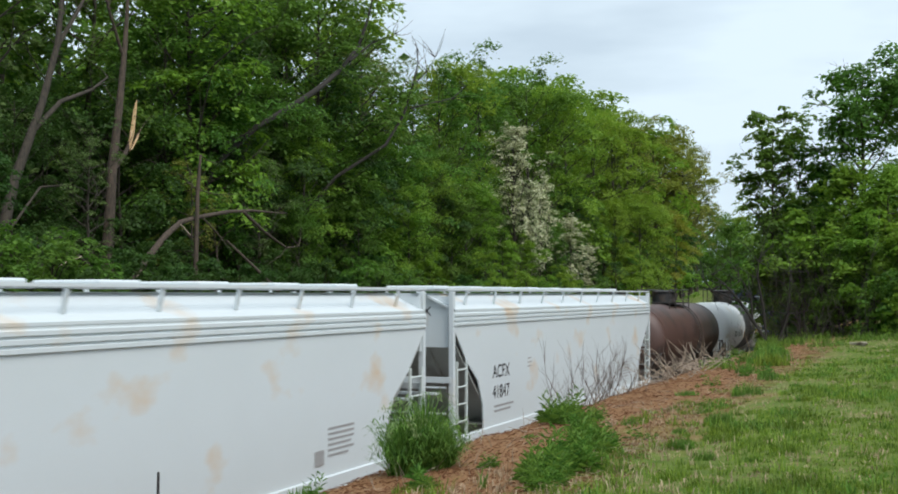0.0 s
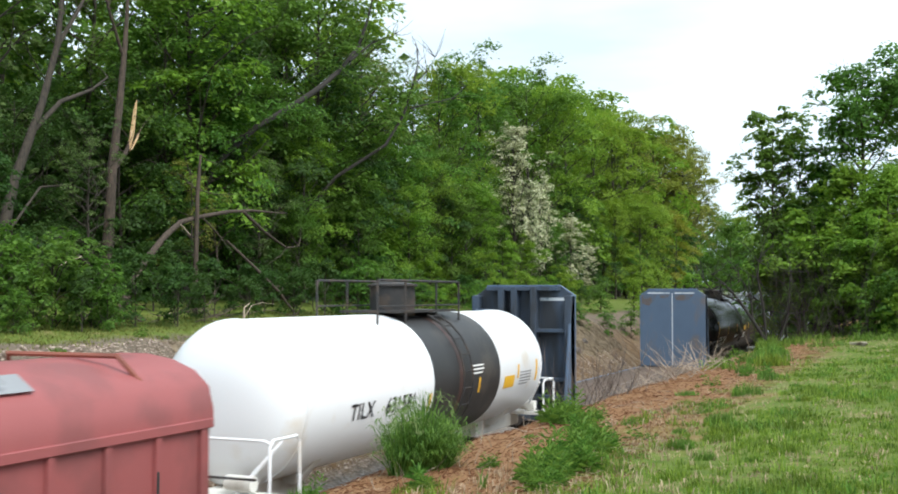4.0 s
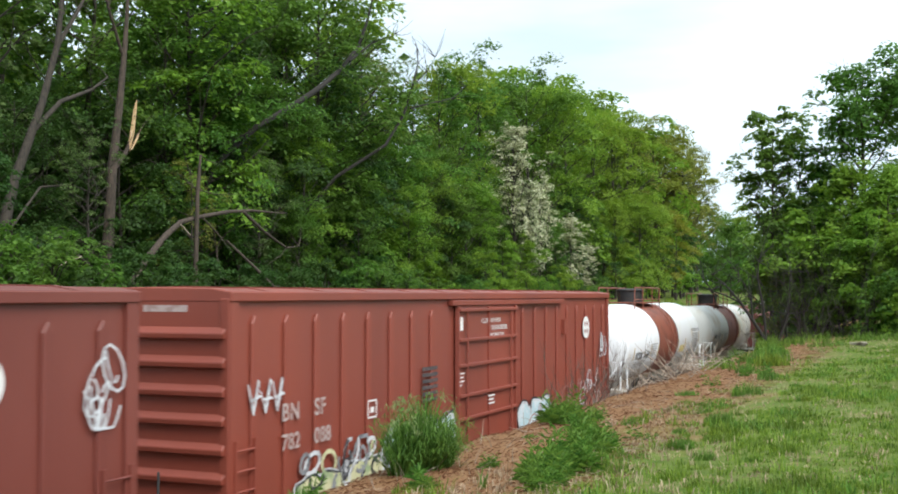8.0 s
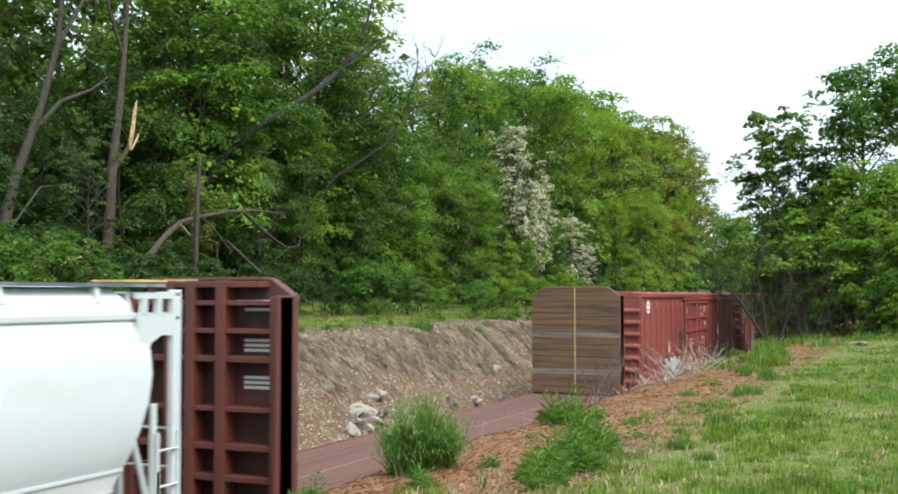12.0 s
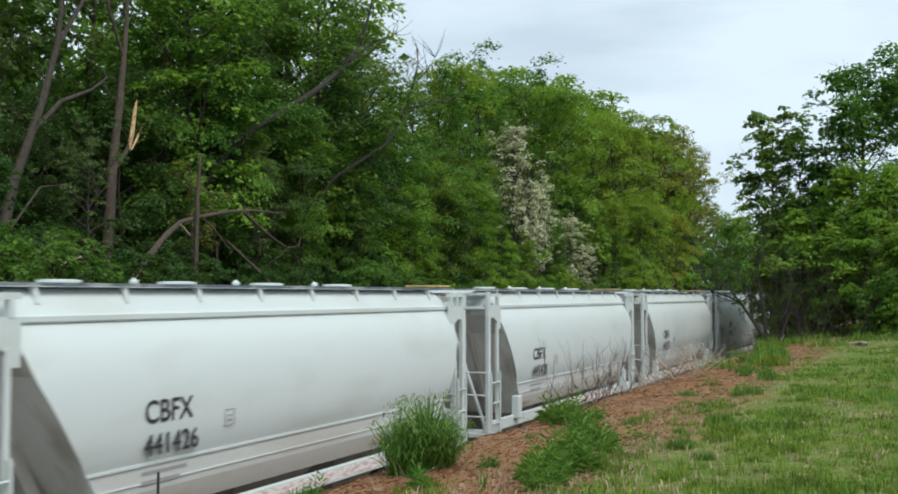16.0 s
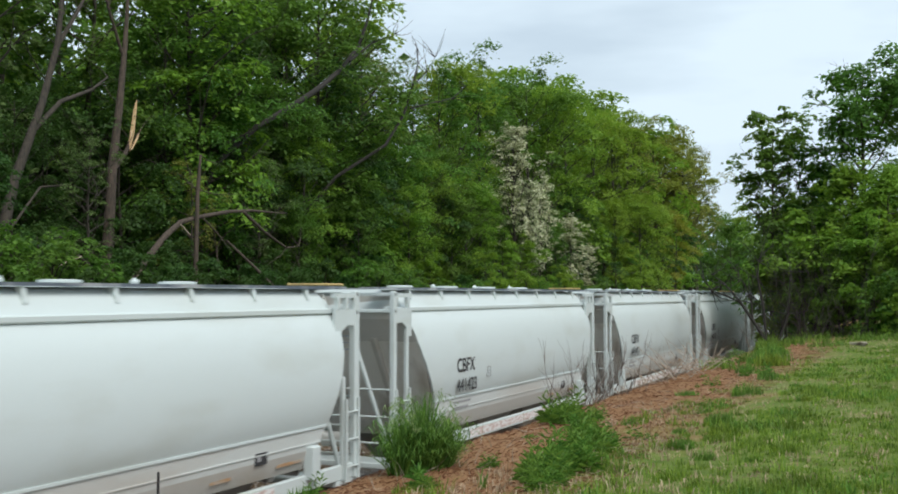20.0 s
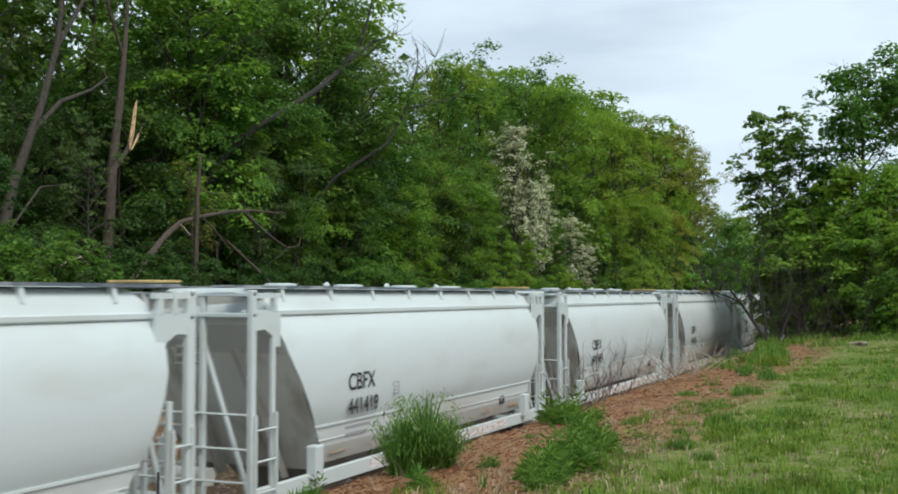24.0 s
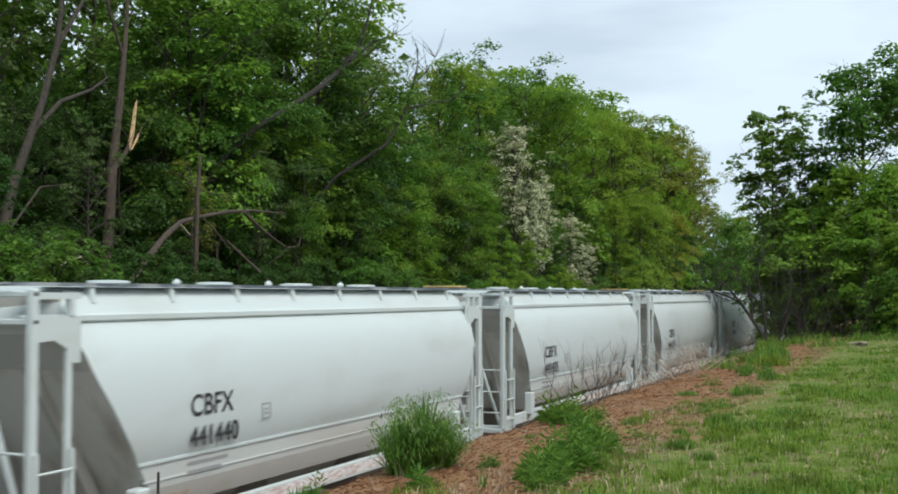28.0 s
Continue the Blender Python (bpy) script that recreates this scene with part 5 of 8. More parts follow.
HOPPER_DIRTY = paint("grimed_hopper_paint", (0.46, 0.445, 0.405), (0.31, 0.235, 0.155), scale=0.9, low=0.42, high=0.72, rough=0.6, grain=0.08, stretch=(1, 0.4, 1))
SILL_STAIN = paint("faded_red_stencils", (0.55, 0.42, 0.38), (0.72, 0.70, 0.68), scale=9, low=0.42, high=0.55, rough=0.6, stretch=(1, 0.6, 2))
HOPPER_LOWER = paint("dusty_hopper_paint", (0.56, 0.585, 0.56), (0.47, 0.445, 0.40), scale=0.8, low=0.48, high=0.75, rough=0.55, grain=0.05, bump=0.03, stretch=(1, 0.3, 1.6))
# dusty white, its base darkened to hold the shade of the car gap
END_PALE = paint("shade_dulled_dusty_end_paint", (0.50, 0.49, 0.45), (0.42, 0.39, 0.33), scale=1.4, low=0.5, high=0.75, rough=0.6, grain=0.05)
END_DUSTY = paint("dust_stained_end_paint", (0.72, 0.71, 0.66), (0.40, 0.36, 0.30), scale=0.75, low=0.54, high=0.68, rough=0.65, grain=0.08, stretch=(1.6, 1, 0.7))
RUST_ORANGE = paint("orange_rust_stain", (0.36, 0.21, 0.10), (0.36, 0.31, 0.25), scale=5, low=0.4, high=0.6, rough=0.8, grain=0.15, stretch=(1, 0.5, 2))
BOARD_EDGE = paint("blue_grey_walkway_edge", (0.10, 0.12, 0.145), (0.30, 0.31, 0.32), scale=2.5, low=0.5, high=0.62, rough=0.5, stretch=(1, 0.6, 1))
RUNBOARD = paint("galvanised_grating", (0.36, 0.38, 0.39), (0.26, 0.27, 0.28), scale=6, rough=0.5, metal=0.3, grain=0.1)
PANEL_MARKS = paint("black_panel_paint", (0.055, 0.05, 0.05), (0.16, 0.1, 0.09), scale=14, rough=0.6, bump=0)
STRIPE_OCHRE = paint("ochre_stripe_paint", (0.50, 0.36, 0.14), (0.36, 0.25, 0.1), scale=5, rough=0.7, bump=0)
BOX_PATCH = paint("repainted_lighter_red", (0.30, 0.105, 0.08), (0.25, 0.085, 0.063), scale=0.9, low=0.42, high=0.7, rough=0.5, grain=0.08, bump=0.04, stretch=(1, 1, 0.5))
GRAFFITI_DARK = paint("black_spray_paint", (0.03, 0.032, 0.036), (0.07, 0.07, 0.075), scale=4, rough=0.6, bump=0)
GRAFFITI_TEAL = paint("pale_blue_spray_paint", (0.46, 0.62, 0.66), (0.66, 0.70, 0.72), scale=3, rough=0.6, bump=0)
GRAFFITI_FAINT = paint("faded_pink_spray_paint", (0.42, 0.24, 0.21), (0.30, 0.12, 0.10), scale=6, low=0.4, high=0.6, rough=0.6, bump=0)
ORANGE_DOT = paint("orange_spot_paint", (0.75, 0.2, 0.03), rough=0.6, bump=0)
CHAIN_PALE = paint("pale_channel_steel", (0.24, 0.20, 0.16), (0.14, 0.115, 0.095), scale=4, rough=0.6)
YELLOW_PALE = paint("pale_yellow_stencil", (0.72, 0.58, 0.16), (0.78, 0.70, 0.4), scale=7, rough=0.5, bump=0)
BARS_FADED = paint("worn_white_stripe_paint", (0.58, 0.62, 0.66), (0.20, 0.26, 0.34), scale=5, low=0.52, high=0.66, rough=0.6, bump=0)
BULK_RED = paint("worn_brown_red_frame", (0.125, 0.034, 0.023), (0.085, 0.03, 0.022), scale=1.2, low=0.42, high=0.7, rough=0.55, grain=0.1, bump=0.05)
# dark red that carries the shade between the brown car's posts
RECESS_RED = paint("shade_dark_red_sheet", (0.085, 0.034, 0.027), (0.045, 0.026, 0.022), scale=2, rough=0.7, grain=0.15)
RUST_DARK = paint("rusted_worn_blue", (0.125, 0.105, 0.10), (0.095, 0.125, 0.175), scale=4, low=0.45, high=0.6, rough=0.8, grain=0.15)
BLACK_BAND = paint("black_band_paint", (0.028, 0.027, 0.027), (0.055, 0.048, 0.042), scale=1.2, rough=0.5, grain=0.1)

# ---------------------------------------------------------------- the train: (thing, place of its middle along the track at 14 s)
TRAIN = []
blue_label = "weathered blue bulkhead flatcar, empty, with plank deck"
flat_blue = bulkhead_flat(blue_label, BLUE_PAINT, DECK_WOOD, False, BLUE_DARK)
TRAIN.append((flat_blue, 218.73))
TRAIN.append((copy_thing(flat_blue, pose(0, 0, 0)), 332.0))
flat_brown = bulkhead_flat("red bulkhead flatcar with brown plank-lined bulkheads, empty", BULK_RED, DECK_RED, True, BULK_RED)
TRAIN.append((flat_brown, 61.24))

t = tank_car("plain dark brown tank car with domed ends", 6.6, 1.40, 2.62, BROWN_TANK, [], BLACK_BAND, 4.65, STEEL_DARK, STEEL_DARK)
TRAIN.append((t, 298.0))
t = tank_car("black tank car with white marks and yellow stripes", 8.65, 1.52, 2.73, BLACK_TANK, [], BLACK_BAND, 4.74, STEEL_DARK, STEEL_DARK, None, -0.75, -1.7)
tank_marks(t, 1.52, 2.73, "DMLX 1208", -7.5, -0.62, BARS_WHITE, 0.24)
tank_lines(t, 1.52, 2.73, -7.3, -27, [1.6, 1.4, 1.0], BARS_WHITE)
tank_lines(t, 1.52, 2.73, 6.6, 10, [0.9, 0.9, 0.9, 0.9, 0.7, 0.9, 0.6], BARS_WHITE, 3.4)
tank_lines(t, 1.52, 2.73, -0.1, -14, [0.9, 0.8, 0.8, 0.6], BARS_WHITE, 3.2)
tank_lines(t, 1.52, 2.73, -2.9, -16, [0.8, 0.5], BARS_WHITE, 3.6)
tank_lines(t, 1.52, 2.73, 5.6, -6, [0.35, 0.3], BARS_WHITE, 3.6)
part("placard", tank_patch(Shape(), -0.1, 0.75, -9, 0, 1.52, 2.73), YELLOW, t, "yellow warning placard")
for y, a0, a1 in ((-8.05, -14, 14), (-5.26, -12, 3), (-2.48, -10, 5), (1.58, -8, 5), (4.67, -8, 5), (7.95, -8, 14)):
    part("yellow_strip", tank_patch(Shape(), y, y + 0.12, a0, a1, 1.52, 2.73), YELLOW, t, "yellow reflective strip")
TRAIN.append((t, 240.65))
t = tank_car("white tank car with a broad black centre band", 6.6, 1.42, 2.60, WHITE_TANK, [(-0.9, 2.95)], BLACK_BAND, 4.73, STEEL_DARK, STEEL_DARK, WHITE_TANK)
tank_marks(t, 1.42, 2.60, "TILX 631581", -4.5, -0.42, BARS_BLACK, 0.30)
tank_lines(t, 1.42, 2.60, 4.4, -4, [0.8, 0.8, 0.8, 0.8, 0.6], BARS_GREY, 3.0)
tank_lines(t, 1.42, 2.60, 1.2, 10, [0.7, 0.7, 0.6], BARS_WHITE, 3.4)
part("placard", tank_patch(Shape(), 3.3, 4.0, -18, -6, 1.42, 2.60), YELLOW, t, "yellow warning placard")
for y, a0, a1 in ((-1.1, -24, -8), (1.6, -16, -2), (4.2, -10, 4), (5.6, -16, 6)):
    part("yellow_strip", tank_patch(Shape(), y, y + 0.1, a0, a1, 1.42, 2.60), YELLOW, t, "yellow reflective strip")
part("rust_ring", Shape().lathe_y([(0.45, 1.42), (0.45, 1.433), (0.62, 1.433), (0.62, 1.42)], 64, 2.60), BROWN_TANK, t, smooth=35)
TRAIN.append((t, 199.6))
TRAIN.append((copy_thing(t, pose(0, 0, 0)), 313.5))
TRAIN.append((covered_gondola(), 183.77))
t = tank_car("cream tank car stained brown, with a red-brown band", 6.85, 1.30, 2.57, CREAM_TANK, [(-1.55, 1.85)], BROWN_BAND, 4.50, STEEL_DARK, BROWN_BAND, CREAM_TANK, -0.35)
tank_marks(t, 1.30, 2.57, "RCRX 1257", -5.7, -0.30, BARS_BLACK, 0.21)
tank_lines(t, 1.30, 2.57, -5.5, -19, [1.7, 1.4, 0.8], BARS_GREY)
tank_lines(t, 1.30, 2.57, -2.85, -6, [0.95, 0.95, 0.9, 0.95, 0.8, 0.95, 0.6], BARS_GREY, 4.6)
tank_lines(t, 1.30, 2.57, 1.95, -8, [0.7, 0.6, 0.7, 0.7, 0.5], STRIPE_OCHRE, 4.0)
tank_lines(t, 1.30, 2.57, 4.6, -2, [0.9, 0.7], BARS_GREY, 4.0)
tank_lines(t, 1.30, 2.57, 4.75, -13, [0.9, 0.9, 0.8], BARS_BLACK, 3.4)
for text, size, z in (("RCRX 1257", 0.12, 3.02), ("", 0.05, 2.9), ("", 0.05, 2.82)):
    me = letters_end(text, size) if text else Shape().box(0.1, 0.75, 0, 0.002, 0, size).data("head_stencil")
    for v in me.vertices:
        r = min(1.29, math.hypot(v.co.x - 0.45, v.co.z + z - 2.57))
        v.co.x, v.co.y = v.co.x - 0.45, -(6.30 + 0.55 * math.sqrt(1 - (r / 1.3) ** (2 / 0.75))) - 0.012 + v.co.y
    part("head_stencil", me, BARS_BLACK if text else BARS_GREY, t, at=(0, 0, z))
for y, a0, a1 in ((-5.98, -24, -5), (-3.5, -26, -6), (-1.56, -30, -8), (1.87, -24, -4), (6.2, -18, 4)):
    part("yellow_strip", tank_patch(Shape(), y, y + 0.1, a0, a1, 1.30, 2.57), STRIPE_OCHRE, t, "faded reflective strip")
TRAIN.append((t, 167.4))
t = tank_car("clean white tank car with a red-brown band", 6.95, 1.42, 2.65, WHITE_TANK, [(-1.66, 1.80)], BROWN_BAND, 4.70, STEEL_DARK, BROWN_BAND, WHITE_TANK, -0.5)
tank_marks(t, 1.42, 2.65, "RCRX 1464", -5.25, -0.54, BARS_BLACK, 0.27)
tank_lines(t, 1.42, 2.65, -5.1, -25, [1.6, 1.4, 1.2], BARS_GREY)
tank_lines(t, 1.42, 2.65, -3.0, -2, [1.1, 0.9, 0.9, 0.8, 0.8, 0.6], BARS_GREY, 3.4)
part("cargo_name", on_tank_at(letters("HYDROCHLORIC ACID", 0.115, 1.0, 0.006), 1.42, 2.65, 0.2), BARS_GREY, t, "black stencilled cargo name", at=(0, 4.76, 0))
tank_lines(t, 1.42, 2.65, 4.78, 4, [1.3, 1.25, 1.3, 1.2, 1.3, 1.3, 1.2, 1.25, 0.5, 0.5], BARS_GREY, 3.2)
part("dark_placard", tank_patch(Shape(), 4.25, 4.75, -36, -26, 1.42, 2.65), BARS_BLACK, t, "dark data plate")
part("placard", tank_patch(Shape(), 2.4, 3.3, -25, -13, 1.42, 2.65), YELLOW_PALE, t, "pale yellow stencil patch")
for y, a0, a1 in ((-5.6, -22, -4), (-2.95, -22, -4), (-1.75, -22, -4), (1.85, -19, -1), (3.33, -19, -2), (6.3, -16, 6)):
    part("yellow_strip", tank_patch(Shape(), y, y + 0.1, a0, a1, 1.42, 2.65), STRIPE_OCHRE, t, "faded reflective strip")
part("rust_ring", Shape().lathe_y([(1.78, 1.42), (1.78, 1.432), (1.86, 1.432), (1.86, 1.42)], 64, 2.65), BROWN_TANK, t, smooth=35)
TRAIN.append((t, 150.55))

TRAIN.append((hopper_flat("ACFX", "41847"), 279.35))
TRAIN.append((hopper_flat("NDYX", "879155"), 259.66))
TRAIN.append((boxcar("brick-red boxcar with graffiti along its lower side", BOX_RED, "BN SF", "782 088", False, 4,
                     [("fat", -5.3, -2.2, 1.0, 1.95, GRAFFITI_TEAL, 4), ("throw", -8.6, -5.6, 0.95, 1.5, GRAFFITI_TAN, 4), ("line", -5.2, -2.4, 1.1, 1.8, GRAFFITI_GREY, 6), ("line", -0.6, 1.2, 1.1, 1.7, GRAFFITI_WHITE, 9),
                      ("line", 2.2, 7.6, 1.1, 1.8, GRAFFITI_FAINT, 12), ("fat", 1.9, 4.4, 0.95, 1.75, GRAFFITI_TEAL, 3), ("line", 7.2, 9.2, 1.2, 2.0, GRAFFITI_WHITE, 9), ("tag", -9.95, -8.95, 2.66, 3.12, GRAFFITI_WHITE, 3), ("line", 9.45, 9.95, 2.65, 3.15, GRAFFITI_WHITE, 9), ("tangle", -8.4, -4.2, 0.95, 1.8, GRAFFITI_WHITE, 30)]), 130.61))
TRAIN.append((boxcar("dark red boxcar with lighter repainted panels and graffiti", BOX_RED_B, "BN SF", "781 755", False, 9,
                     [("throw", -6.6, -3.6, 0.95, 1.95, GRAFFITI_TAN, 5), ("line", -6.4, -3.8, 1.1, 1.7, GRAFFITI_GREY, 6), ("blob", 1.9, 8.6, 1.0, 2.25, GRAFFITI_GREY, 9), ("tangle", 2.0, 8.5, 1.0, 2.3, GRAFFITI_WHITE, 70),
                      ("fat", -1.7, -0.3, 1.0, 1.6, GRAFFITI_TEAL, 2), ("line", -4.6, -2.3, 1.9, 2.6, GRAFFITI_FAINT, 10), ("line", 9.5, 10.1, 2.9, 3.9, GRAFFITI_WHITE, 9),
                      ("line", -10.1, -9.3, 2.9, 3.95, GRAFFITI_WHITE, 12), ("line", 1.8, 2.2, 3.3, 3.8, GRAFFITI_FAINT, 4)], patches=((-9.17, -7.54, 1.15, 2.98), (-7.54, -6.67, 1.15, 2.36), (-6.67, -4.89, 1.15, 4.18), (-4.89, -3.94, 1.15, 2.63), (-3.94, -2.5, 1.15, 4.28))), 107.74))
pink = boxcar("sun-bleached red boxcar with double doors and graffiti", BOX_PINK, "AT SF", "52 175", True, 15,
              [("fat", -6.9, -3.9, 1.0, 1.95, GRAFFITI_WHITE, 4), ("line", -6.9, -3.9, 1.2, 1.9, GRAFFITI_DARK, 10), ("blob", 1.5, 8.0, 0.95, 2.0, GRAFFITI_GREY, 9), ("tangle", 1.5, 8.1, 0.95, 2.05, GRAFFITI_WHITE, 36), ("line", 1.4, 8.2, 1.75, 2.05, GRAFFITI_WHITE, 9), ("line", 2.0, 8.0, 1.1, 1.7, GRAFFITI_FAINT, 12), ("blob", -5.6, -3.2, 0.95, 1.35, GRAFFITI_FAINT, 4),
               ("line", 4.85, 5.45, 2.4, 2.95, GRAFFITI_WHITE, 12), ("line", 9.0, 9.7, 1.2, 1.9, GRAFFITI_WHITE, 8), ("line", 9.8, 10.2, 2.6, 3.0, GRAFFITI_WHITE, 4)], (-9.45, 3.98, 0.25), (-8.6, 1.75))
for y, z, w in ((1.19, 3.22, 0.95), (1.45, 3.13, 0.4), (-2.05, 2.55, 0.95), (-1.85, 2.42, 0.3), (-1.5, 2.38, 0.35), (0.6, 2.55, 0.95), (0.85, 2.44, 0.25), (1.0, 2.35, 0.3)):
    part("door_bar", bars(y, z, [w * 0.9], 0.036, 0.1, 1.588), BARS_WHITE, pink)
part("orange_dot", Shape().prism_x([(0.96 + 0.11 * math.cos(a), 2.2 + 0.13 * math.sin(a)) for a in (0.52 * i for i in range(12))], 1.588, 1.592), ORANGE_DOT, pink, "orange painted dot")
part("dark_panel", Shape().box(1.5, 1.557, 7.75, 8.21, 1.14, 4.24), BOX_RED, pink, "darker replaced side panel", bevel=0.008)
part("side_box", Shape().box(1.5, 1.585, 4.95, 5.5, 3.55, 3.95), BOX_PINK, pink, bevel=0.01)
TRAIN.append((pink, 84.85))

PITCH = 15.27
NUMBERS = ["96902", "441431", "441427", "441428", "441426", "441425", "441422", "441421", "441423", "441420", "441415", "441445", "441449", "441419", "441438",
           "441436", "441437", "441435", "441440", "441441", "441442"]
first = hopper_round()
FIRST_AT = 41.085
for i, num in enumerate(NUMBERS):
    car = first if i == 0 else copy_thing(first, pose(0, 0, 0))
    TRAIN.append((car, FIRST_AT - PITCH * i))
for i, num in enumerate(NUMBERS):
    car = TRAIN[-len(NUMBERS) + i][0]
    part("reporting_mark", letters("CEFX" if i == 0 else "CBFX", 0.29, 1.0, 0.008), BARS_BLACK, car, "black stencilled letters", at=(1.612, -4.10, 2.78))
    part("car_number", letters(num, 0.27, 1.0, 0.008), BARS_BLACK, car, "black stencilled numerals", at=(1.609, -4.10, 2.36))


def rolled(t):
    """How far the train has run at t seconds, from its place at 14 s."""
    s = t - 14
    return 17.8068 * s + 0.0084 * s * s / 2 + 0.0085 * max(0.0, t - 22.5) ** 2


def motions():
    for car, at in TRAIN:
        walk(car, [(t, pose(0, at + rolled(t), 0)) for t in (0, 7, 14, 21, 22.5, 24, 25, 26, 27, 28.0)])
    # the tall grass on the crest bends in the train's wind
    for k, sheaf in enumerate(CLUMP_SHEAVES):
        x, y, z = sheaf.location
        rows = []
        for i in range(57):
            t = i * 0.5
            gust = 3.5 if t > 13 else 0.0
            rows.append((t, pose(x, y, z, -gust + 2.6 * math.sin(2.3 * t + k) + 1.6 * math.sin(5.1 * t + 2 * k), 2.2 * math.sin(1.7 * t + 1.3 * k), 0)))
        walk(sheaf, rows)

# ---------------------------------------------------------------- trees
def limb_path(rng, start, way, length, rise, steps=5):
    pts, p, d = [start], start.copy(), way / np.linalg.norm(way)
    for i in range(steps):
        d = d + np.array([0, 0, rise]) / steps + rng.normal(0, 0.16, 3)
        d /= np.linalg.norm(d)
        p = p + d * length / steps
        pts.append(p.copy())
    return pts


def tree_parts(seed, height, crown_from, radius, limbs, leaf_count, leaf_size, girth=0.22, lean=(0.0, 0.0), upright=0.35, top_narrow=0.35,
               trunk_wobble=0.03, droop=0.0, pad=1.0, pad_leaves=85, twigs=True):
    """Meshes of a trunk with limbs and of its leaves. crown_from: share of the height where limbs begin."""
    rng = np.random.default_rng(seed)
    wood = Shape()
    spine = []
    side = np.zeros(2)
    for i in range(9):
        f = i / 8
        side = side + rng.normal(0, trunk_wobble * height / 8, 2)
        spine.append(np.array([side[0] + lean[0] * f * height, side[1] + lean[1] * f * height, f * height * 0.93]))
    wood.tube([tuple(p) for p in spine], [max(0.02, girth * (1.25 if i == 0 else 1) * (1 - 0.88 * i / 8)) for i in range(9)], 9)
    nodes, weights = [], []
    for k in range(limbs):
        f = crown_from + (0.97 - crown_from) * (k + rng.uniform(0, 0.8)) / limbs
        at = f * 8
        j = min(7, int(at))
        start = spine[j] + (spine[j + 1] - spine[j]) * (at - j)
        az = 2.4 * k + rng.uniform(-0.5, 0.5)
        g = (f - crown_from) / (1 - crown_from)
        shape = max(0.2, math.sin(math.pi * (0.2 + (0.62 + 0.18 * (1 - top_narrow)) * g))) ** 0.8
        length = radius * shape * rng.uniform(0.75, 1.12)
        way = np.array([math.cos(az), math.sin(az), upright + 0.5 * g])
        path = limb_path(rng, start, way, length, 0.45 - droop)
        r0 = max(0.02, girth * 0.42 * (1 - 0.6 * g))
        wood.tube([tuple(p) for p in path], [r0 * (1 - 0.85 * i / 5) for i in range(6)], 5)
        for i in range(2, 6):
            nodes.append(path[i])
            weights.append(0.7)
        for q in range(3):
            i = int(rng.integers(1, 5))
            w2 = path[i + 1] - path[i] + rng.normal(0, 0.55, 3) * np.linalg.norm(path[i + 1] - path[i])
            sub = limb_path(rng, path[i], w2, length * rng.uniform(0.35, 0.6), 0.25 - droop, 3)
            if twigs:
                wood.tube([tuple(p) for p in sub], [r0 * 0.4, r0 * 0.3, r0 * 0.2, r0 * 0.08], 3)
            nodes += sub[1:]
            weights += [0.8, 1.0, 1.2]
    nodes, weights = np.array(nodes), np.array(weights)
    axis = np.array([spine[4][0], spine[4][1], height * (0.35 + 0.5 * crown_from)])
    weights = weights * rng.uniform(0.3, 1.6, len(weights))
    pads = max(8, int(leaf_count / pad_leaves))
    chosen = rng.choice(len(nodes), pads, p=weights / weights.sum())
    middle = nodes[chosen] + rng.normal(0, 0.25, (pads, 3)) * pad
    out = middle - axis
    out /= np.linalg.norm(out, axis=1, keepdims=True) + 1e-6
    facing = out * 0.55 + np.array([0, 0, 1.0]) + rng.normal(0, 0.2, (pads, 3))
    facing /= np.linalg.norm(facing, axis=1, keepdims=True)
    reach = pad * rng.uniform(0.55, 1.25, pads)
    which = np.repeat(np.arange(pads), int(leaf_count / pads) + 1)[:leaf_count]
    n = len(which)
    u = rng.normal(size=(n, 3))
    f = facing[which]
    u -= (u * f).sum(1, keepdims=True) * f
    u /= np.linalg.norm(u, axis=1, keepdims=True)
    r = np.sqrt(rng.uniform(0, 1.15, n))
    centres = middle[which] + u * (r * reach[which])[:, None] + f * (rng.normal(0, 0.16, n) * reach[which])[:, None]
    centres[:, 2] -= 0.38 * r * r * reach[which] + droop * 0.5 * r * reach[which]
    normals = f + u * (0.45 * r)[:, None] + rng.normal(0, 0.33, (n, 3))
    sizes = leaf_size * rng.uniform(0.6, 1.35, n)
    return wood.data("trunk", 60), leaves_mesh("crown", centres, normals, sizes, 0.62, rng)


def make_tree(name, meshes, leaf_material, label, group="", bark=None):
    thing = tagged(new(name), label, "tree" if name != "shrub" else "shrub", group)
    trunk_me, crown_me = meshes
    part("trunk", trunk_me, bark or BARK, thing)
    me = crown_me.copy()
    me.materials.clear()
    part("crown", me, leaf_material, thing)
    return thing


def stand(thing, x, y, turn, size, sink=0.15):
    thing.matrix_basis = Matrix.Translation((x, y, ground_z(x, y) - sink)) @ Matrix.Rotation(turn, 4, "Z") @ Matrix.Diagonal((size, size, size, 1))
    return thing


def again(thing, x, y, turn, size, sink=0.15):
    return copy_thing(thing, Matrix.Translation((x, y, ground_z(x, y) - sink)) @ Matrix.Rotation(turn, 4, "Z") @ Matrix.Diagonal((size / thing.scale[0],) * 3 + (1,)))


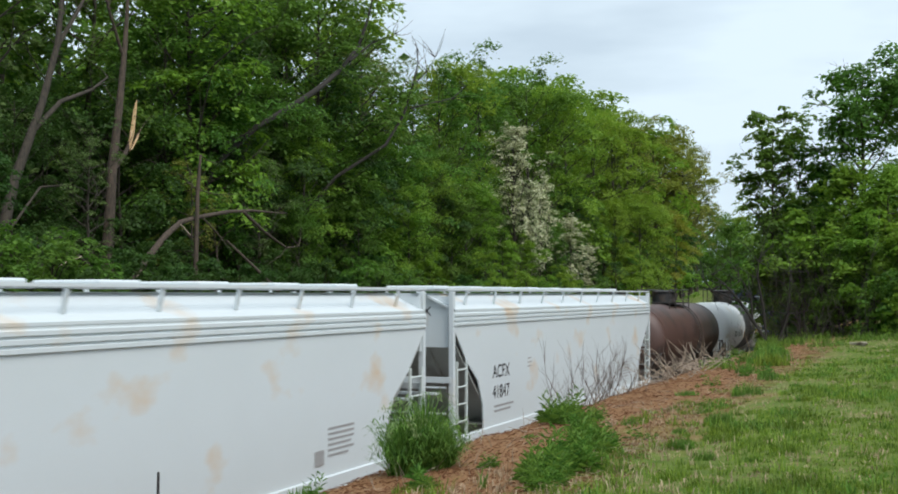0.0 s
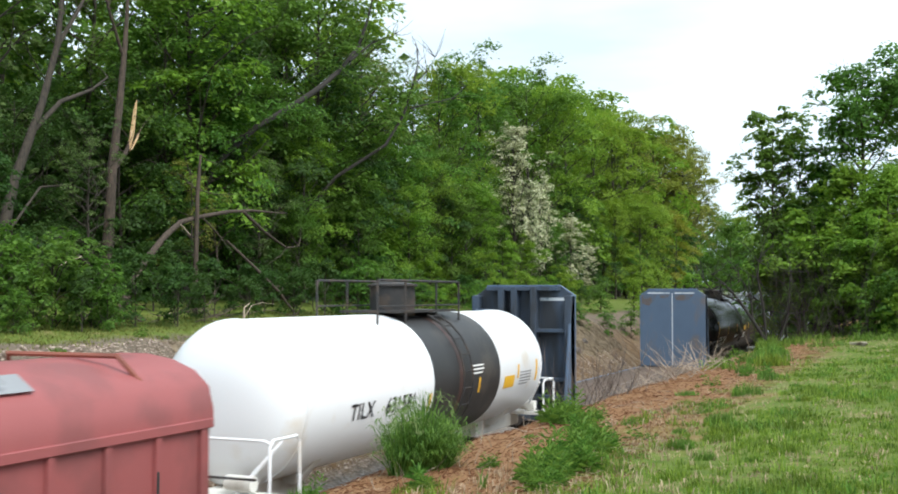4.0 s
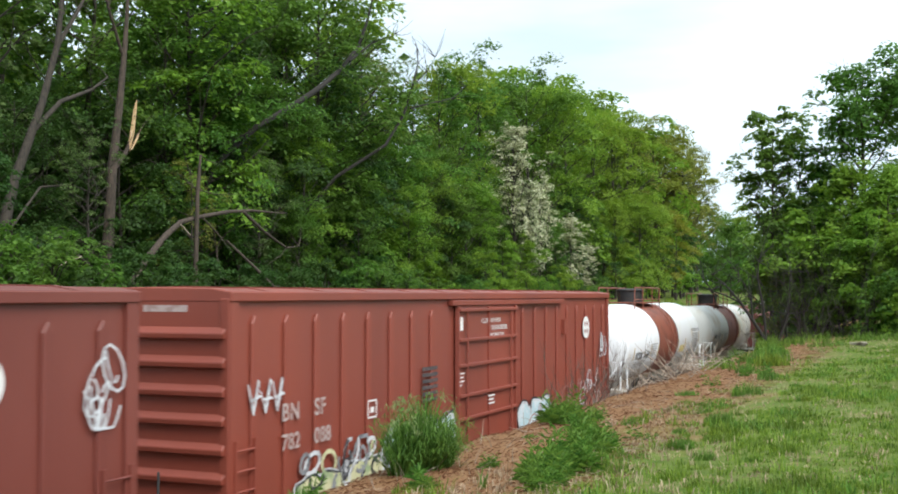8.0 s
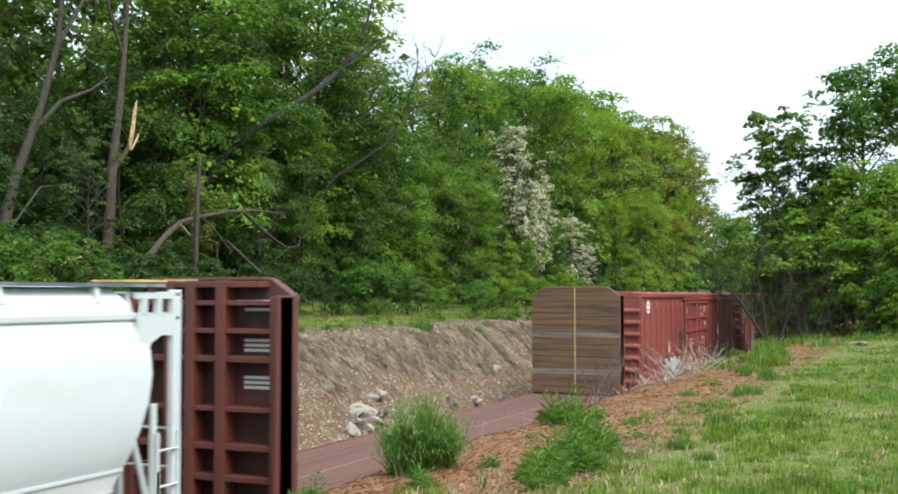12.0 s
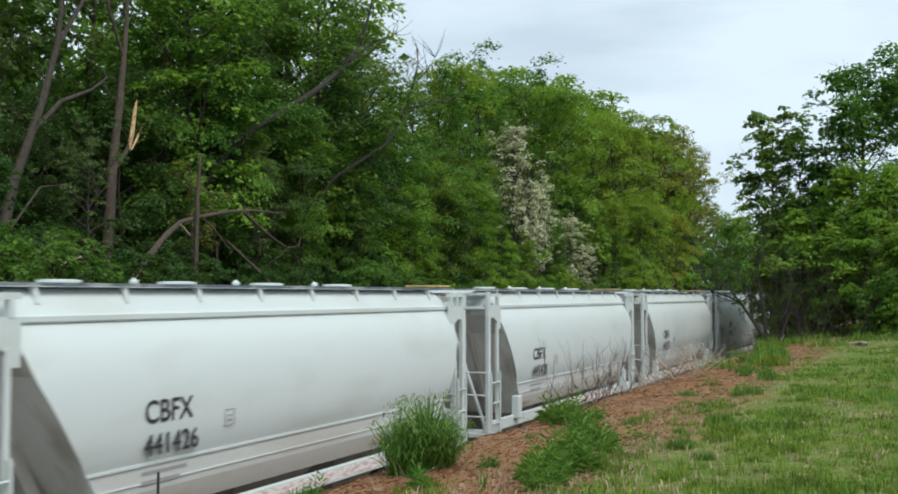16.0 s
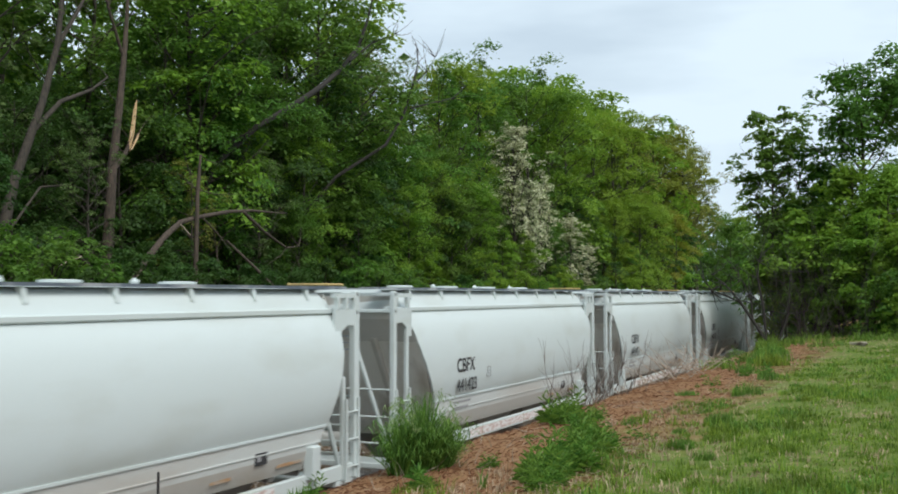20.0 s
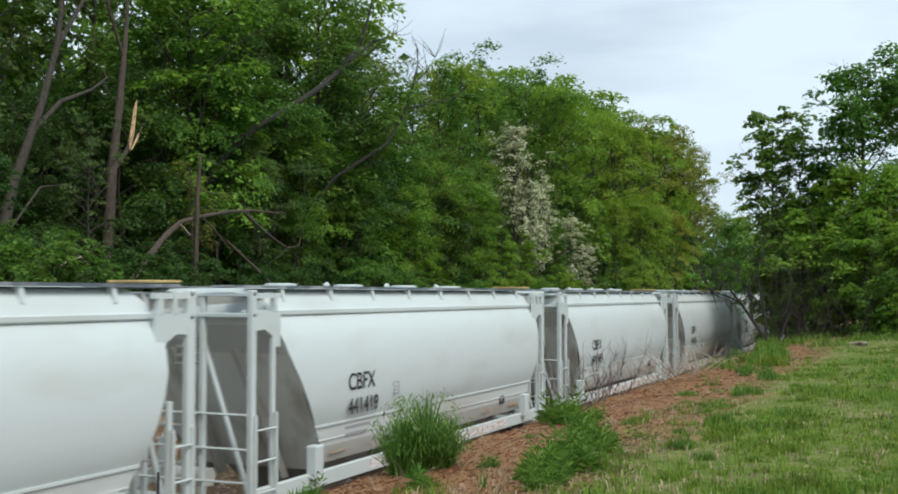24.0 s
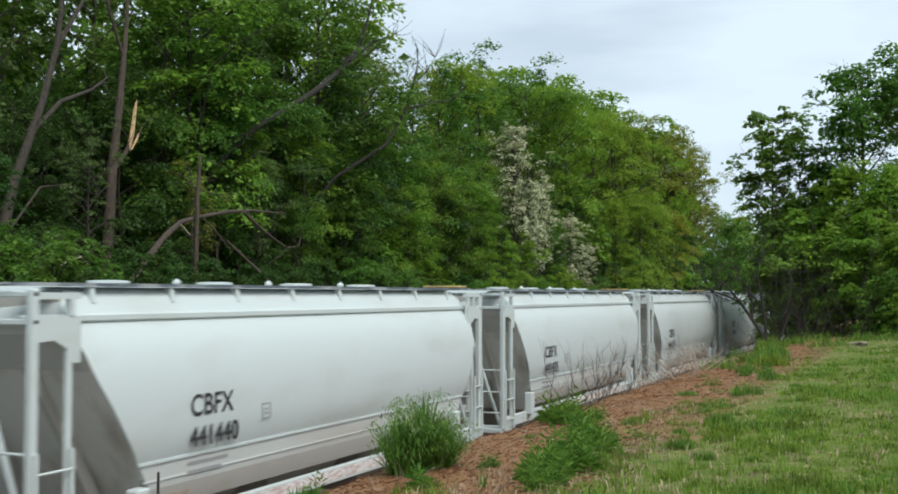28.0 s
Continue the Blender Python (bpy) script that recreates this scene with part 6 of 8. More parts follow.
BIG = [tree_parts(11, 20, 0.12, 6.2, 26, 9000, 0.29, pad=1.15, pad_leaves=75), tree_parts(12, 20, 0.14, 5.8, 24, 8400, 0.28, pad=1.1, pad_leaves=75), tree_parts(13, 20, 0.10, 6.8, 27, 9400, 0.30, pad=1.3, pad_leaves=75),
       tree_parts(14, 20, 0.16, 4.8, 22, 8000, 0.27, pad=1.0, pad_leaves=75)]
BACK = [tree_parts(17, 20, 0.14, 6.4, 17, 4200, 0.46, pad=1.4, pad_leaves=60, twigs=False), tree_parts(18, 20, 0.14, 6.0, 17, 4200, 0.46, pad=1.3, pad_leaves=60, twigs=False)]
AIRY = [tree_parts(15, 18, 0.3, 4.6, 22, 3600, 0.22, pad=0.6, pad_leaves=30), tree_parts(16, 18, 0.26, 5.0, 24, 3800, 0.22, pad=0.6, pad_leaves=30)]
EDGE = [tree_parts(24, 12, 0.20, 4.3, 24, 11000, 0.185, girth=0.13, pad=0.85, pad_leaves=70), tree_parts(25, 12, 0.18, 4.0, 24, 10500, 0.185, girth=0.12, droop=0.2, pad=0.8, pad_leaves=70)]
SMALL = [tree_parts(21, 8, 0.12, 3.1, 14, 3100, 0.23, girth=0.1, pad=0.62, pad_leaves=55), tree_parts(22, 8, 0.15, 2.9, 14, 2900, 0.22, girth=0.09, droop=0.25, pad=0.6, pad_leaves=55)]
BUSH = [tree_parts(31, 2.6, 0.05, 1.6, 9, 1150, 0.165, girth=0.04, upright=0.8, pad=0.34, pad_leaves=34, twigs=False), tree_parts(32, 2.2, 0.05, 1.8, 9, 1100, 0.165, girth=0.035, upright=0.7, pad=0.34, pad_leaves=34, twigs=False)]
WOODS = "trees of the wood beside the track"
big_proto = [make_tree("tree", BIG[0], LEAF_MID, "tall broadleaf tree in fresh green leaf", WOODS), make_tree("tree", BIG[1], LEAF_BRIGHT, "tall tree with bright spring leaves", WOODS),
             make_tree("tree", BIG[2], LEAF_DEEP_SHADE, "tall tree with deep green leaves", WOODS), make_tree("tree", BIG[3], LEAF_MID, "slim tall tree in green leaf", WOODS),
             make_tree("tree", AIRY[0], LEAF_OLIVE, "sparse tree with olive budding leaves", WOODS), make_tree("tree", AIRY[1], LEAF_PALE, "thin-crowned tree with pale young leaves", WOODS),
             make_tree("tree", BIG[2], LEAF_BRIGHT, "broad tree with bright yellow-green leaves", WOODS),
             make_tree("tree", BACK[0], LEAF_MID, "tall green tree deeper in the wood", WOODS), make_tree("tree", BACK[1], LEAF_BRIGHT, "bright green tree deeper in the wood", WOODS),
             make_tree("tree", BACK[1], LEAF_GOLD, "tall tree with golden-olive young leaves", WOODS)]
small_proto = [make_tree("tree", SMALL[0], LEAF_MID, "small understorey tree in green leaf", WOODS), make_tree("tree", SMALL[1], LEAF_BRIGHT, "small tree with drooping bright leaves", WOODS),
               make_tree("tree", SMALL[1], LEAF_DEEP_SHADE, "small tree, deep green leaves darkened for shade", WOODS)]
edge_proto = [make_tree("tree", EDGE[0], LEAF_MID, "leafy tree at the wood's edge, green to the ground", WOODS), make_tree("tree", EDGE[1], LEAF_DEEP_SHADE, "dense tree at the wood's edge, leaves darkened for shade", WOODS),
              make_tree("tree", EDGE[1], LEAF_BRIGHT, "fresh green tree at the wood's edge", WOODS)]
bush_proto = [make_tree("shrub", BUSH[0], LEAF_BRIGHT, "leafy green shrub at the wood's edge", "shrubs along the wood"), make_tree("shrub", BUSH[1], LEAF_MID, "low green shrub at the wood's edge", "shrubs along the wood"),
              make_tree("shrub", BUSH[0], LEAF_DEEP_SHADE, "shrub under the trees, leaves darkened for shade", "shrubs along the wood")]
used = set()


def plant(proto, native, x, y, height, turn):
    """Sets the first of a kind in place, copies it afterwards."""
    if proto.name in used:
        return again(proto, x, y, turn, height / native)
    used.add(proto.name)
    return stand(proto, x, y, turn, height / native)


rng_w = random.Random(77)
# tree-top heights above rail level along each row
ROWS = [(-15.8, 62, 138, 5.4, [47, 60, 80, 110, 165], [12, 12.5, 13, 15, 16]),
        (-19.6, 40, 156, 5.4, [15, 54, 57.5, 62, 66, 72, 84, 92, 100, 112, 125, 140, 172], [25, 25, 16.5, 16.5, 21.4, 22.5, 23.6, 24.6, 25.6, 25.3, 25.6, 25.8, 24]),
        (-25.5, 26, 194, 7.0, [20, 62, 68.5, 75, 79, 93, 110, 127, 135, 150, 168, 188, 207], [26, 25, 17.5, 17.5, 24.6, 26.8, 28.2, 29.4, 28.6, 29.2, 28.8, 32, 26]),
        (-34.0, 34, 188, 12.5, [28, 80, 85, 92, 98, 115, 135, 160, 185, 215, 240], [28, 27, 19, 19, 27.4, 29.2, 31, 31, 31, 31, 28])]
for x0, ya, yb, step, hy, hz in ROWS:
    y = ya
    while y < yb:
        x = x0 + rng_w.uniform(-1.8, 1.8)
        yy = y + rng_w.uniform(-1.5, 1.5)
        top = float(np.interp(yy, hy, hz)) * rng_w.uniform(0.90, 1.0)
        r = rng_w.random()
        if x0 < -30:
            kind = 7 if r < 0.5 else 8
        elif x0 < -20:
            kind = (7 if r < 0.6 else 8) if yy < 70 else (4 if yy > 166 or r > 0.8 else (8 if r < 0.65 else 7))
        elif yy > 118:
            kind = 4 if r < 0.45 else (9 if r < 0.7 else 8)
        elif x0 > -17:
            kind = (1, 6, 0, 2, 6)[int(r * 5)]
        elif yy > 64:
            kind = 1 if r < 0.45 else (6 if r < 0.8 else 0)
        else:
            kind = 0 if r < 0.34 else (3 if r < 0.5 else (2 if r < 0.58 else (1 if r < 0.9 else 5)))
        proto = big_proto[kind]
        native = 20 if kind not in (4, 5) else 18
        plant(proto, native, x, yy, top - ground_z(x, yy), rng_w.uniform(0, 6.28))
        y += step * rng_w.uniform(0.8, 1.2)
# open, leafy trees at the near end of the wood, with sky between their tops
# thin-crowned trees in the gap of the canopy
for x, yy, k, top in ((-20.5, 59.6, 5, 20.5), (-24.0, 66.0, 4, 22.5), (-27.5, 72.5, 5, 24.0)):
    plant(big_proto[k], 18, x, yy, top - ground_z(x, yy), yy)
# leafy edge of the wood, green down to the ground
for x, yy, k, top in ((-18.4, 35.0, 1, 13.5), (-17.8, 39.5, 0, 14.5), (-18.6, 43.5, 1, 16), (-17.2, 46.5, 0, 14), (-17.4, 50.0, 1, 16.5), (-16.8, 53.0, 2, 13), (-17.0, 56.5, 0, 13.5), (-16.4, 59.5, 2, 12.5), (-16.6, 63.0, 0, 14), (-15.2, 49.0, 0, 9.5),
                      (-15.0, 54.6, 2, 10.5), (-14.8, 59.8, 0, 10.5), (-14.6, 64.0, 2, 10.0), (-18.8, 29.8, 1, 12), (-19.2, 25.5, 1, 11.5), (-15.6, 44.0, 0, 8.5), (-20.5, 21.0, 1, 11), (-18.8, 38.0, 0, 17), (-18.4, 47.6, 0, 20)):
    plant(edge_proto[k], 12, x, yy, top - ground_z(x, yy), x * yy)
for x, yy, k, top in ((-17.6, 20.5, 3, 17), (-19.5, 25.0, 0, 15), (-21.5, 30.0, 5, 21), (-20.5, 35.5, 3, 22), (-19.0, 15.0, 1, 12), (-20.4, 22.6, 2, 11), (-20.8, 29.6, 0, 11.5), (-20.8, 33.4, 2, 13), (-19.4, 38.6, 0, 12), (-17.8, 42.5, 2, 12), (-16.6, 46.0, 1, 12.5), (-15.9, 24.6, 5, 9), (-16.0, 30.4, 5, 10.5), (-15.7, 36.0, 4, 10), (-15.9, 41.0, 5, 11), (-19.6, 147, 4, 27), (-21.5, 160, 4, 28), (-20.5, 138, 9, 26)):
    plant(big_proto[k], 18 if k in (4, 5) else 20, x, yy, top - ground_z(x, yy), rng_w.uniform(0, 6.28))
# understorey
y = 16
while y < 150:
    x = rng_w.uniform(-19, -15.2)
    k = rng_w.choice((0, 0, 1, 2) if y > 50 else (0, 2, 2))
    if y > 44 or rng_w.random() < 0.35:
        plant(small_proto[k], 8, x, y, rng_w.uniform(5, 8.5) if y > 44 else rng_w.uniform(3.5, 6), rng_w.uniform(0, 6.28))
    y += rng_w.uniform(2.3, 3.9) if y < 90 else rng_w.uniform(5, 7)
y = 15
while y < 80:
    x = rng_w.uniform(-16.2, -13.6)
    # up to y = 50 only shrubs with shade-darkened leaves
    plant(bush_proto[rng_w.choice((0, 1, 1, 2) if y > 50 else (2, 2))], 2.4, x, y, rng_w.uniform(1.1, 2.2), rng_w.uniform(0, 6.28))
    y += rng_w.uniform(1.1, 2.1)
y = 17
while y < 60:
    x = rng_w.uniform(-24, -17.5)
    plant(bush_proto[2], 2.4, x, y, rng_w.uniform(2.5, 4.5), rng_w.uniform(0, 6.28))
    y += rng_w.uniform(2.0, 3.4)

# shrubs along the top of the bank
for i in range(58):
    y = 14 + 1.15 * i + rng_w.uniform(-0.4, 0.4)
    # darkened leaves bring the wood's shade to the near shrubs
    plant(bush_proto[rng_w.choice((1, 2) if y < 27 else ((2, 2) if y < 48 else (0, 1, 2)))], 2.4, rng_w.uniform(-13.0, -11.2) + (1.4 if y < 30 else 0), y, rng_w.uniform(0.9, 1.7) * (1.15 if y < 30 else 1), rng_w.uniform(0, 6.28))
for x, y, h in ((-9.2, 45.5, 1.2), (-8.6, 48.0, 1.5), (-9.4, 51.0, 1.7), (-8.4, 53.5, 1.3), (-9.0, 56.5, 1.9), (-8.2, 59.5, 1.6), (-8.8, 63.0, 2.0), (-7.6, 66.5, 1.7), (-8.6, 70.0, 2.1), (-7.4, 74.0, 2.0), (-8.0, 79.0, 2.4), (-9.6, 40.0, 0.9), (-8.2, 85.0, 2.6), (-7.2, 92.0, 2.6), (-7.4, 55.0, 1.0), (-6.6, 58.5, 1.3), (-6.0, 62.0, 1.5), (-5.6, 66.0, 1.7), (-5.4, 71.0, 1.8)):
    plant(bush_proto[rng_w.choice((0, 1, 1))], 2.4, x, y, h, x * y)

for x, y, h in ((-10.9, 21.0, 2.0), (-10.6, 22.3, 1.6), (-11.0, 23.4, 2.3), (-10.7, 24.6, 1.9), (-11.2, 25.6, 1.7), (-11.6, 22.0, 2.6), (-11.8, 24.4, 2.5), (-11.6, 27.4, 1.2), (-11.4, 36.6, 1.5), (-11.2, 38.6, 1.9), (-11.0, 41.0, 2.3), (-11.3, 43.4, 2.2), (-10.9, 45.6, 2.0), (-12.2, 33.5, 0.9), (-12.0, 30.6, 0.8)):
    plant(bush_proto[1 if y < 26 or y > 40 else 2], 2.4, x, y, h, x * y)

# deep wood behind: one mass of far foliage
rng_n = np.random.default_rng(5)
n_far = 44000
fx = -rng_n.uniform(38, 66, n_far)
fy = rng_n.uniform(10, 290, n_far)
fz = 4.2 + rng_n.uniform(0, 1, n_far) ** 1.35 * (20 + 5 * np.sin(fy * 0.21) + 4 * np.sin(fy * 0.083 + fx * 0.2))
fx[:7000], fy[:7000], fz[:7000] = rng_n.uniform(-46, 8, 7000), rng_n.uniform(265, 330, 7000), 4.0 + 11 * rng_n.uniform(0, 1, 7000) ** 1.2
fx[7000:17000], fy[7000:17000], fz[7000:17000] = -rng_n.uniform(23, 33, 10000), rng_n.uniform(14, 78, 10000), 4.0 + 9 * rng_n.uniform(0, 1, 10000)
far_me = leaves_mesh("far_wood", np.stack([fx, fy, fz], 1), rng_n.normal(0, 0.6, (n_far, 3)) + np.array([0.3, -0.3, 0.5]), rng_n.uniform(0.8, 1.7, n_far), 0.7, rng_n)
lone("far_wood", far_me, LEAF_DEEP_SHADE, "dense green wood far behind the first trees", "wood", "", "stuff")

# blossom trees
bl = [tree_parts(41, 12, 0.3, 3.9, 44, 6200, 0.15, girth=0.12, upright=1.7, top_narrow=0.1, pad=0.34, pad_leaves=24), tree_parts(42, 8.5, 0.2, 3.1, 34, 3700, 0.15, girth=0.09, upright=1.6, top_narrow=0.15, pad=0.32, pad_leaves=22)]
stand(make_tree("blossom_tree", bl[0], BLOSSOM, "slender tree covered in white spring blossom", "blossom trees"), -13.4, 67.3, 0.4, 0.99)
stand(make_tree("blossom_tree", bl[1], BLOSSOM, "lower tree with thin white blossom", "blossom trees"), -13.5, 72.2, 1.9, 1.02)
stand(make_tree("blossom_tree", bl[1], BLOSSOM, "small tree with scattered white blossom", "blossom trees"), -13.2, 78.6, 4.0, 0.78)
again(bpy.data.objects["blossom_tree.002"], -13.3, 69.2, 2.2, 0.95)
again(bpy.data.objects["blossom_tree.002"], -13.0, 82.5, 1.0, 0.55)

# right-hand group beyond the grass
RIGHT = "trees beyond the grass verge"
rt = [tree_parts(51, 13, 0.16, 3.7, 32, 10000, 0.25, girth=0.16, top_narrow=0.5, pad=0.7, pad_leaves=40), tree_parts(52, 11, 0.1, 2.7, 28, 6500, 0.25, girth=0.12, top_narrow=0.3, pad=0.6, pad_leaves=36)]
right_a = make_tree("tree", rt[0], LEAF_MID, "dark green maple-like tree with a broken outline", RIGHT)
stand(right_a, 8.3, 56, 0.5, 1.04)
again(right_a, 10.4, 58, 2.6, 0.97)
right_d = make_tree("tree", rt[1], LEAF_BRIGHT, "slender tree with young leaves", RIGHT)
stand(right_d, 7.9, 52, 1.0, 0.74)
right_b = make_tree("tree", tree_parts(54, 11, 0.14, 2.5, 34, 4600, 0.26, girth=0.11, top_narrow=1.0, upright=0.7, pad=0.42, pad_leaves=26), LEAF_MID, "slender spire-shaped leafy tree beside the track", RIGHT)
stand(right_b, 4.3, 54, 2.5, 1.06)
again(right_b, 5.2, 56, 0.9, 0.90)
overhang = make_tree("tree", tree_parts(53, 8.2, 0.42, 2.4, 22, 3600, 0.24, girth=0.1, lean=(-0.28, 0.0), top_narrow=0.6, pad=0.5, pad_leaves=28), LEAF_BRIGHT, "leafy tree leaning out over the track", RIGHT)
stand(overhang, 5.8, 57.5, 0.0, 0.84)
again(overhang, 4.9, 60.5, -0.2, 0.74)
again(overhang, 4.5, 67.0, 0.2, 0.95)
right_c = make_tree("tree", rt[1], LEAF_BRIGHT, "shaded green tree behind the verge", RIGHT)
stand(right_c, 12.0, 60, 3.1, 0.9)
for x, y, turn, size in ((9.4, 51, 2.2, 0.70), (6.8, 52, 0.4, 0.56), (4.2, 53, 3.0, 0.48), (5.8, 52, 1.0, 0.52), (7.4, 50, 2.2, 0.42), (9.8, 48, 4.4, 0.42), (11.0, 52, 0.7, 0.72), (6.2, 60.5, 1.1, 0.74), (8.6, 49, 0.2, 0.5)):
    again(right_d, x, y, turn, size)
for x, y, turn, size in ((5.0, 76, 1.2, 0.72), (3.9, 70, 2.9, 0.55), (4.2, 84, 0.6, 0.62), (6.4, 60, 4.9, 0.55), (9.0, 61, 2.2, 0.7), (4.4, 112, 4.0, 0.8), (3.8, 97, 5.5, 0.5), (4.6, 92, 0.4, 0.75), (5.6, 108, 2.4, 0.9), (4.9, 130, 1.6, 0.9)):
    again(right_c, x, y, turn, size)
for x, y, s in ((6.6, 50.6, 1.5), (7.6, 50.0, 1.4), (5.6, 51.6, 1.5), (8.8, 49.4, 1.3), (4.9, 53.0, 1.3), (6.2, 52.6, 1.9), (8.2, 51.0, 1.8), (9.6, 49.6, 1.6), (10.6, 48.6, 1.3), (9.9, 46.0, 1.0), (10.6, 46.4, 1.2), (10.2, 44.8, 0.7)):
    again(bush_proto[int(x * 10) % 2], x, y, x * y, s)
for x, y, s in ((8.8, 48, 0.8), (10.4, 45.5, 0.9), (9.0, 46.5, 0.8), (9.9, 44.6, 0.6), (10.9, 46.8, 1.2), (7.6, 49.0, 0.7), (9.6, 50, 1.1), (7.4, 54, 1.1), (12, 47, 1.0), (6.2, 57, 1.0), (13.6, 50, 1.1), (4.7, 60, 0.9), (6.0, 53, 0.7), (8.2, 57, 1.4), (10.8, 56, 1.5), (4.4, 66, 1.2), (5.2, 70, 1.5), (4.2, 78, 1.4), (7.2, 64, 1.5), (11.2, 48, 1.1)):
    again(bush_proto[rng_w.choice((0, 1))], x, y, rng_w.uniform(0, 6), s)

for x, y, h in ((-24, 226, 15), (-29, 238, 17), (-34, 262, 19), (-27, 252, 16), (-21, 236, 13), (-40, 290, 22), (-33, 300, 20), (-19, 260, 14)):
    plant(big_proto[7], 20, x, y, h, x)
for x, y, h in ((-22, 214, 8), (-18, 216, 8), (-25, 238, 9), (-14, 228, 8), (-20, 248, 9), (-16, 204, 7), (-28, 256, 10), (-17, 176, 12), (-19, 190, 13), (-14.5, 166, 9), (-21, 203, 12), (-16, 240, 10)):
    plant(small_proto[0], 8, x, y, h, x)
for x, y, h in ((-12.4, 65.2, 4.6), (-12.3, 68.6, 4.2), (-12.5, 62.2, 4.4), (-12.2, 72.5, 3.2), (-12.3, 59.0, 3.6)):
    plant(small_proto[1], 8, x, y, h, x * y)

# limbs and trunks that stand out at the wood's edge
def bare_trunk(label, paths, twigs=0, seed=1, material=None, name="dead_tree"):
    """A leafless trunk: paths of (points, radii), joined, with fine twigs on the last half of each path."""
    rng = np.random.default_rng(seed)
    thing = tagged(new(name), label, "tree")
    for j, (pts, radii) in enumerate(paths):
        s = Shape().tube(pts, [r * 0.66 for r in radii], 9)
        for k in range(twigs):
            i = int(rng.integers(max(1, len(pts) // 2), len(pts)))
            tw = limb_path(rng, np.array(pts[i]), rng.normal(0, 1, 3) + np.array([0, 0, 0.4]), rng.uniform(0.6, 1.8), 0.2, 3)
            s.tube([tuple(q) for q in tw], [0.022, 0.016, 0.011, 0.005], 4)
        part("limb" if j else "trunk", s, material or BARK, thing, smooth=60)
    return thing


broken = bare_trunk("storm-broken grey trunk with a torn pale split", [
    ([(-17.0, 32.6, 3.7), (-17.0, 32.65, 6.5), (-17.05, 32.9, 9.3), (-17.1, 33.3, 11.6), (-17.2, 33.7, 14.0), (-17.3, 34.0, 16.6)], [0.38, 0.32, 0.27, 0.21, 0.15, 0.07]),
    ([(-17.0, 33.0, 9.2), (-16.95, 33.5, 9.8), (-16.95, 33.8, 10.3)], [0.15, 0.13, 0.10]),
    ([(-17.2, 33.6, 13.5), (-17.1, 32.6, 15.2), (-17.0, 31.6, 17.5)], [0.1, 0.08, 0.03])], 5, 3, BARK_PALE)
part("split_wood", Shape().tube([(-16.93, 33.65, 9.9), (-16.9, 33.8, 10.6), (-16.9, 33.95, 11.5), (-16.9, 34.05, 11.9)], [0.06, 0.09, 0.07, 0.015], 5)
     .tube([(-16.9, 33.75, 9.95), (-16.88, 34.05, 10.4), (-16.86, 34.25, 10.8)], [0.05, 0.05, 0.01], 5), SPLIT_WOOD, broken, "freshly torn pale wood")
part("split_wood", Shape().tube([(-16.72, 32.7, 4.6), (-16.7, 32.75, 5.1)], [0.05, 0.02], 5), SPLIT_WOOD, broken)
bare_trunk("leaning grey trunk with ivy at the wood's edge", [
    ([(-17.0, 26.9, 3.7), (-17.0, 27.3, 5.6), (-17.0, 28.0, 8.2), (-17.0, 29.2, 11.0), (-17.0, 29.9, 13.2), (-17.1, 30.4, 16.5)], [0.36, 0.3, 0.26, 0.2, 0.16, 0.1]),
    ([(-17.0, 28.6, 9.8), (-16.9, 30.0, 11.2), (-16.9, 31.6, 11.9), (-16.9, 32.4, 12.5)], [0.15, 0.12, 0.09, 0.05]),
    ([(-17.0, 29.8, 13.0), (-16.9, 30.8, 14.6), (-16.9, 31.6, 16.0)], [0.14, 0.1, 0.05]),
    ([(-17.0, 27.5, 6.2), (-16.8, 29.0, 8.1), (-16.7, 30.4, 8.3), (-16.6, 31.6, 8.0)], [0.08, 0.06, 0.05, 0.02])], 5, 4)
bare_trunk("storm-snapped trunk bent over in an arch", [
    ([(-13.9, 29.5, 3.6), (-13.9, 30.0, 4.4), (-13.9, 30.8, 5.5), (-13.9, 32.05, 6.55), (-13.9, 32.85, 7.05), (-13.9, 33.9, 7.3), (-13.9, 35.9, 7.65), (-13.9, 37.5, 7.8), (-13.9, 40.1, 7.85)], [0.24, 0.22, 0.2, 0.17, 0.15, 0.13, 0.11, 0.08, 0.03]),
    ([(-13.8, 36.7, 7.7), (-13.8, 38.2, 7.0), (-13.8, 39.9, 6.4), (-13.8, 40.9, 6.5)], [0.1, 0.09, 0.07, 0.02]),
    ([(-13.8, 34.1, 7.25), (-13.8, 34.75, 6.9), (-13.8, 34.95, 6.2)], [0.06, 0.05, 0.02]),
    ([(-13.7, 33.5, 3.6), (-13.7, 33.55, 6.8), (-13.7, 33.6, 8.3), (-13.7, 33.75, 9.6)], [0.14, 0.13, 0.11, 0.07])], 4, 5, BARK_PALE)
bare_trunk("long grey limb fallen from the wood to the grass", [
    ([(-13.6, 35.3, 6.5), (-13.0, 36.5, 5.4), (-12.4, 37.2, 4.5), (-11.9, 37.6, 3.6)], [0.06, 0.09, 0.09, 0.05]),
    ([(-12.6, 37.0, 4.7), (-12.4, 38.0, 4.9), (-12.3, 39.0, 4.7)], [0.05, 0.04, 0.015])], 5, 15, BARK_PALE)
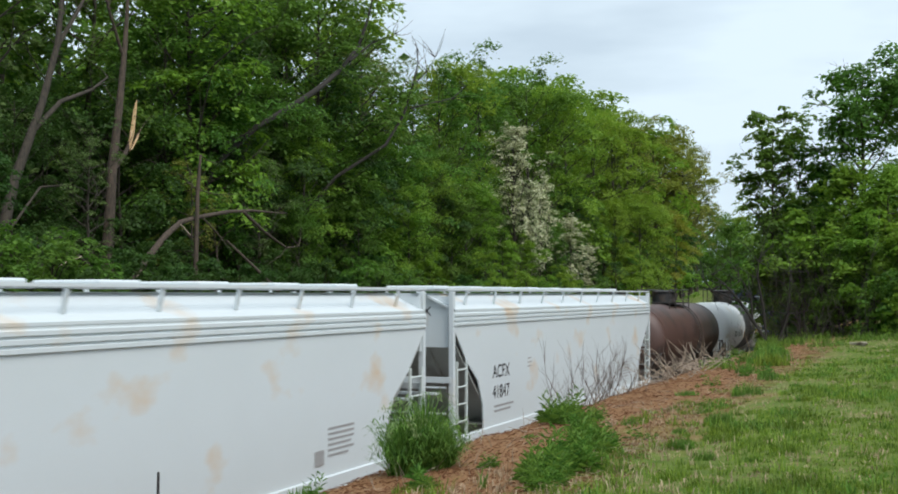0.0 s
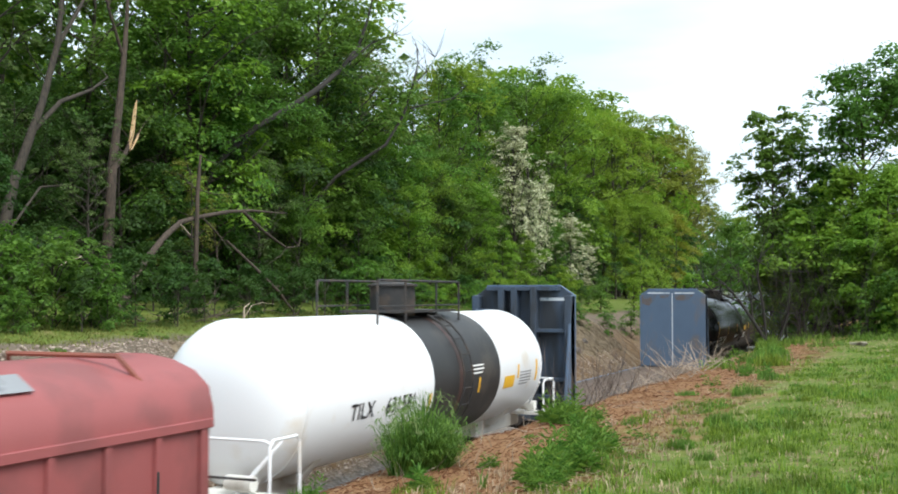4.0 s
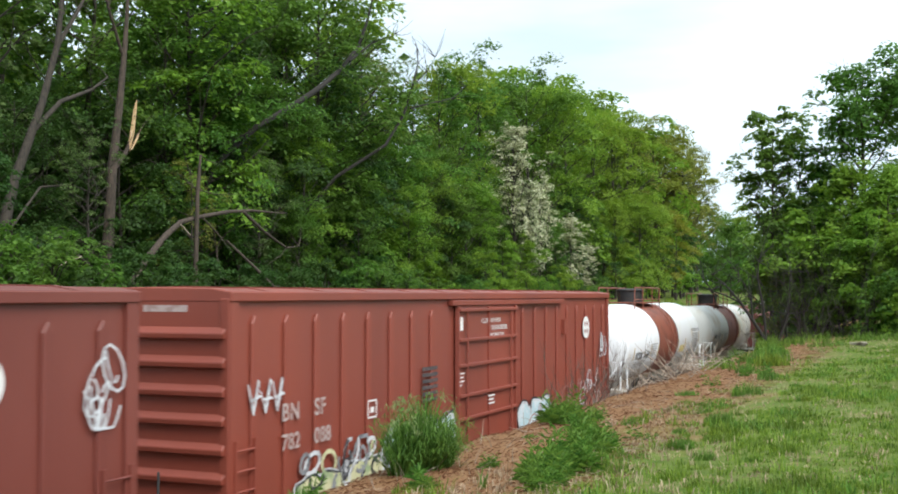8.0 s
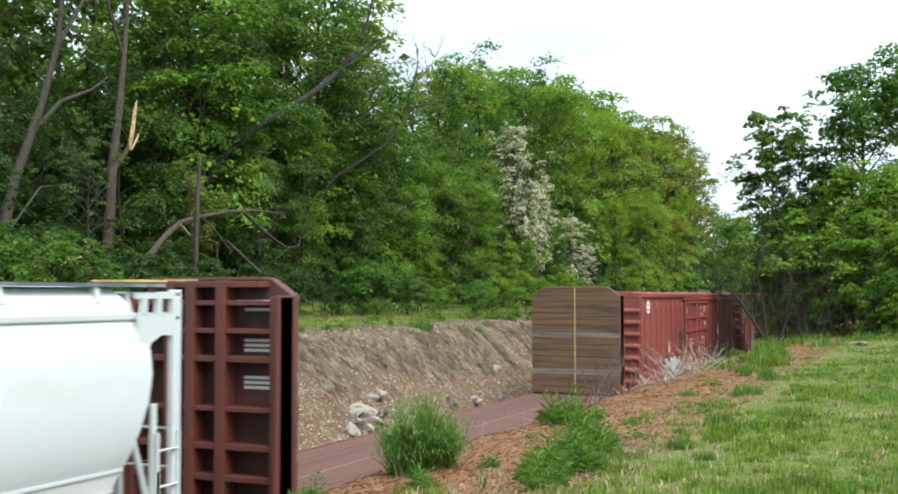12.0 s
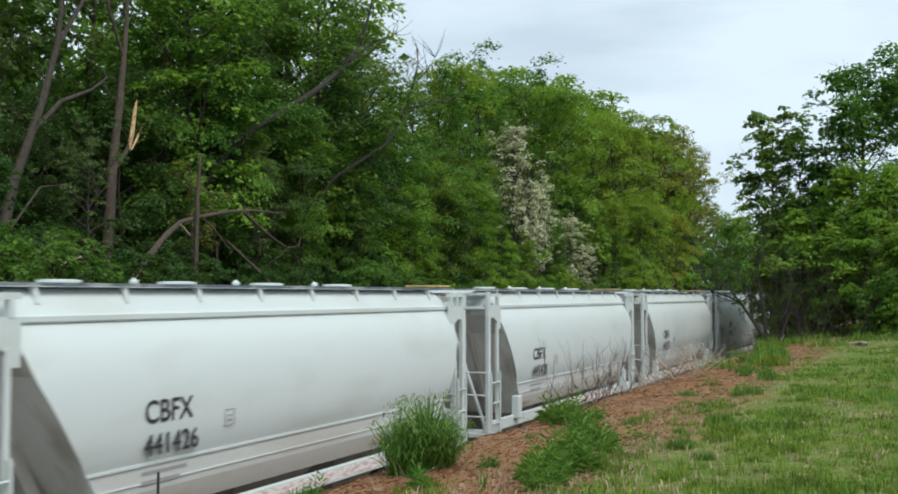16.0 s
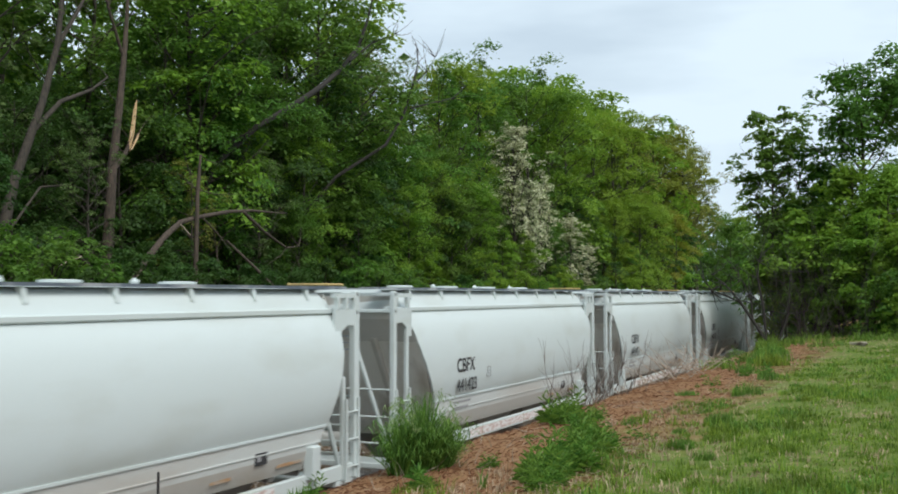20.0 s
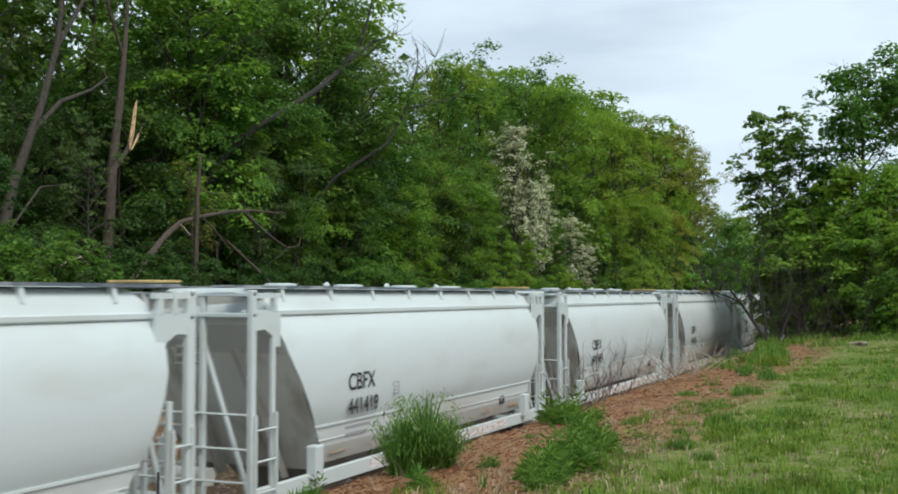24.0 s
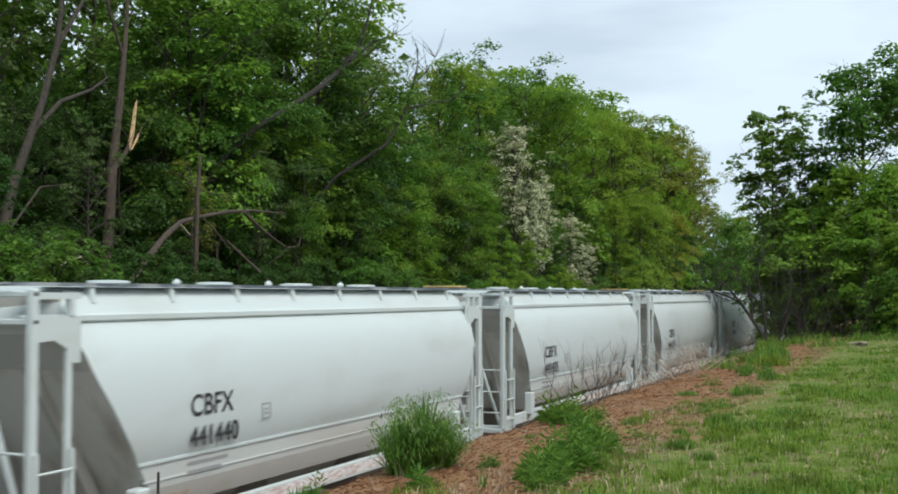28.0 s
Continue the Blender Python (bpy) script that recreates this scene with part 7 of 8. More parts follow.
bare_trunk("dark snapped limb leaning in the undergrowth", [([(-15.5, 28.0, 6.5), (-15.5, 28.6, 6.3), (-15.5, 29.5, 5.7), (-15.5, 30.4, 5.2)], [0.04, 0.07, 0.07, 0.05]),
                                                           ([(-15.3, 26.9, 4.0), (-15.3, 27.4, 5.2), (-15.3, 27.3, 6.3)], [0.05, 0.04, 0.015])], 5, 16)
for pts, radii in (([(-15.0, 27.6, 5.2), (-15.0, 28.3, 5.5), (-15.0, 29.0, 5.7)], [0.012, 0.03, 0.03]), ([(-13.8, 32.75, 6.95), (-13.8, 33.3, 6.6)], [0.03, 0.035]),
                   ([(-10.5, 31.85, 3.4), (-10.5, 31.9, 4.0), (-10.5, 32.25, 4.15)], [0.04, 0.03, 0.012]), ([(-11.0, 32.5, 3.5), (-11.0, 33.1, 4.05), (-11.0, 33.7, 4.15), (-11.0, 34.6, 4.1)], [0.016, 0.016, 0.013, 0.006]), ([(-12.0, 29.6, 3.6), (-12.0, 30.15, 4.2)], [0.02, 0.01])):
    lone("broken_branch", Shape().tube(pts, radii, 6), DRY_TWIG, "pale splintered branch end among the undergrowth", "branch", "broken branches at the wood's edge", smooth=60)
bare_trunk("long dark limb leaning out of the wood", [
    ([(-17.6, 40.0, 10.0), (-16.6, 41.8, 11.9), (-15.3, 43.5, 13.3), (-15.2, 45.2, 14.25), (-15.2, 47.1, 15.4), (-15.2, 48.9, 16.9), (-15.2, 49.8, 18.3), (-15.2, 50.7, 20.3)], [0.2, 0.2, 0.2, 0.19, 0.17, 0.14, 0.11, 0.06]),
    ([(-15.1, 47.8, 15.95), (-15.1, 50.2, 17.35), (-15.1, 52.9, 18.4)], [0.10, 0.07, 0.02]),
    ([(-17.6, 40.0, 10.0), (-18.0, 39.2, 7.0), (-18.2, 38.6, 3.7)], [0.2, 0.24, 0.28])], 9, 6, BARK_DARK)
bare_trunk("slanting dark dead tree with bare branches", [
    ([(-18.2, 44.6, 3.6), (-17.4, 46.0, 7.5), (-15.6, 47.4, 10.2), (-13.8, 49.2, 11.9), (-13.6, 50.85, 13.65), (-13.6, 51.9, 15.3), (-13.6, 52.6, 16.65), (-13.6, 52.45, 17.5)], [0.15, 0.14, 0.13, 0.12, 0.1, 0.08, 0.05, 0.02]),
    ([(-13.5, 51.4, 14.05), (-13.5, 53.85, 14.7), (-13.5, 57.0, 15.5), (-13.5, 58.8, 16.5)], [0.07, 0.06, 0.04, 0.015]),
    ([(-13.6, 52.0, 15.35), (-13.6, 53.7, 16.4), (-13.6, 54.8, 17.4)], [0.06, 0.04, 0.015])], 9, 7, BARK_DARK)
fallen = Shape()
rng_f = np.random.default_rng(9)
for k in range(46):
    p = np.array([rng_f.uniform(-13.4, -10.6), 30 + 9 * rng_f.normal(0, 0.6), 0])
    p[2] = ground_z(p[0], p[1]) + 0.05
    pts = limb_path(rng_f, p, np.array([rng_f.normal(0, 0.5), rng_f.normal(0, 1), rng_f.uniform(0.02, 0.16)]), rng_f.uniform(0.8, 2.2), -0.12, 4)
    fallen.tube([tuple(q) for q in pts], [0.022, 0.02, 0.016, 0.011, 0.005], 5)
lone("fallen_branches", fallen, BARE_TWIG, "tangle of brown fallen branches under the trees", "branches", "", "stuff")

# ---------------------------------------------------------------- bank: stones, ties, rocks, weeds
def boulder(size, seed):
    """Angular broken stone: the hull of scattered points, corners knocked off."""
    rng = random.Random(seed)
    bm = bmesh.new()
    for i in range(18):
        v = Vector((rng.gauss(0, 1), rng.gauss(0, 1), rng.gauss(0, 1))).normalized() * rng.uniform(0.75, 1.1)
        bm.verts.new((v.x * size[0], v.y * size[1], v.z * size[2]))
    hull = bmesh.ops.convex_hull(bm, input=bm.verts)
    bmesh.ops.delete(bm, geom=[g for g in hull["geom_interior"] if isinstance(g, bmesh.types.BMVert)], context="VERTS")
    bmesh.ops.bevel(bm, geom=bm.edges[:], offset=0.02 * min(1.0, size[2] * 4), segments=1, affect="EDGES", clamp_overlap=True)
    me = bpy.data.meshes.new("rock")
    bm.to_mesh(me)
    bm.free()
    return me


ROCKS = [(-4.3, 28.2, 0.3, 0.35, 0.22, 0), (-4.15, 28.9, 0.24, 0.3, 0.2, 0), (-4.6, 29.0, 0.35, 0.3, 0.3, 0), (-4.3, 29.7, 0.3, 0.26, 0.2, 0), (-4.5, 28.4, 0.25, 0.3, 0.2, 1), (-4.4, 28.6, 0.40, 0.5, 0.28, 0), (-4.2, 27.8, 0.35, 0.4, 0.2, 0), (-4.75, 29.5, 0.4, 0.7, 0.38, 0), (-5.0, 30.9, 0.5, 0.6, 0.35, 0), (-4.45, 30.1, 0.35, 0.5, 0.25, 1), (-4.1, 29.3, 0.22, 0.3, 0.18, 1),
         (-4.4, 35.4, 0.3, 0.6, 0.22, 1), (-4.25, 37.2, 0.3, 0.5, 0.2, 0), (-4.2, 39.3, 0.25, 0.5, 0.16, 1), (-4.4, 44.6, 0.4, 1.0, 0.35, 1), (-4.6, 46.2, 0.4, 0.9, 0.4, 1), (-5.1, 51.0, 0.5, 1.0, 0.7, 1),
         (-5.5, 53.8, 0.6, 1.2, 0.6, 1), (-5.3, 48.5, 0.5, 0.8, 0.4, 0), (-5.8, 56.5, 0.6, 1.2, 0.7, 1), (-4.5, 20.9, 0.2, 0.22, 0.14, 0), (-4.35, 21.3, 0.14, 0.2, 0.1, 0), (-4.78, 19.42, 0.1, 0.12, 0.08, 0),
         (-5.9, 33.3, 0.3, 0.35, 0.18, 1), (-4.95, 23.2, 0.15, 0.25, 0.14, 1), (-6.0, 24.3, 0.14, 0.2, 0.12, 1), (-6.0, 36.6, 0.25, 0.4, 0.2, 1), (-5.2, 42.0, 0.3, 0.6, 0.25, 0)]
for i, (x, y, a, b, c, dark) in enumerate(ROCKS):
    if y > 44:
        a, b, c = 0.55 * a, 0.55 * b, 0.6 * c
    r = lone("rock", boulder((a, b, c), i * 3.7), ROCK_DARK if dark else ROCK, "dark weathered rock on the gravel bank" if dark else "pale broken rock on the gravel bank", "rock", "rocks on the bank")
    r.matrix_basis = pose(x, y, ground_z(x, y) - c * 0.18, 0, 40, 20 * i)


def scattered(name, count, xr, yr, size, material, label, seed, power=1.0):
    """Many small stones as one object: low rough pyramids half sunk in the ground."""
    rng = np.random.default_rng(seed)
    x = rng.uniform(xr[0], xr[1], count)
    y = yr[0] + (yr[1] - yr[0]) * rng.uniform(0, 1, count) ** power
    z = np.interp(x, PROFILE_X, PROFILE_Z) + np.array([rough_at(a, b) for a, b in zip(x, y)])
    s = size[0] + (size[1] - size[0]) * rng.uniform(0, 1, count) ** 3
    base = np.array([(1, 0, 0), (0, 1, 0), (-1, 0, 0), (0, -1, 0), (0.1, 0.1, 0.75), (0, 0, -0.6)])
    ang = rng.uniform(0, 6.28, count)
    ca, sa = np.cos(ang), np.sin(ang)
    jig = rng.uniform(0.6, 1.3, (count, 6, 3))
    v = base[None] * jig * s[:, None, None]
    vx = v[..., 0] * ca[:, None] - v[..., 1] * sa[:, None]
    vy = v[..., 0] * sa[:, None] + v[..., 1] * ca[:, None]
    verts = np.stack([vx + x[:, None], vy + y[:, None], v[..., 2] + z[:, None] + 0.2 * s[:, None]], -1).reshape(-1, 3)
    tri = np.array([(0, 1, 4), (1, 2, 4), (2, 3, 4), (3, 0, 4)])
    faces = (np.arange(count)[:, None, None] * 6 + tri[None]).reshape(-1)
    me = bpy.data.meshes.new(name)
    me.vertices.add(6 * count)
    me.vertices.foreach_set("co", verts.ravel().astype(np.float32))
    me.loops.add(len(faces))
    me.loops.foreach_set("vertex_index", faces.astype(np.int32))
    me.polygons.add(4 * count)
    me.polygons.foreach_set("loop_start", np.arange(0, 12 * count, 3, dtype=np.int32))
    me.update(calc_edges=True)
    return lone(name, me, material, label, "stones", "", "stuff")


STONES = leaf("mixed_gravel_stones", (0.12, 0.088, 0.06), (0.44, 0.37, 0.285), 0.0, 0.9)
BALLAST = leaf("track_ballast_stones", (0.10, 0.088, 0.078), (0.32, 0.29, 0.26), 0.0, 0.9)
scattered("bank_gravel", 44000, (-7.7, -3.1), (14, 60), (0.016, 0.066), STONES, "loose gravel and small stones over the bank", 61, 2.0)
scattered("ballast_stones", 6000, (-3.2, 3.0), (10, 60), (0.03, 0.07), BALLAST, "crushed stone ballast beside the rails", 62, 1.2)

# old ties lying on the bank
for (xa, ya, xb, yb, w) in ((-6.43, 18.02, -4.79, 19.34, 0.055), (-5.29, 17.77, -4.78, 17.86, 0.07), (-5.02, 18.38, -4.36, 18.52, 0.065)):
    a, b = Vector((xa, ya, ground_z(xa, ya) + 0.05)), Vector((xb, yb, ground_z(xb, yb) + 0.05))
    d = b - a
    s = Shape()
    k = 7
    rings = []
    for i in range(k):
        p = a + d * (i / (k - 1)) + Vector((0, 0, 0.03 * math.sin(i * 2.1)))
        e = w * (1 + 0.15 * math.sin(i * 1.7 + xa)) * (0.7 if i in (0, k - 1) else 1)
        side = d.cross(Vector((0, 0, 1))).normalized()
        up = side.cross(d).normalized()
        rings.append([tuple(p + side * e * u + up * e * v) for u, v in ((-1, -0.8), (1, -0.8), (1.0, 0.7), (-0.9, 0.8))])
    lone("old_tie", s.loft(rings), TIE_WOOD, "split dark wooden tie lying on the gravel bank", "timber", "old ties on the bank", bevel=0.012)


def tuft(count, height, radius, seed, lean=0.45, width=0.012, flat=1.0):
    rng = np.random.default_rng(seed)
    a, r = rng.uniform(0, 6.28, count), radius * np.sqrt(rng.uniform(0, 1, count))
    roots = np.stack([r * np.cos(a), r * np.sin(a), np.zeros(count)], 1)
    h = height * rng.uniform(0.35, 1.0, count) * (1 - 0.45 * r / radius) * flat
    me = blades_mesh("grass_blades", roots, h, width * rng.uniform(0.6, 1.4, count), rng.uniform(0.05, lean, count), rng)
    return me


TUFT_MES = [tuft(260, 0.34, 0.22, 71), tuft(200, 0.26, 0.28, 72, 0.7), tuft(320, 0.42, 0.3, 73, 0.55), tuft(160, 0.2, 0.2, 74, 0.8)]


def shoot_mesh(count, height, length, seed, width=0.03):
    """Upright shoots with lance leaves standing out and drooping all the way up."""
    rng = np.random.default_rng(seed)
    s = Shape()
    for k in range(count):
        bx, by = rng.normal(0, 0.05, 2)
        lx, ly = rng.normal(0, 0.12, 2)
        h = height * rng.uniform(0.55, 1.0)
        for i in range(9):
            f = 0.12 + 0.88 * i / 8
            az = 2.4 * i + rng.uniform(-0.5, 0.5) + k
            out, side = np.array([math.cos(az), math.sin(az), 0]), np.array([-math.sin(az), math.cos(az), 0])
            root = np.array([bx + lx * f * h, by + ly * f * h, f * h])
            ln, w, rise = length * rng.uniform(0.7, 1.2) * (1.1 - 0.55 * f), width * rng.uniform(0.7, 1.2), 0.35 + 0.9 * f * f
            mid = root + out * ln * 0.5 + np.array([0, 0, ln * 0.5 * rise])
            tip = root + out * ln + np.array([0, 0, ln * (rise - 0.35)])
            s.add([tuple(root), tuple(mid - side * w * 0.5), tuple(tip), tuple(mid + side * w * 0.5)], [(0, 1, 2), (0, 2, 3)])
    me = bpy.data.meshes.new("shoots")
    me.from_pydata(s.v, [], s.f)
    return me


FAN_MES = [shoot_mesh(5, 0.32, 0.17, 201, 0.022), shoot_mesh(6, 0.24, 0.19, 202, 0.024), shoot_mesh(5, 0.18, 0.19, 203, 0.022), shoot_mesh(5, 0.40, 0.16, 204, 0.02)]


def set_weed(count, x, y, spread, size, material, label, turn):
    """A patch of strap-leaved plants; each plant is a part."""
    rng = random.Random(int(x * 100 + y * 7))
    thing = tagged(new("leafy_weed"), label, "weed", "weeds on the crest")
    thing.location = (x, y, ground_z(x, y))
    for k in range(int(count * 0.55) + 1):
        a, r = rng.uniform(0, 6.28), 1.1 * spread * math.sqrt(rng.random())
        px, py = x + r * math.cos(a), y + r * 1.3 * math.sin(a)
        o = new("plant", FAN_MES[rng.randrange(4)])
        if not o.data.materials:
            o.data.materials.append(material)
        o.parent = thing
        z = size * rng.choice((0.4, 0.55, 0.7, 0.85, 1.1)) * (1 - 0.2 * r / spread)
        o.matrix_basis = Matrix.Translation((px - x, py - y, ground_z(px, py) - thing.location.z - 0.01)) @ Matrix.Rotation(rng.uniform(0, 6.28), 4, "Z") @ Matrix.Diagonal((z, z, z, 1))


def set_tuft(k, x, y, size, material, label, turn=0.0, name="grass_tuft"):
    me = TUFT_MES[k].copy()
    o = lone(name, me, material, label, "grass", "grass tufts")
    o.matrix_basis = Matrix.Translation((x, y, ground_z(x, y) - 0.02)) @ Matrix.Rotation(turn, 4, "Z") @ Matrix.Diagonal((size, size, size, 1))
    return o


for x, y, s in ((-7.33, 19.6, 1.2), (-6.7, 21.4, 1.2), (-6.9, 23.9, 1.0), (-8.3, 31.4, 1.6), (-7.4, 39.4, 1.8), (-7.6, 25.0, 0.8), (-7.9, 34.0, 1.2), (-6.5, 27.6, 0.9), (-7.2, 29.6, 0.9), (-7.3, 46.0, 1.6), (-6.8, 44.0, 1.2), (-7.6, 50.0, 1.8)):
    set_tuft(int(x * 10) % 4, x, y, s, GRASS_LUSH, "green grass tuft on the gravel bank", x * 3)

# dry stems trailing down the upper bank
rng_d = np.random.default_rng(81)
n = 15000
x = -7.6 + 2.3 * rng_d.uniform(0, 1, n) ** 1.5
y = rng_d.uniform(23.5, 62, n)
keep = np.array([noise.noise((a * 0.35, b * 0.5, 2.2)) + 0.25 * noise.noise((a * 1.2, b * 2.4, 6.0)) for a, b in zip(x, y)]) > 0.02 - 0.008 * (y - 24)
x, y = x[keep], y[keep]
n = len(x)
z = np.array([ground_z(a, b) for a, b in zip(x, y)])
ln, wd = rng_d.uniform(0.12, 0.5, n), rng_d.uniform(0.004, 0.010, n)
side = rng_d.normal(0, 0.35, n)
verts = np.stack([np.stack([x, y - wd, z + 0.01], 1), np.stack([x, y + wd, z + 0.01], 1), np.stack([x + 0.55 * ln, y + wd * 0.6 + side * ln * 0.5, z - 0.30 * ln + rng_d.uniform(0.03, 0.14, n)], 1),
                  np.stack([x + ln, y + side * ln, z - 0.78 * ln + rng_d.uniform(0.02, 0.10, n)], 1)], 1).reshape(-1, 3)
straw_me = bpy.data.meshes.new("bank_straw")
straw_me.from_pydata(verts.tolist(), [], [q for i in range(n) for q in ((4 * i, 4 * i + 1, 4 * i + 2), (4 * i, 4 * i + 2, 4 * i + 3))])
BANK_STRAW = leaf("weathered_bank_straw", (0.20, 0.15, 0.10), (0.44, 0.35, 0.25), 0.15, 0.9, clump=1.1)
lone("bank_straw", straw_me, BANK_STRAW, "dry straw trailing down the upper bank", "grass", "", "stuff")
# grass strip along the top of the bank
n = 22000
x = -7.5 - 6.0 * rng_d.uniform(0, 1, n) ** 1.1
y = 15 + 55 * rng_d.uniform(0, 1, n) ** 1.2
roots = np.stack([x, y, [ground_z(a, b) for a, b in zip(x, y)]], 1)
lone("bank_top_grass", blades_mesh("bank_top_grass", roots, rng_d.uniform(0.04, 0.13, n), rng_d.uniform(0.012, 0.026, n), rng_d.uniform(0.3, 1.2, n), rng_d), BANK_GRASS, "rough grass along the top of the bank", "grass", "", "stuff")

# ---------------------------------------------------------------- near verge
def lawn(count, y0, y1, power, h, w, seed, name, label, material, x_from, keep, each=12):
    """Grass in small tufts: blades of one tuft share its height and lie close about it."""
    rng = np.random.default_rng(seed)
    m = count // each
    y = y0 + (y1 - y0) * rng.uniform(0, 1, m) ** power
    x = x_from + rng.uniform(0, 1, m) * (2.5 + 0.30 * y)
    patch = np.array([noise.noise((a * 0.9, b * 0.6, 1.7)) + 0.5 * noise.noise((a * 2.6, b * 2.2, 4.1)) for a, b in zip(x, y)])
    ok = keep(x, y, patch)
    x, y, patch = x[ok], y[ok], patch[ok]
    tall = np.clip(0.8 + 0.5 * patch, 0.4, 1.4) * rng.uniform(0.35, 1.0, len(x)) ** 0.7 * np.where(rng.uniform(0, 1, len(x)) < 0.12, 1.7, 1.0)
    spread = rng.uniform(0.02, 0.09, len(x)) * (1 + 0.03 * np.maximum(0, y - 12))
    x, y, tall, spread = (np.repeat(q, each) for q in (x, y, tall, spread))
    n = len(x)
    x, y = x + rng.normal(0, 1, n) * spread, y + rng.normal(0, 1, n) * spread
    z = np.interp(x, PROFILE_X, PROFILE_Z) + np.array([rough_at(a, b) for a, b in zip(x, y)]) - 0.01
    grow = 1 + 0.02 * np.maximum(0, y - 12)
    me = blades_mesh(name, np.stack([x, y, z], 1), rng.uniform(h[0], h[1], n) * tall, rng.uniform(w[0], w[1], n) * grow, rng.uniform(0.1, 1.0, n), rng)
    return lone(name, me, material, label, "grass", "", "stuff")


lawn(150000, 7.5, 56, 1.8, (0.06, 0.16), (0.007, 0.014), 91, "lawn_grass", "rough green grass of the verge", GRASS_LEAF, 6.6, lambda x, y, p: ((x - 8.5) * 0.55 + p * 1.5 > 0.0) & ((y < 36) | (y > 43) | (p > 0.0)))
lawn(42000, 7.5, 48, 1.6, (0.08, 0.19), (0.008, 0.016), 92, "tall_grass", "longer lush grass in tufts on the verge", GRASS_LUSH, 6.4, lambda x, y, p: (p + 0.10 * (x - 8.0) > 0.30) & (x > 7.0))
lawn(30000, 7.5, 48, 1.6, (0.05, 0.16), (0.006, 0.013), 93, "dry_grass", "dry pale straw among the grass", GRASS_DRY, 5.8, lambda x, y, p: (np.abs(x - 7.7 + p) < 0.7) | ((np.abs(x - 8.0) < 0.5) & (y < 13.5)) | ((p < -0.1) & (x > 7.5)) | ((y > 36.5) & (y < 43) & (x > 7.8) & (p < 0.35)), each=8)
lawn(26000, 27, 60, 1.0, (0.22, 0.55), (0.010, 0.022), 94, "verge_edge_grass", "taller grass at the foot of the far trees", GRASS_LUSH, 5.3, lambda x, y, p: ((y > 41) & (p > -0.3)) | ((x < 7.6) & (p > 0.05)), each=20)
# flat red-brown litter
rng_l = np.random.default_rng(95)
n = 30000
x = 4.6 + 3.6 * rng_l.uniform(0, 1, n) ** 1.2
y = 7.5 + 34 * rng_l.uniform(0, 1, n) ** 1.6
LITTER = leaf("red_brown_dead_needles", (0.20, 0.105, 0.05), (0.36, 0.215, 0.115), 0.1, 0.9)
cent = np.stack([x, y, np.interp(x, PROFILE_X, PROFILE_Z) + np.array([rough_at(a, b) for a, b in zip(x, y)]) + 0.008], 1)
lone("needle_litter", leaves_mesh("needle_litter", cent, rng_l.normal(0, 0.3, (n, 3)) + np.array([-0.2, 0, 1.0]), rng_l.uniform(0.02, 0.075, n), 0.13, rng_l), LITTER, "red-brown dead needles and stalks on bare earth", "litter", "", "stuff")

GRASS_SEED = leaf("pale_green_seed_heads", (0.16, 0.25, 0.08), (0.32, 0.42, 0.17), 0.4)
CLUMP_LEAF = leaf("tall_clump_blades", (0.035, 0.110, 0.018), (0.19, 0.36, 0.065), 0.5)
# tall grass clump on the crest, in three swaying sheaves
clump = tagged(new("tall_grass_clump"), "lush tall feathery grass clump on the crest", "grass")
clump.location = (5.78, 10.9, 2.47)
CLUMP_SHEAVES = []


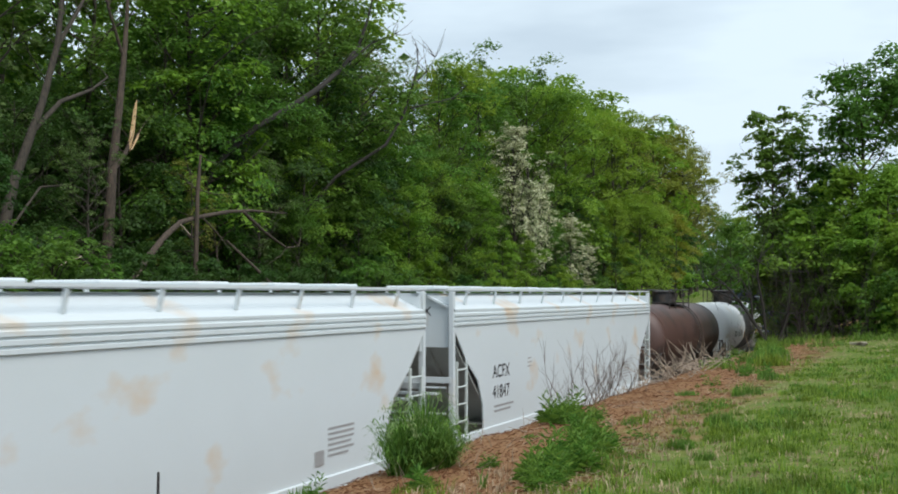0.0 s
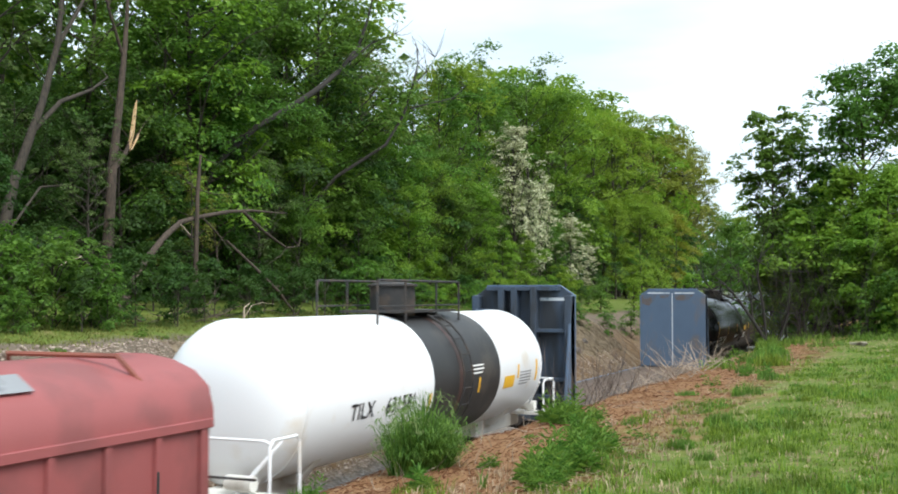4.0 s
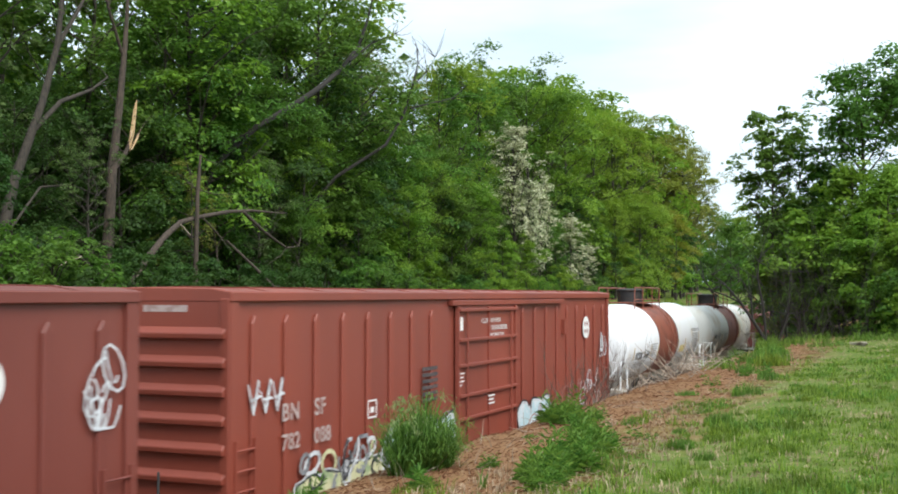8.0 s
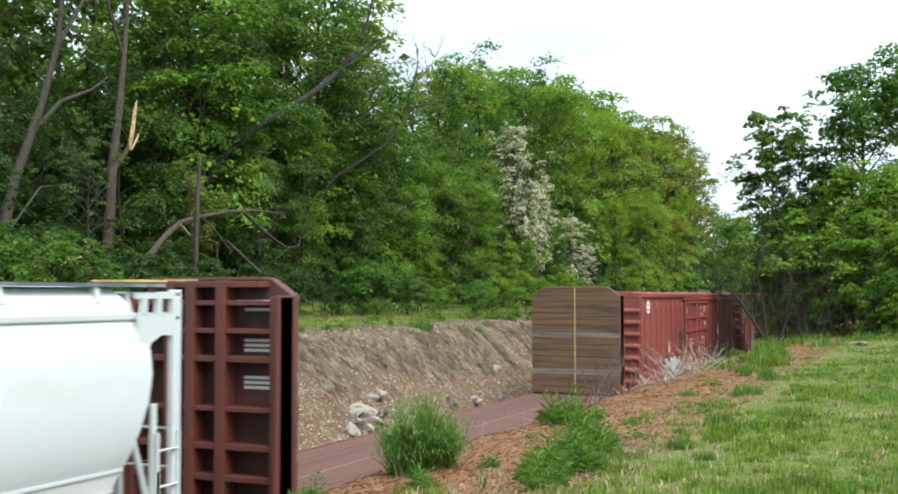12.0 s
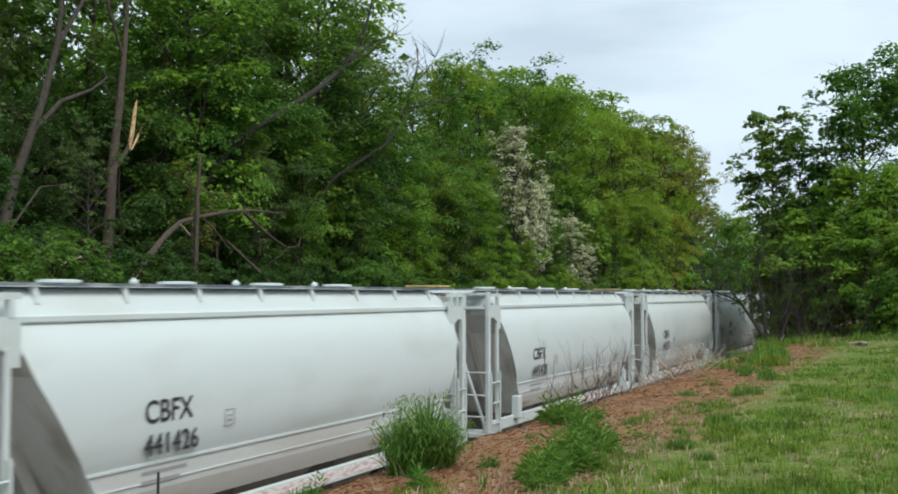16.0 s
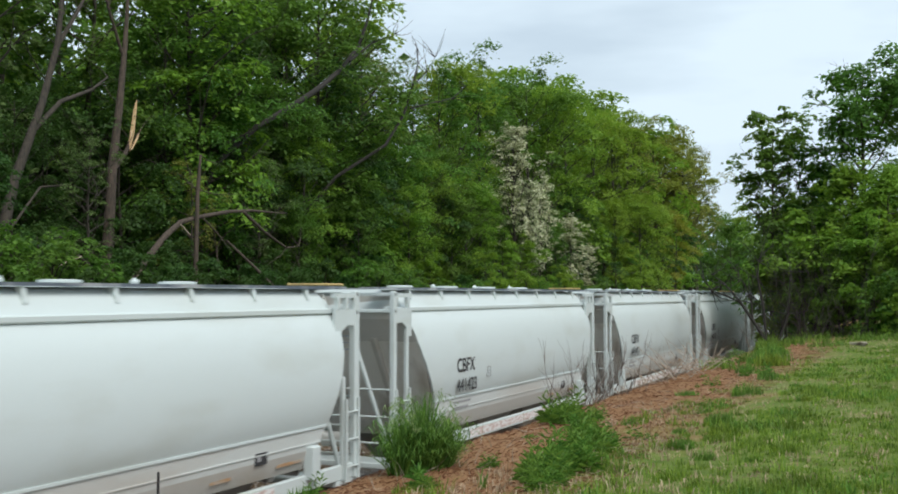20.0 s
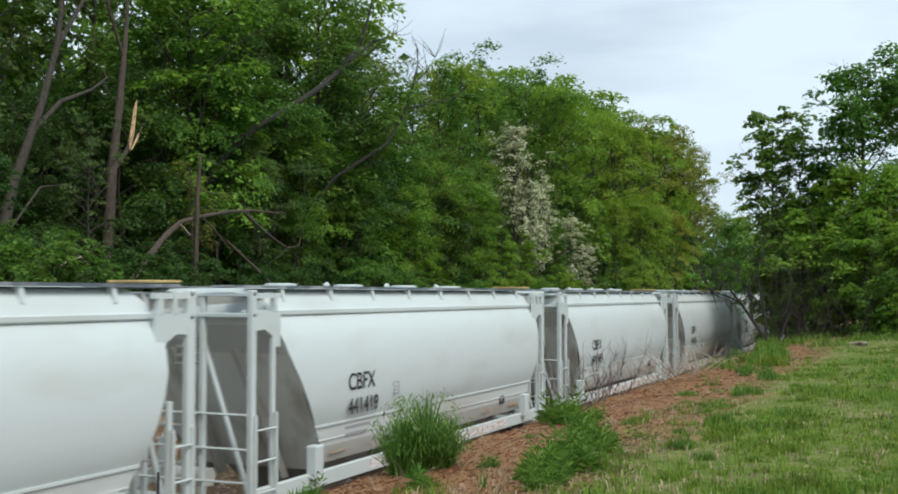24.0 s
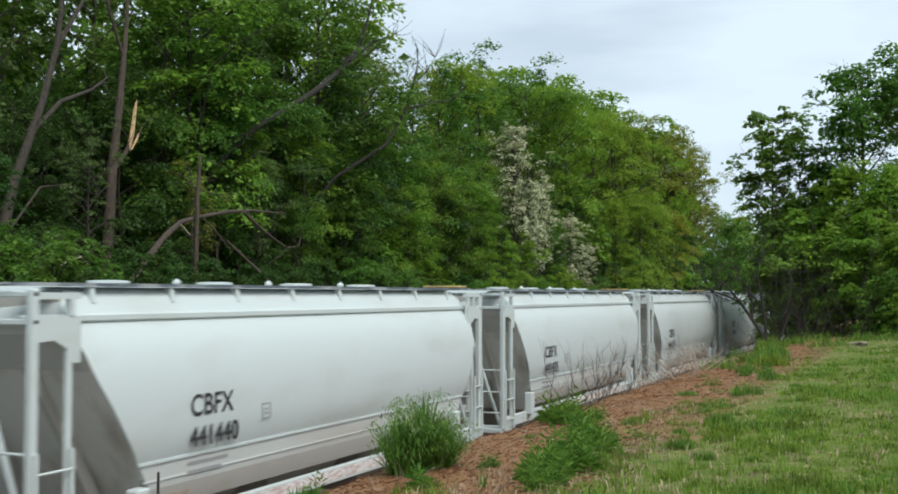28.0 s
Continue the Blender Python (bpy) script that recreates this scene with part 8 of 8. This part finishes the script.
def plume_mesh(blades, height, radius, seed):
    """Long grass blades rising from one root, upright in the middle and arching over at the rim."""
    rng = np.random.default_rng(seed)
    verts, faces = [], []
    for k in range(blades):
        a, u = rng.uniform(0, 6.28), math.sqrt(rng.uniform(0, 1))
        reach, h = radius * u * rng.uniform(0.7, 1.25), height * rng.uniform(0.45, 1.0) * (1 - 0.38 * u * u)
        out, base = np.array([math.cos(a), math.sin(a), 0]), np.array([math.cos(a), math.sin(a), 0]) * 0.45 * radius * u * rng.uniform(0.4, 1.0)
        b = rng.uniform(0, 6.28)
        side = np.array([math.cos(b), math.sin(b), 0]) * rng.uniform(0.005, 0.0095)
        bend, droop = rng.uniform(1.3, 2.4), rng.uniform(0.1, 0.5) * u
        o = len(verts)
        for i in range(6):
            f = i / 5
            p = base + out * reach * f ** bend + np.array([0, 0, h * (f * (1 + droop) - droop * f ** 3)])
            w = side * (1 - 0.9 * f ** 1.8)
            verts += [tuple(p - w), tuple(p + w)]
        faces += [(o + 2 * i, o + 2 * i + 1, o + 2 * i + 3, o + 2 * i + 2) for i in range(5)]
        # a leaf standing off the stem and drooping
        for _ in range(2):
            f, b = rng.uniform(0.3, 0.95), rng.uniform(0, 6.28)
            p = base + out * reach * f ** bend + np.array([0, 0, h * (f * (1 + droop) - droop * f ** 3)])
            way = np.array([math.cos(b), math.sin(b), 0]) * 0.75 + out * 0.35
            ln, across = rng.uniform(0.10, 0.24), np.array([-math.sin(b), math.cos(b), 0]) * 0.006
            mid, tip = p + way * ln * 0.5 + np.array([0, 0, ln * 0.42]), p + way * ln + np.array([0, 0, ln * rng.uniform(-0.1, 0.4)])
            o = len(verts)
            verts += [tuple(p), tuple(mid - across), tuple(tip), tuple(mid + across)]
            faces += [(o, o + 1, o + 2, o + 3)]
    me = bpy.data.meshes.new("plume")
    me.from_pydata(verts, [], faces)
    return me


def seed_head(rng, at, out):
    """A loose drooping head of small pale spikelets on a thin stalk."""
    s = Shape().tube([(at[0] * 0.3, at[1] * 0.3, 0.05), (at[0] * 0.7, at[1] * 0.7, at[2] * 0.75), (at[0], at[1], at[2])], [0.004, 0.003, 0.002], 3)
    for k in range(46):
        f = rng.uniform(0, 1)
        p = np.array(at) + np.array([out[0] * 0.22 * f, out[1] * 0.22 * f, -0.16 * f * f]) + rng.normal(0, 0.028, 3)
        d = np.array([out[0] * 0.5, out[1] * 0.5, -0.9]) + rng.normal(0, 0.35, 3)
        d = d / np.linalg.norm(d) * rng.uniform(0.03, 0.065)
        c = np.cross(d, rng.normal(0, 1, 3))
        c = c / np.linalg.norm(c) * 0.006
        s.add([tuple(p), tuple(p + d * 0.5 + c), tuple(p + d), tuple(p + d * 0.5 - c)], [(0, 1, 2), (0, 2, 3)])
    me = bpy.data.meshes.new("seed_head")
    me.from_pydata(s.v, [], s.f)
    return me


rng_s = np.random.default_rng(7)
for k, (dx, dy, h, r, cnt, heads) in enumerate(((0.02, 0.05, 1.0, 0.37, 620, 4), (-0.14, -0.16, 0.84, 0.33, 330, 3), (0.13, 0.2, 0.76, 0.34, 330, 3))):
    sheaf = part("sheaf", plume_mesh(cnt, h, r, 100 + k), CLUMP_LEAF, clump, at=(dx, dy, -0.02))
    CLUMP_SHEAVES.append(sheaf)
    for q in range(heads):
        a = rng_s.uniform(0, 6.28)
        u = rng_s.uniform(0.25, 0.75)
        part("seed_head", seed_head(rng_s, (r * u * math.cos(a), r * u * math.sin(a), h * rng_s.uniform(0.62, 0.92)), (math.cos(a), math.sin(a))), GRASS_SEED, sheaf, "pale drooping seed head")

GREEN_TUFT = "bright green weed tuft on the bare crest"
for i, (x, y, s, k) in enumerate(((6.4, 9.3, 0.8, 3), (6.9, 19.8, 0.8, 1), (8.0, 19.3, 0.9, 2), (7.3, 28.2, 1.4, 2), (6.9, 29.4, 1.3, 2), (7.0, 26.0, 1.1, 0), (6.2, 25.4, 0.7, 3), (8.3, 14.8, 0.9, 0),
                                  (5.5, 9.0, 0.9, 0), (5.35, 8.3, 0.9, 1), (5.2, 12.8, 0.7, 1), (6.1, 13.6, 0.6, 3), (7.6, 16.4, 0.8, 3), (7.9, 23.0, 1.1, 0), (6.7, 33.0, 1.6, 2), (6.3, 36.0, 1.7, 2), (5.9, 40.0, 1.9, 2))):
    set_tuft(k, x, y, s, GRASS_LUSH if i % 3 else GRASS_LEAF, GREEN_TUFT, i * 1.3, "weed_tuft")
rng_t = random.Random(55)
for i in range(46):
    x, y = rng_t.uniform(7.0, 10.2), 8.5 + 24 * rng_t.random() ** 1.5
    set_tuft(rng_t.choice((0, 1, 3)), x, y, rng_t.uniform(0.35, 0.75), rng_t.choice((GRASS_LUSH, GRASS_LEAF, GRASS_LEAF)), "small grass tuft in the verge", i * 1.1, "weed_tuft")
LEAFY = leaf("leafy_weed_leaves", (0.055, 0.145, 0.020), (0.19, 0.345, 0.055), 0.45)
for i, (x, y, r, s, n) in enumerate(((7.45, 10.2, 0.26, 1.0, 24), (7.3, 11.0, 0.28, 1.25, 28), (7.55, 10.7, 0.22, 1.0, 20), (7.25, 12.0, 0.26, 1.25, 22), (7.05, 13.2, 0.25, 1.15, 18), (7.65, 11.8, 0.18, 0.9, 10), (7.6, 9.6, 0.25, 0.9, 16), (6.55, 11.0, 0.1, 0.9, 7), (6.35, 9.7, 0.12, 0.8, 6), (6.6, 9.5, 0.12, 0.7, 5), (6.75, 14.2, 0.2, 1.0, 12),
                                     (5.75, 16.2, 0.32, 1.3, 26), (6.1, 15.9, 0.28, 1.2, 18), (5.45, 16.6, 0.26, 1.2, 14), (6.35, 15.2, 0.25, 1.0, 10), (7.7, 13.3, 0.2, 0.7, 6), (6.9, 22.0, 0.3, 0.9, 7), (7.3, 24.6, 0.4, 1.1, 8), (6.5, 30.5, 0.5, 1.4, 9), (7.9, 17.5, 0.3, 0.8, 7), (5.5, 8.9, 0.2, 0.8, 6), (5.35, 8.2, 0.2, 0.9, 6),
                                     (-7.6, 33.0, 0.4, 1.1, 6), (-8.4, 28.0, 0.5, 1.2, 7), (-8.2, 24.0, 0.4, 1.2, 6), (-8.6, 38.0, 0.6, 1.6, 7), (-8.8, 44.0, 0.7, 1.8, 7), (-8.3, 49.0, 0.7, 1.8, 7), (-8.0, 53.0, 0.8, 2.0, 7), (-8.4, 57.0, 0.8, 2.2, 7))):
    set_weed(n, x, y, r, s, LEAFY, "patch of leafy green weeds on bare earth" if x > 0 else "leafy weeds along the top of the bank", i * 0.9)


def twig_heap(name, label, material, count, x, y, sx, sy, length, up, r, seed, flat=0.0):
    """Loose branches or stems; each branch is a part of its heap."""
    rng = np.random.default_rng(seed)
    heap = tagged(new(name), label, "brushwood")
    for k in range(count):
        s = Shape()
        p = np.array([rng.normal(x, sx), rng.normal(y, sy), 0])
        p[2] = ground_z(p[0], p[1]) - 0.01 + flat * rng.uniform(0, 1) ** 2
        way = np.array([rng.normal(0, 0.6), rng.normal(0, 0.6), up * rng.uniform(0.2, 1.2)])
        ln = length * rng.uniform(0.4, 1.0)
        pts = limb_path(rng, p, way, ln, 0.0 if up < 1 else 0.3, 4)
        q = r * rng.uniform(0.5, 1.2)
        s.tube([tuple(v) for v in pts], [q, q * 0.8, q * 0.6, q * 0.4, q * 0.15], 4)
        if up >= 1 and ln > 0.6:
            for m in range(4):
                i = int(rng.integers(1, 4))
                sub = limb_path(rng, pts[i], pts[i + 1] - pts[i] + rng.normal(0, 0.16, 3) * ln * 0.3, ln * 0.4, 0.3, 3)
                s.tube([tuple(v) for v in sub], [q * 0.45, q * 0.35, q * 0.25, q * 0.08], 3)
        part("stem" if up >= 1 else "branch", s, material, heap)
    return heap


twig_heap("brush_pile", "heap of bleached dead branches on the crest", DRY_TWIG, 120, 5.25, 27.5, 0.35, 2.2, 1.1, 0.65, 0.013, 111, 0.3)
twig_heap("bare_shrub", "leafless brown shrub with upright twigs", BARE_TWIG, 44, 5.05, 20.6, 0.22, 0.9, 1.35, 2.2, 0.008, 112)
twig_heap("bare_shrub", "thin leafless weed stems", BARE_TWIG, 7, 5.15, 17.2, 0.12, 0.5, 1.3, 2.2, 0.007, 113)
twig_heap("dry_stalks", "grey dead stalks along the crest", DRY_TWIG, 120, 5.1, 22.5, 0.2, 3.2, 0.45, 1.4, 0.007, 114)
twig_heap("brush_pile", "scattered dry sticks on bare earth", DRY_TWIG, 60, 6.6, 17.5, 0.7, 3.5, 0.6, 0.1, 0.007, 115)
twig_heap("brush_pile", "pale straw stalks lying on the earth", DRY_TWIG, 120, 7.9, 11.8, 0.28, 1.3, 0.38, 0.05, 0.004, 117)
twig_heap("brush_pile", "pale straw stalks lying in the thin grass", DRY_TWIG, 70, 7.2, 17.5, 0.5, 1.6, 0.4, 0.05, 0.005, 118)
twig_heap("dry_stalks", "pale straw stalks beside the clump", DRY_TWIG, 26, 6.0, 11.2, 0.4, 1.2, 0.4, 1.2, 0.006, 116)
for i, (x, y, sx, ln, cnt) in enumerate(((4.2, 49.5, 0.3, 2.6, 16), (4.9, 51.0, 0.4, 4.4, 24), (5.6, 50.5, 0.5, 5.2, 30), (6.5, 49.6, 0.5, 5.0, 28), (7.4, 49.0, 0.6, 4.4, 20), (4.4, 57, 0.4, 4.4, 24), (6.0, 47.6, 0.7, 6.6, 26), (7.6, 47.2, 0.7, 6.4, 22), (8.8, 46.6, 0.5, 5.0, 12))):
    twig_heap("bare_thicket", "dark leafless thicket at the edge of the trees", THICKET, int(cnt * 0.95), x, y, sx, 1.0, ln, 1.9, 0.009, 120 + i)
# dead branches reaching out over the rails from the thicket
leaning = bare_trunk("dark dead branches leaning out over the track", [
    ([(4.35, 44.2, 1.9), (3.7, 44.0, 3.0), (3.1, 44.0, 3.9), (2.55, 44.0, 4.55), (2.1, 44.0, 4.9)], [0.12, 0.10, 0.075, 0.05, 0.02]),
    ([(3.6, 44.0, 3.15), (3.55, 44.0, 4.0), (3.2, 44.0, 4.7)], [0.07, 0.05, 0.02]),
    ([(4.1, 44.1, 2.3), (4.0, 44.0, 3.7), (3.8, 44.0, 4.75), (3.85, 44.0, 5.4)], [0.08, 0.07, 0.05, 0.02]),
    ([(3.2, 44.0, 3.8), (2.6, 44.0, 4.1), (2.0, 44.0, 4.3), (1.75, 44.0, 4.75)], [0.06, 0.045, 0.03, 0.012]),
    ([(4.4, 44.3, 2.0), (4.9, 44.2, 3.4), (5.0, 44.2, 5.0)], [0.08, 0.06, 0.02])], 9, 21, BARK_DARK)
leaning.location = (1.05, 0, 0.3)
lone("pale_stone", boulder((0.3, 0.2, 0.08), 4.4), ROCK, "flat pale stone in dry grass", "rock").location = (8.82, 37.7, ground_z(8.82, 37.7) + 0.1)
lone("stake", Shape().tube([(5.2, 7.2, 2.4), (5.2, 7.21, 2.8), (5.21, 7.2, 3.03)], [0.012, 0.012, 0.010], 6), STEEL_DARK, "thin dark metal stake in the crest", "stake")


motions()
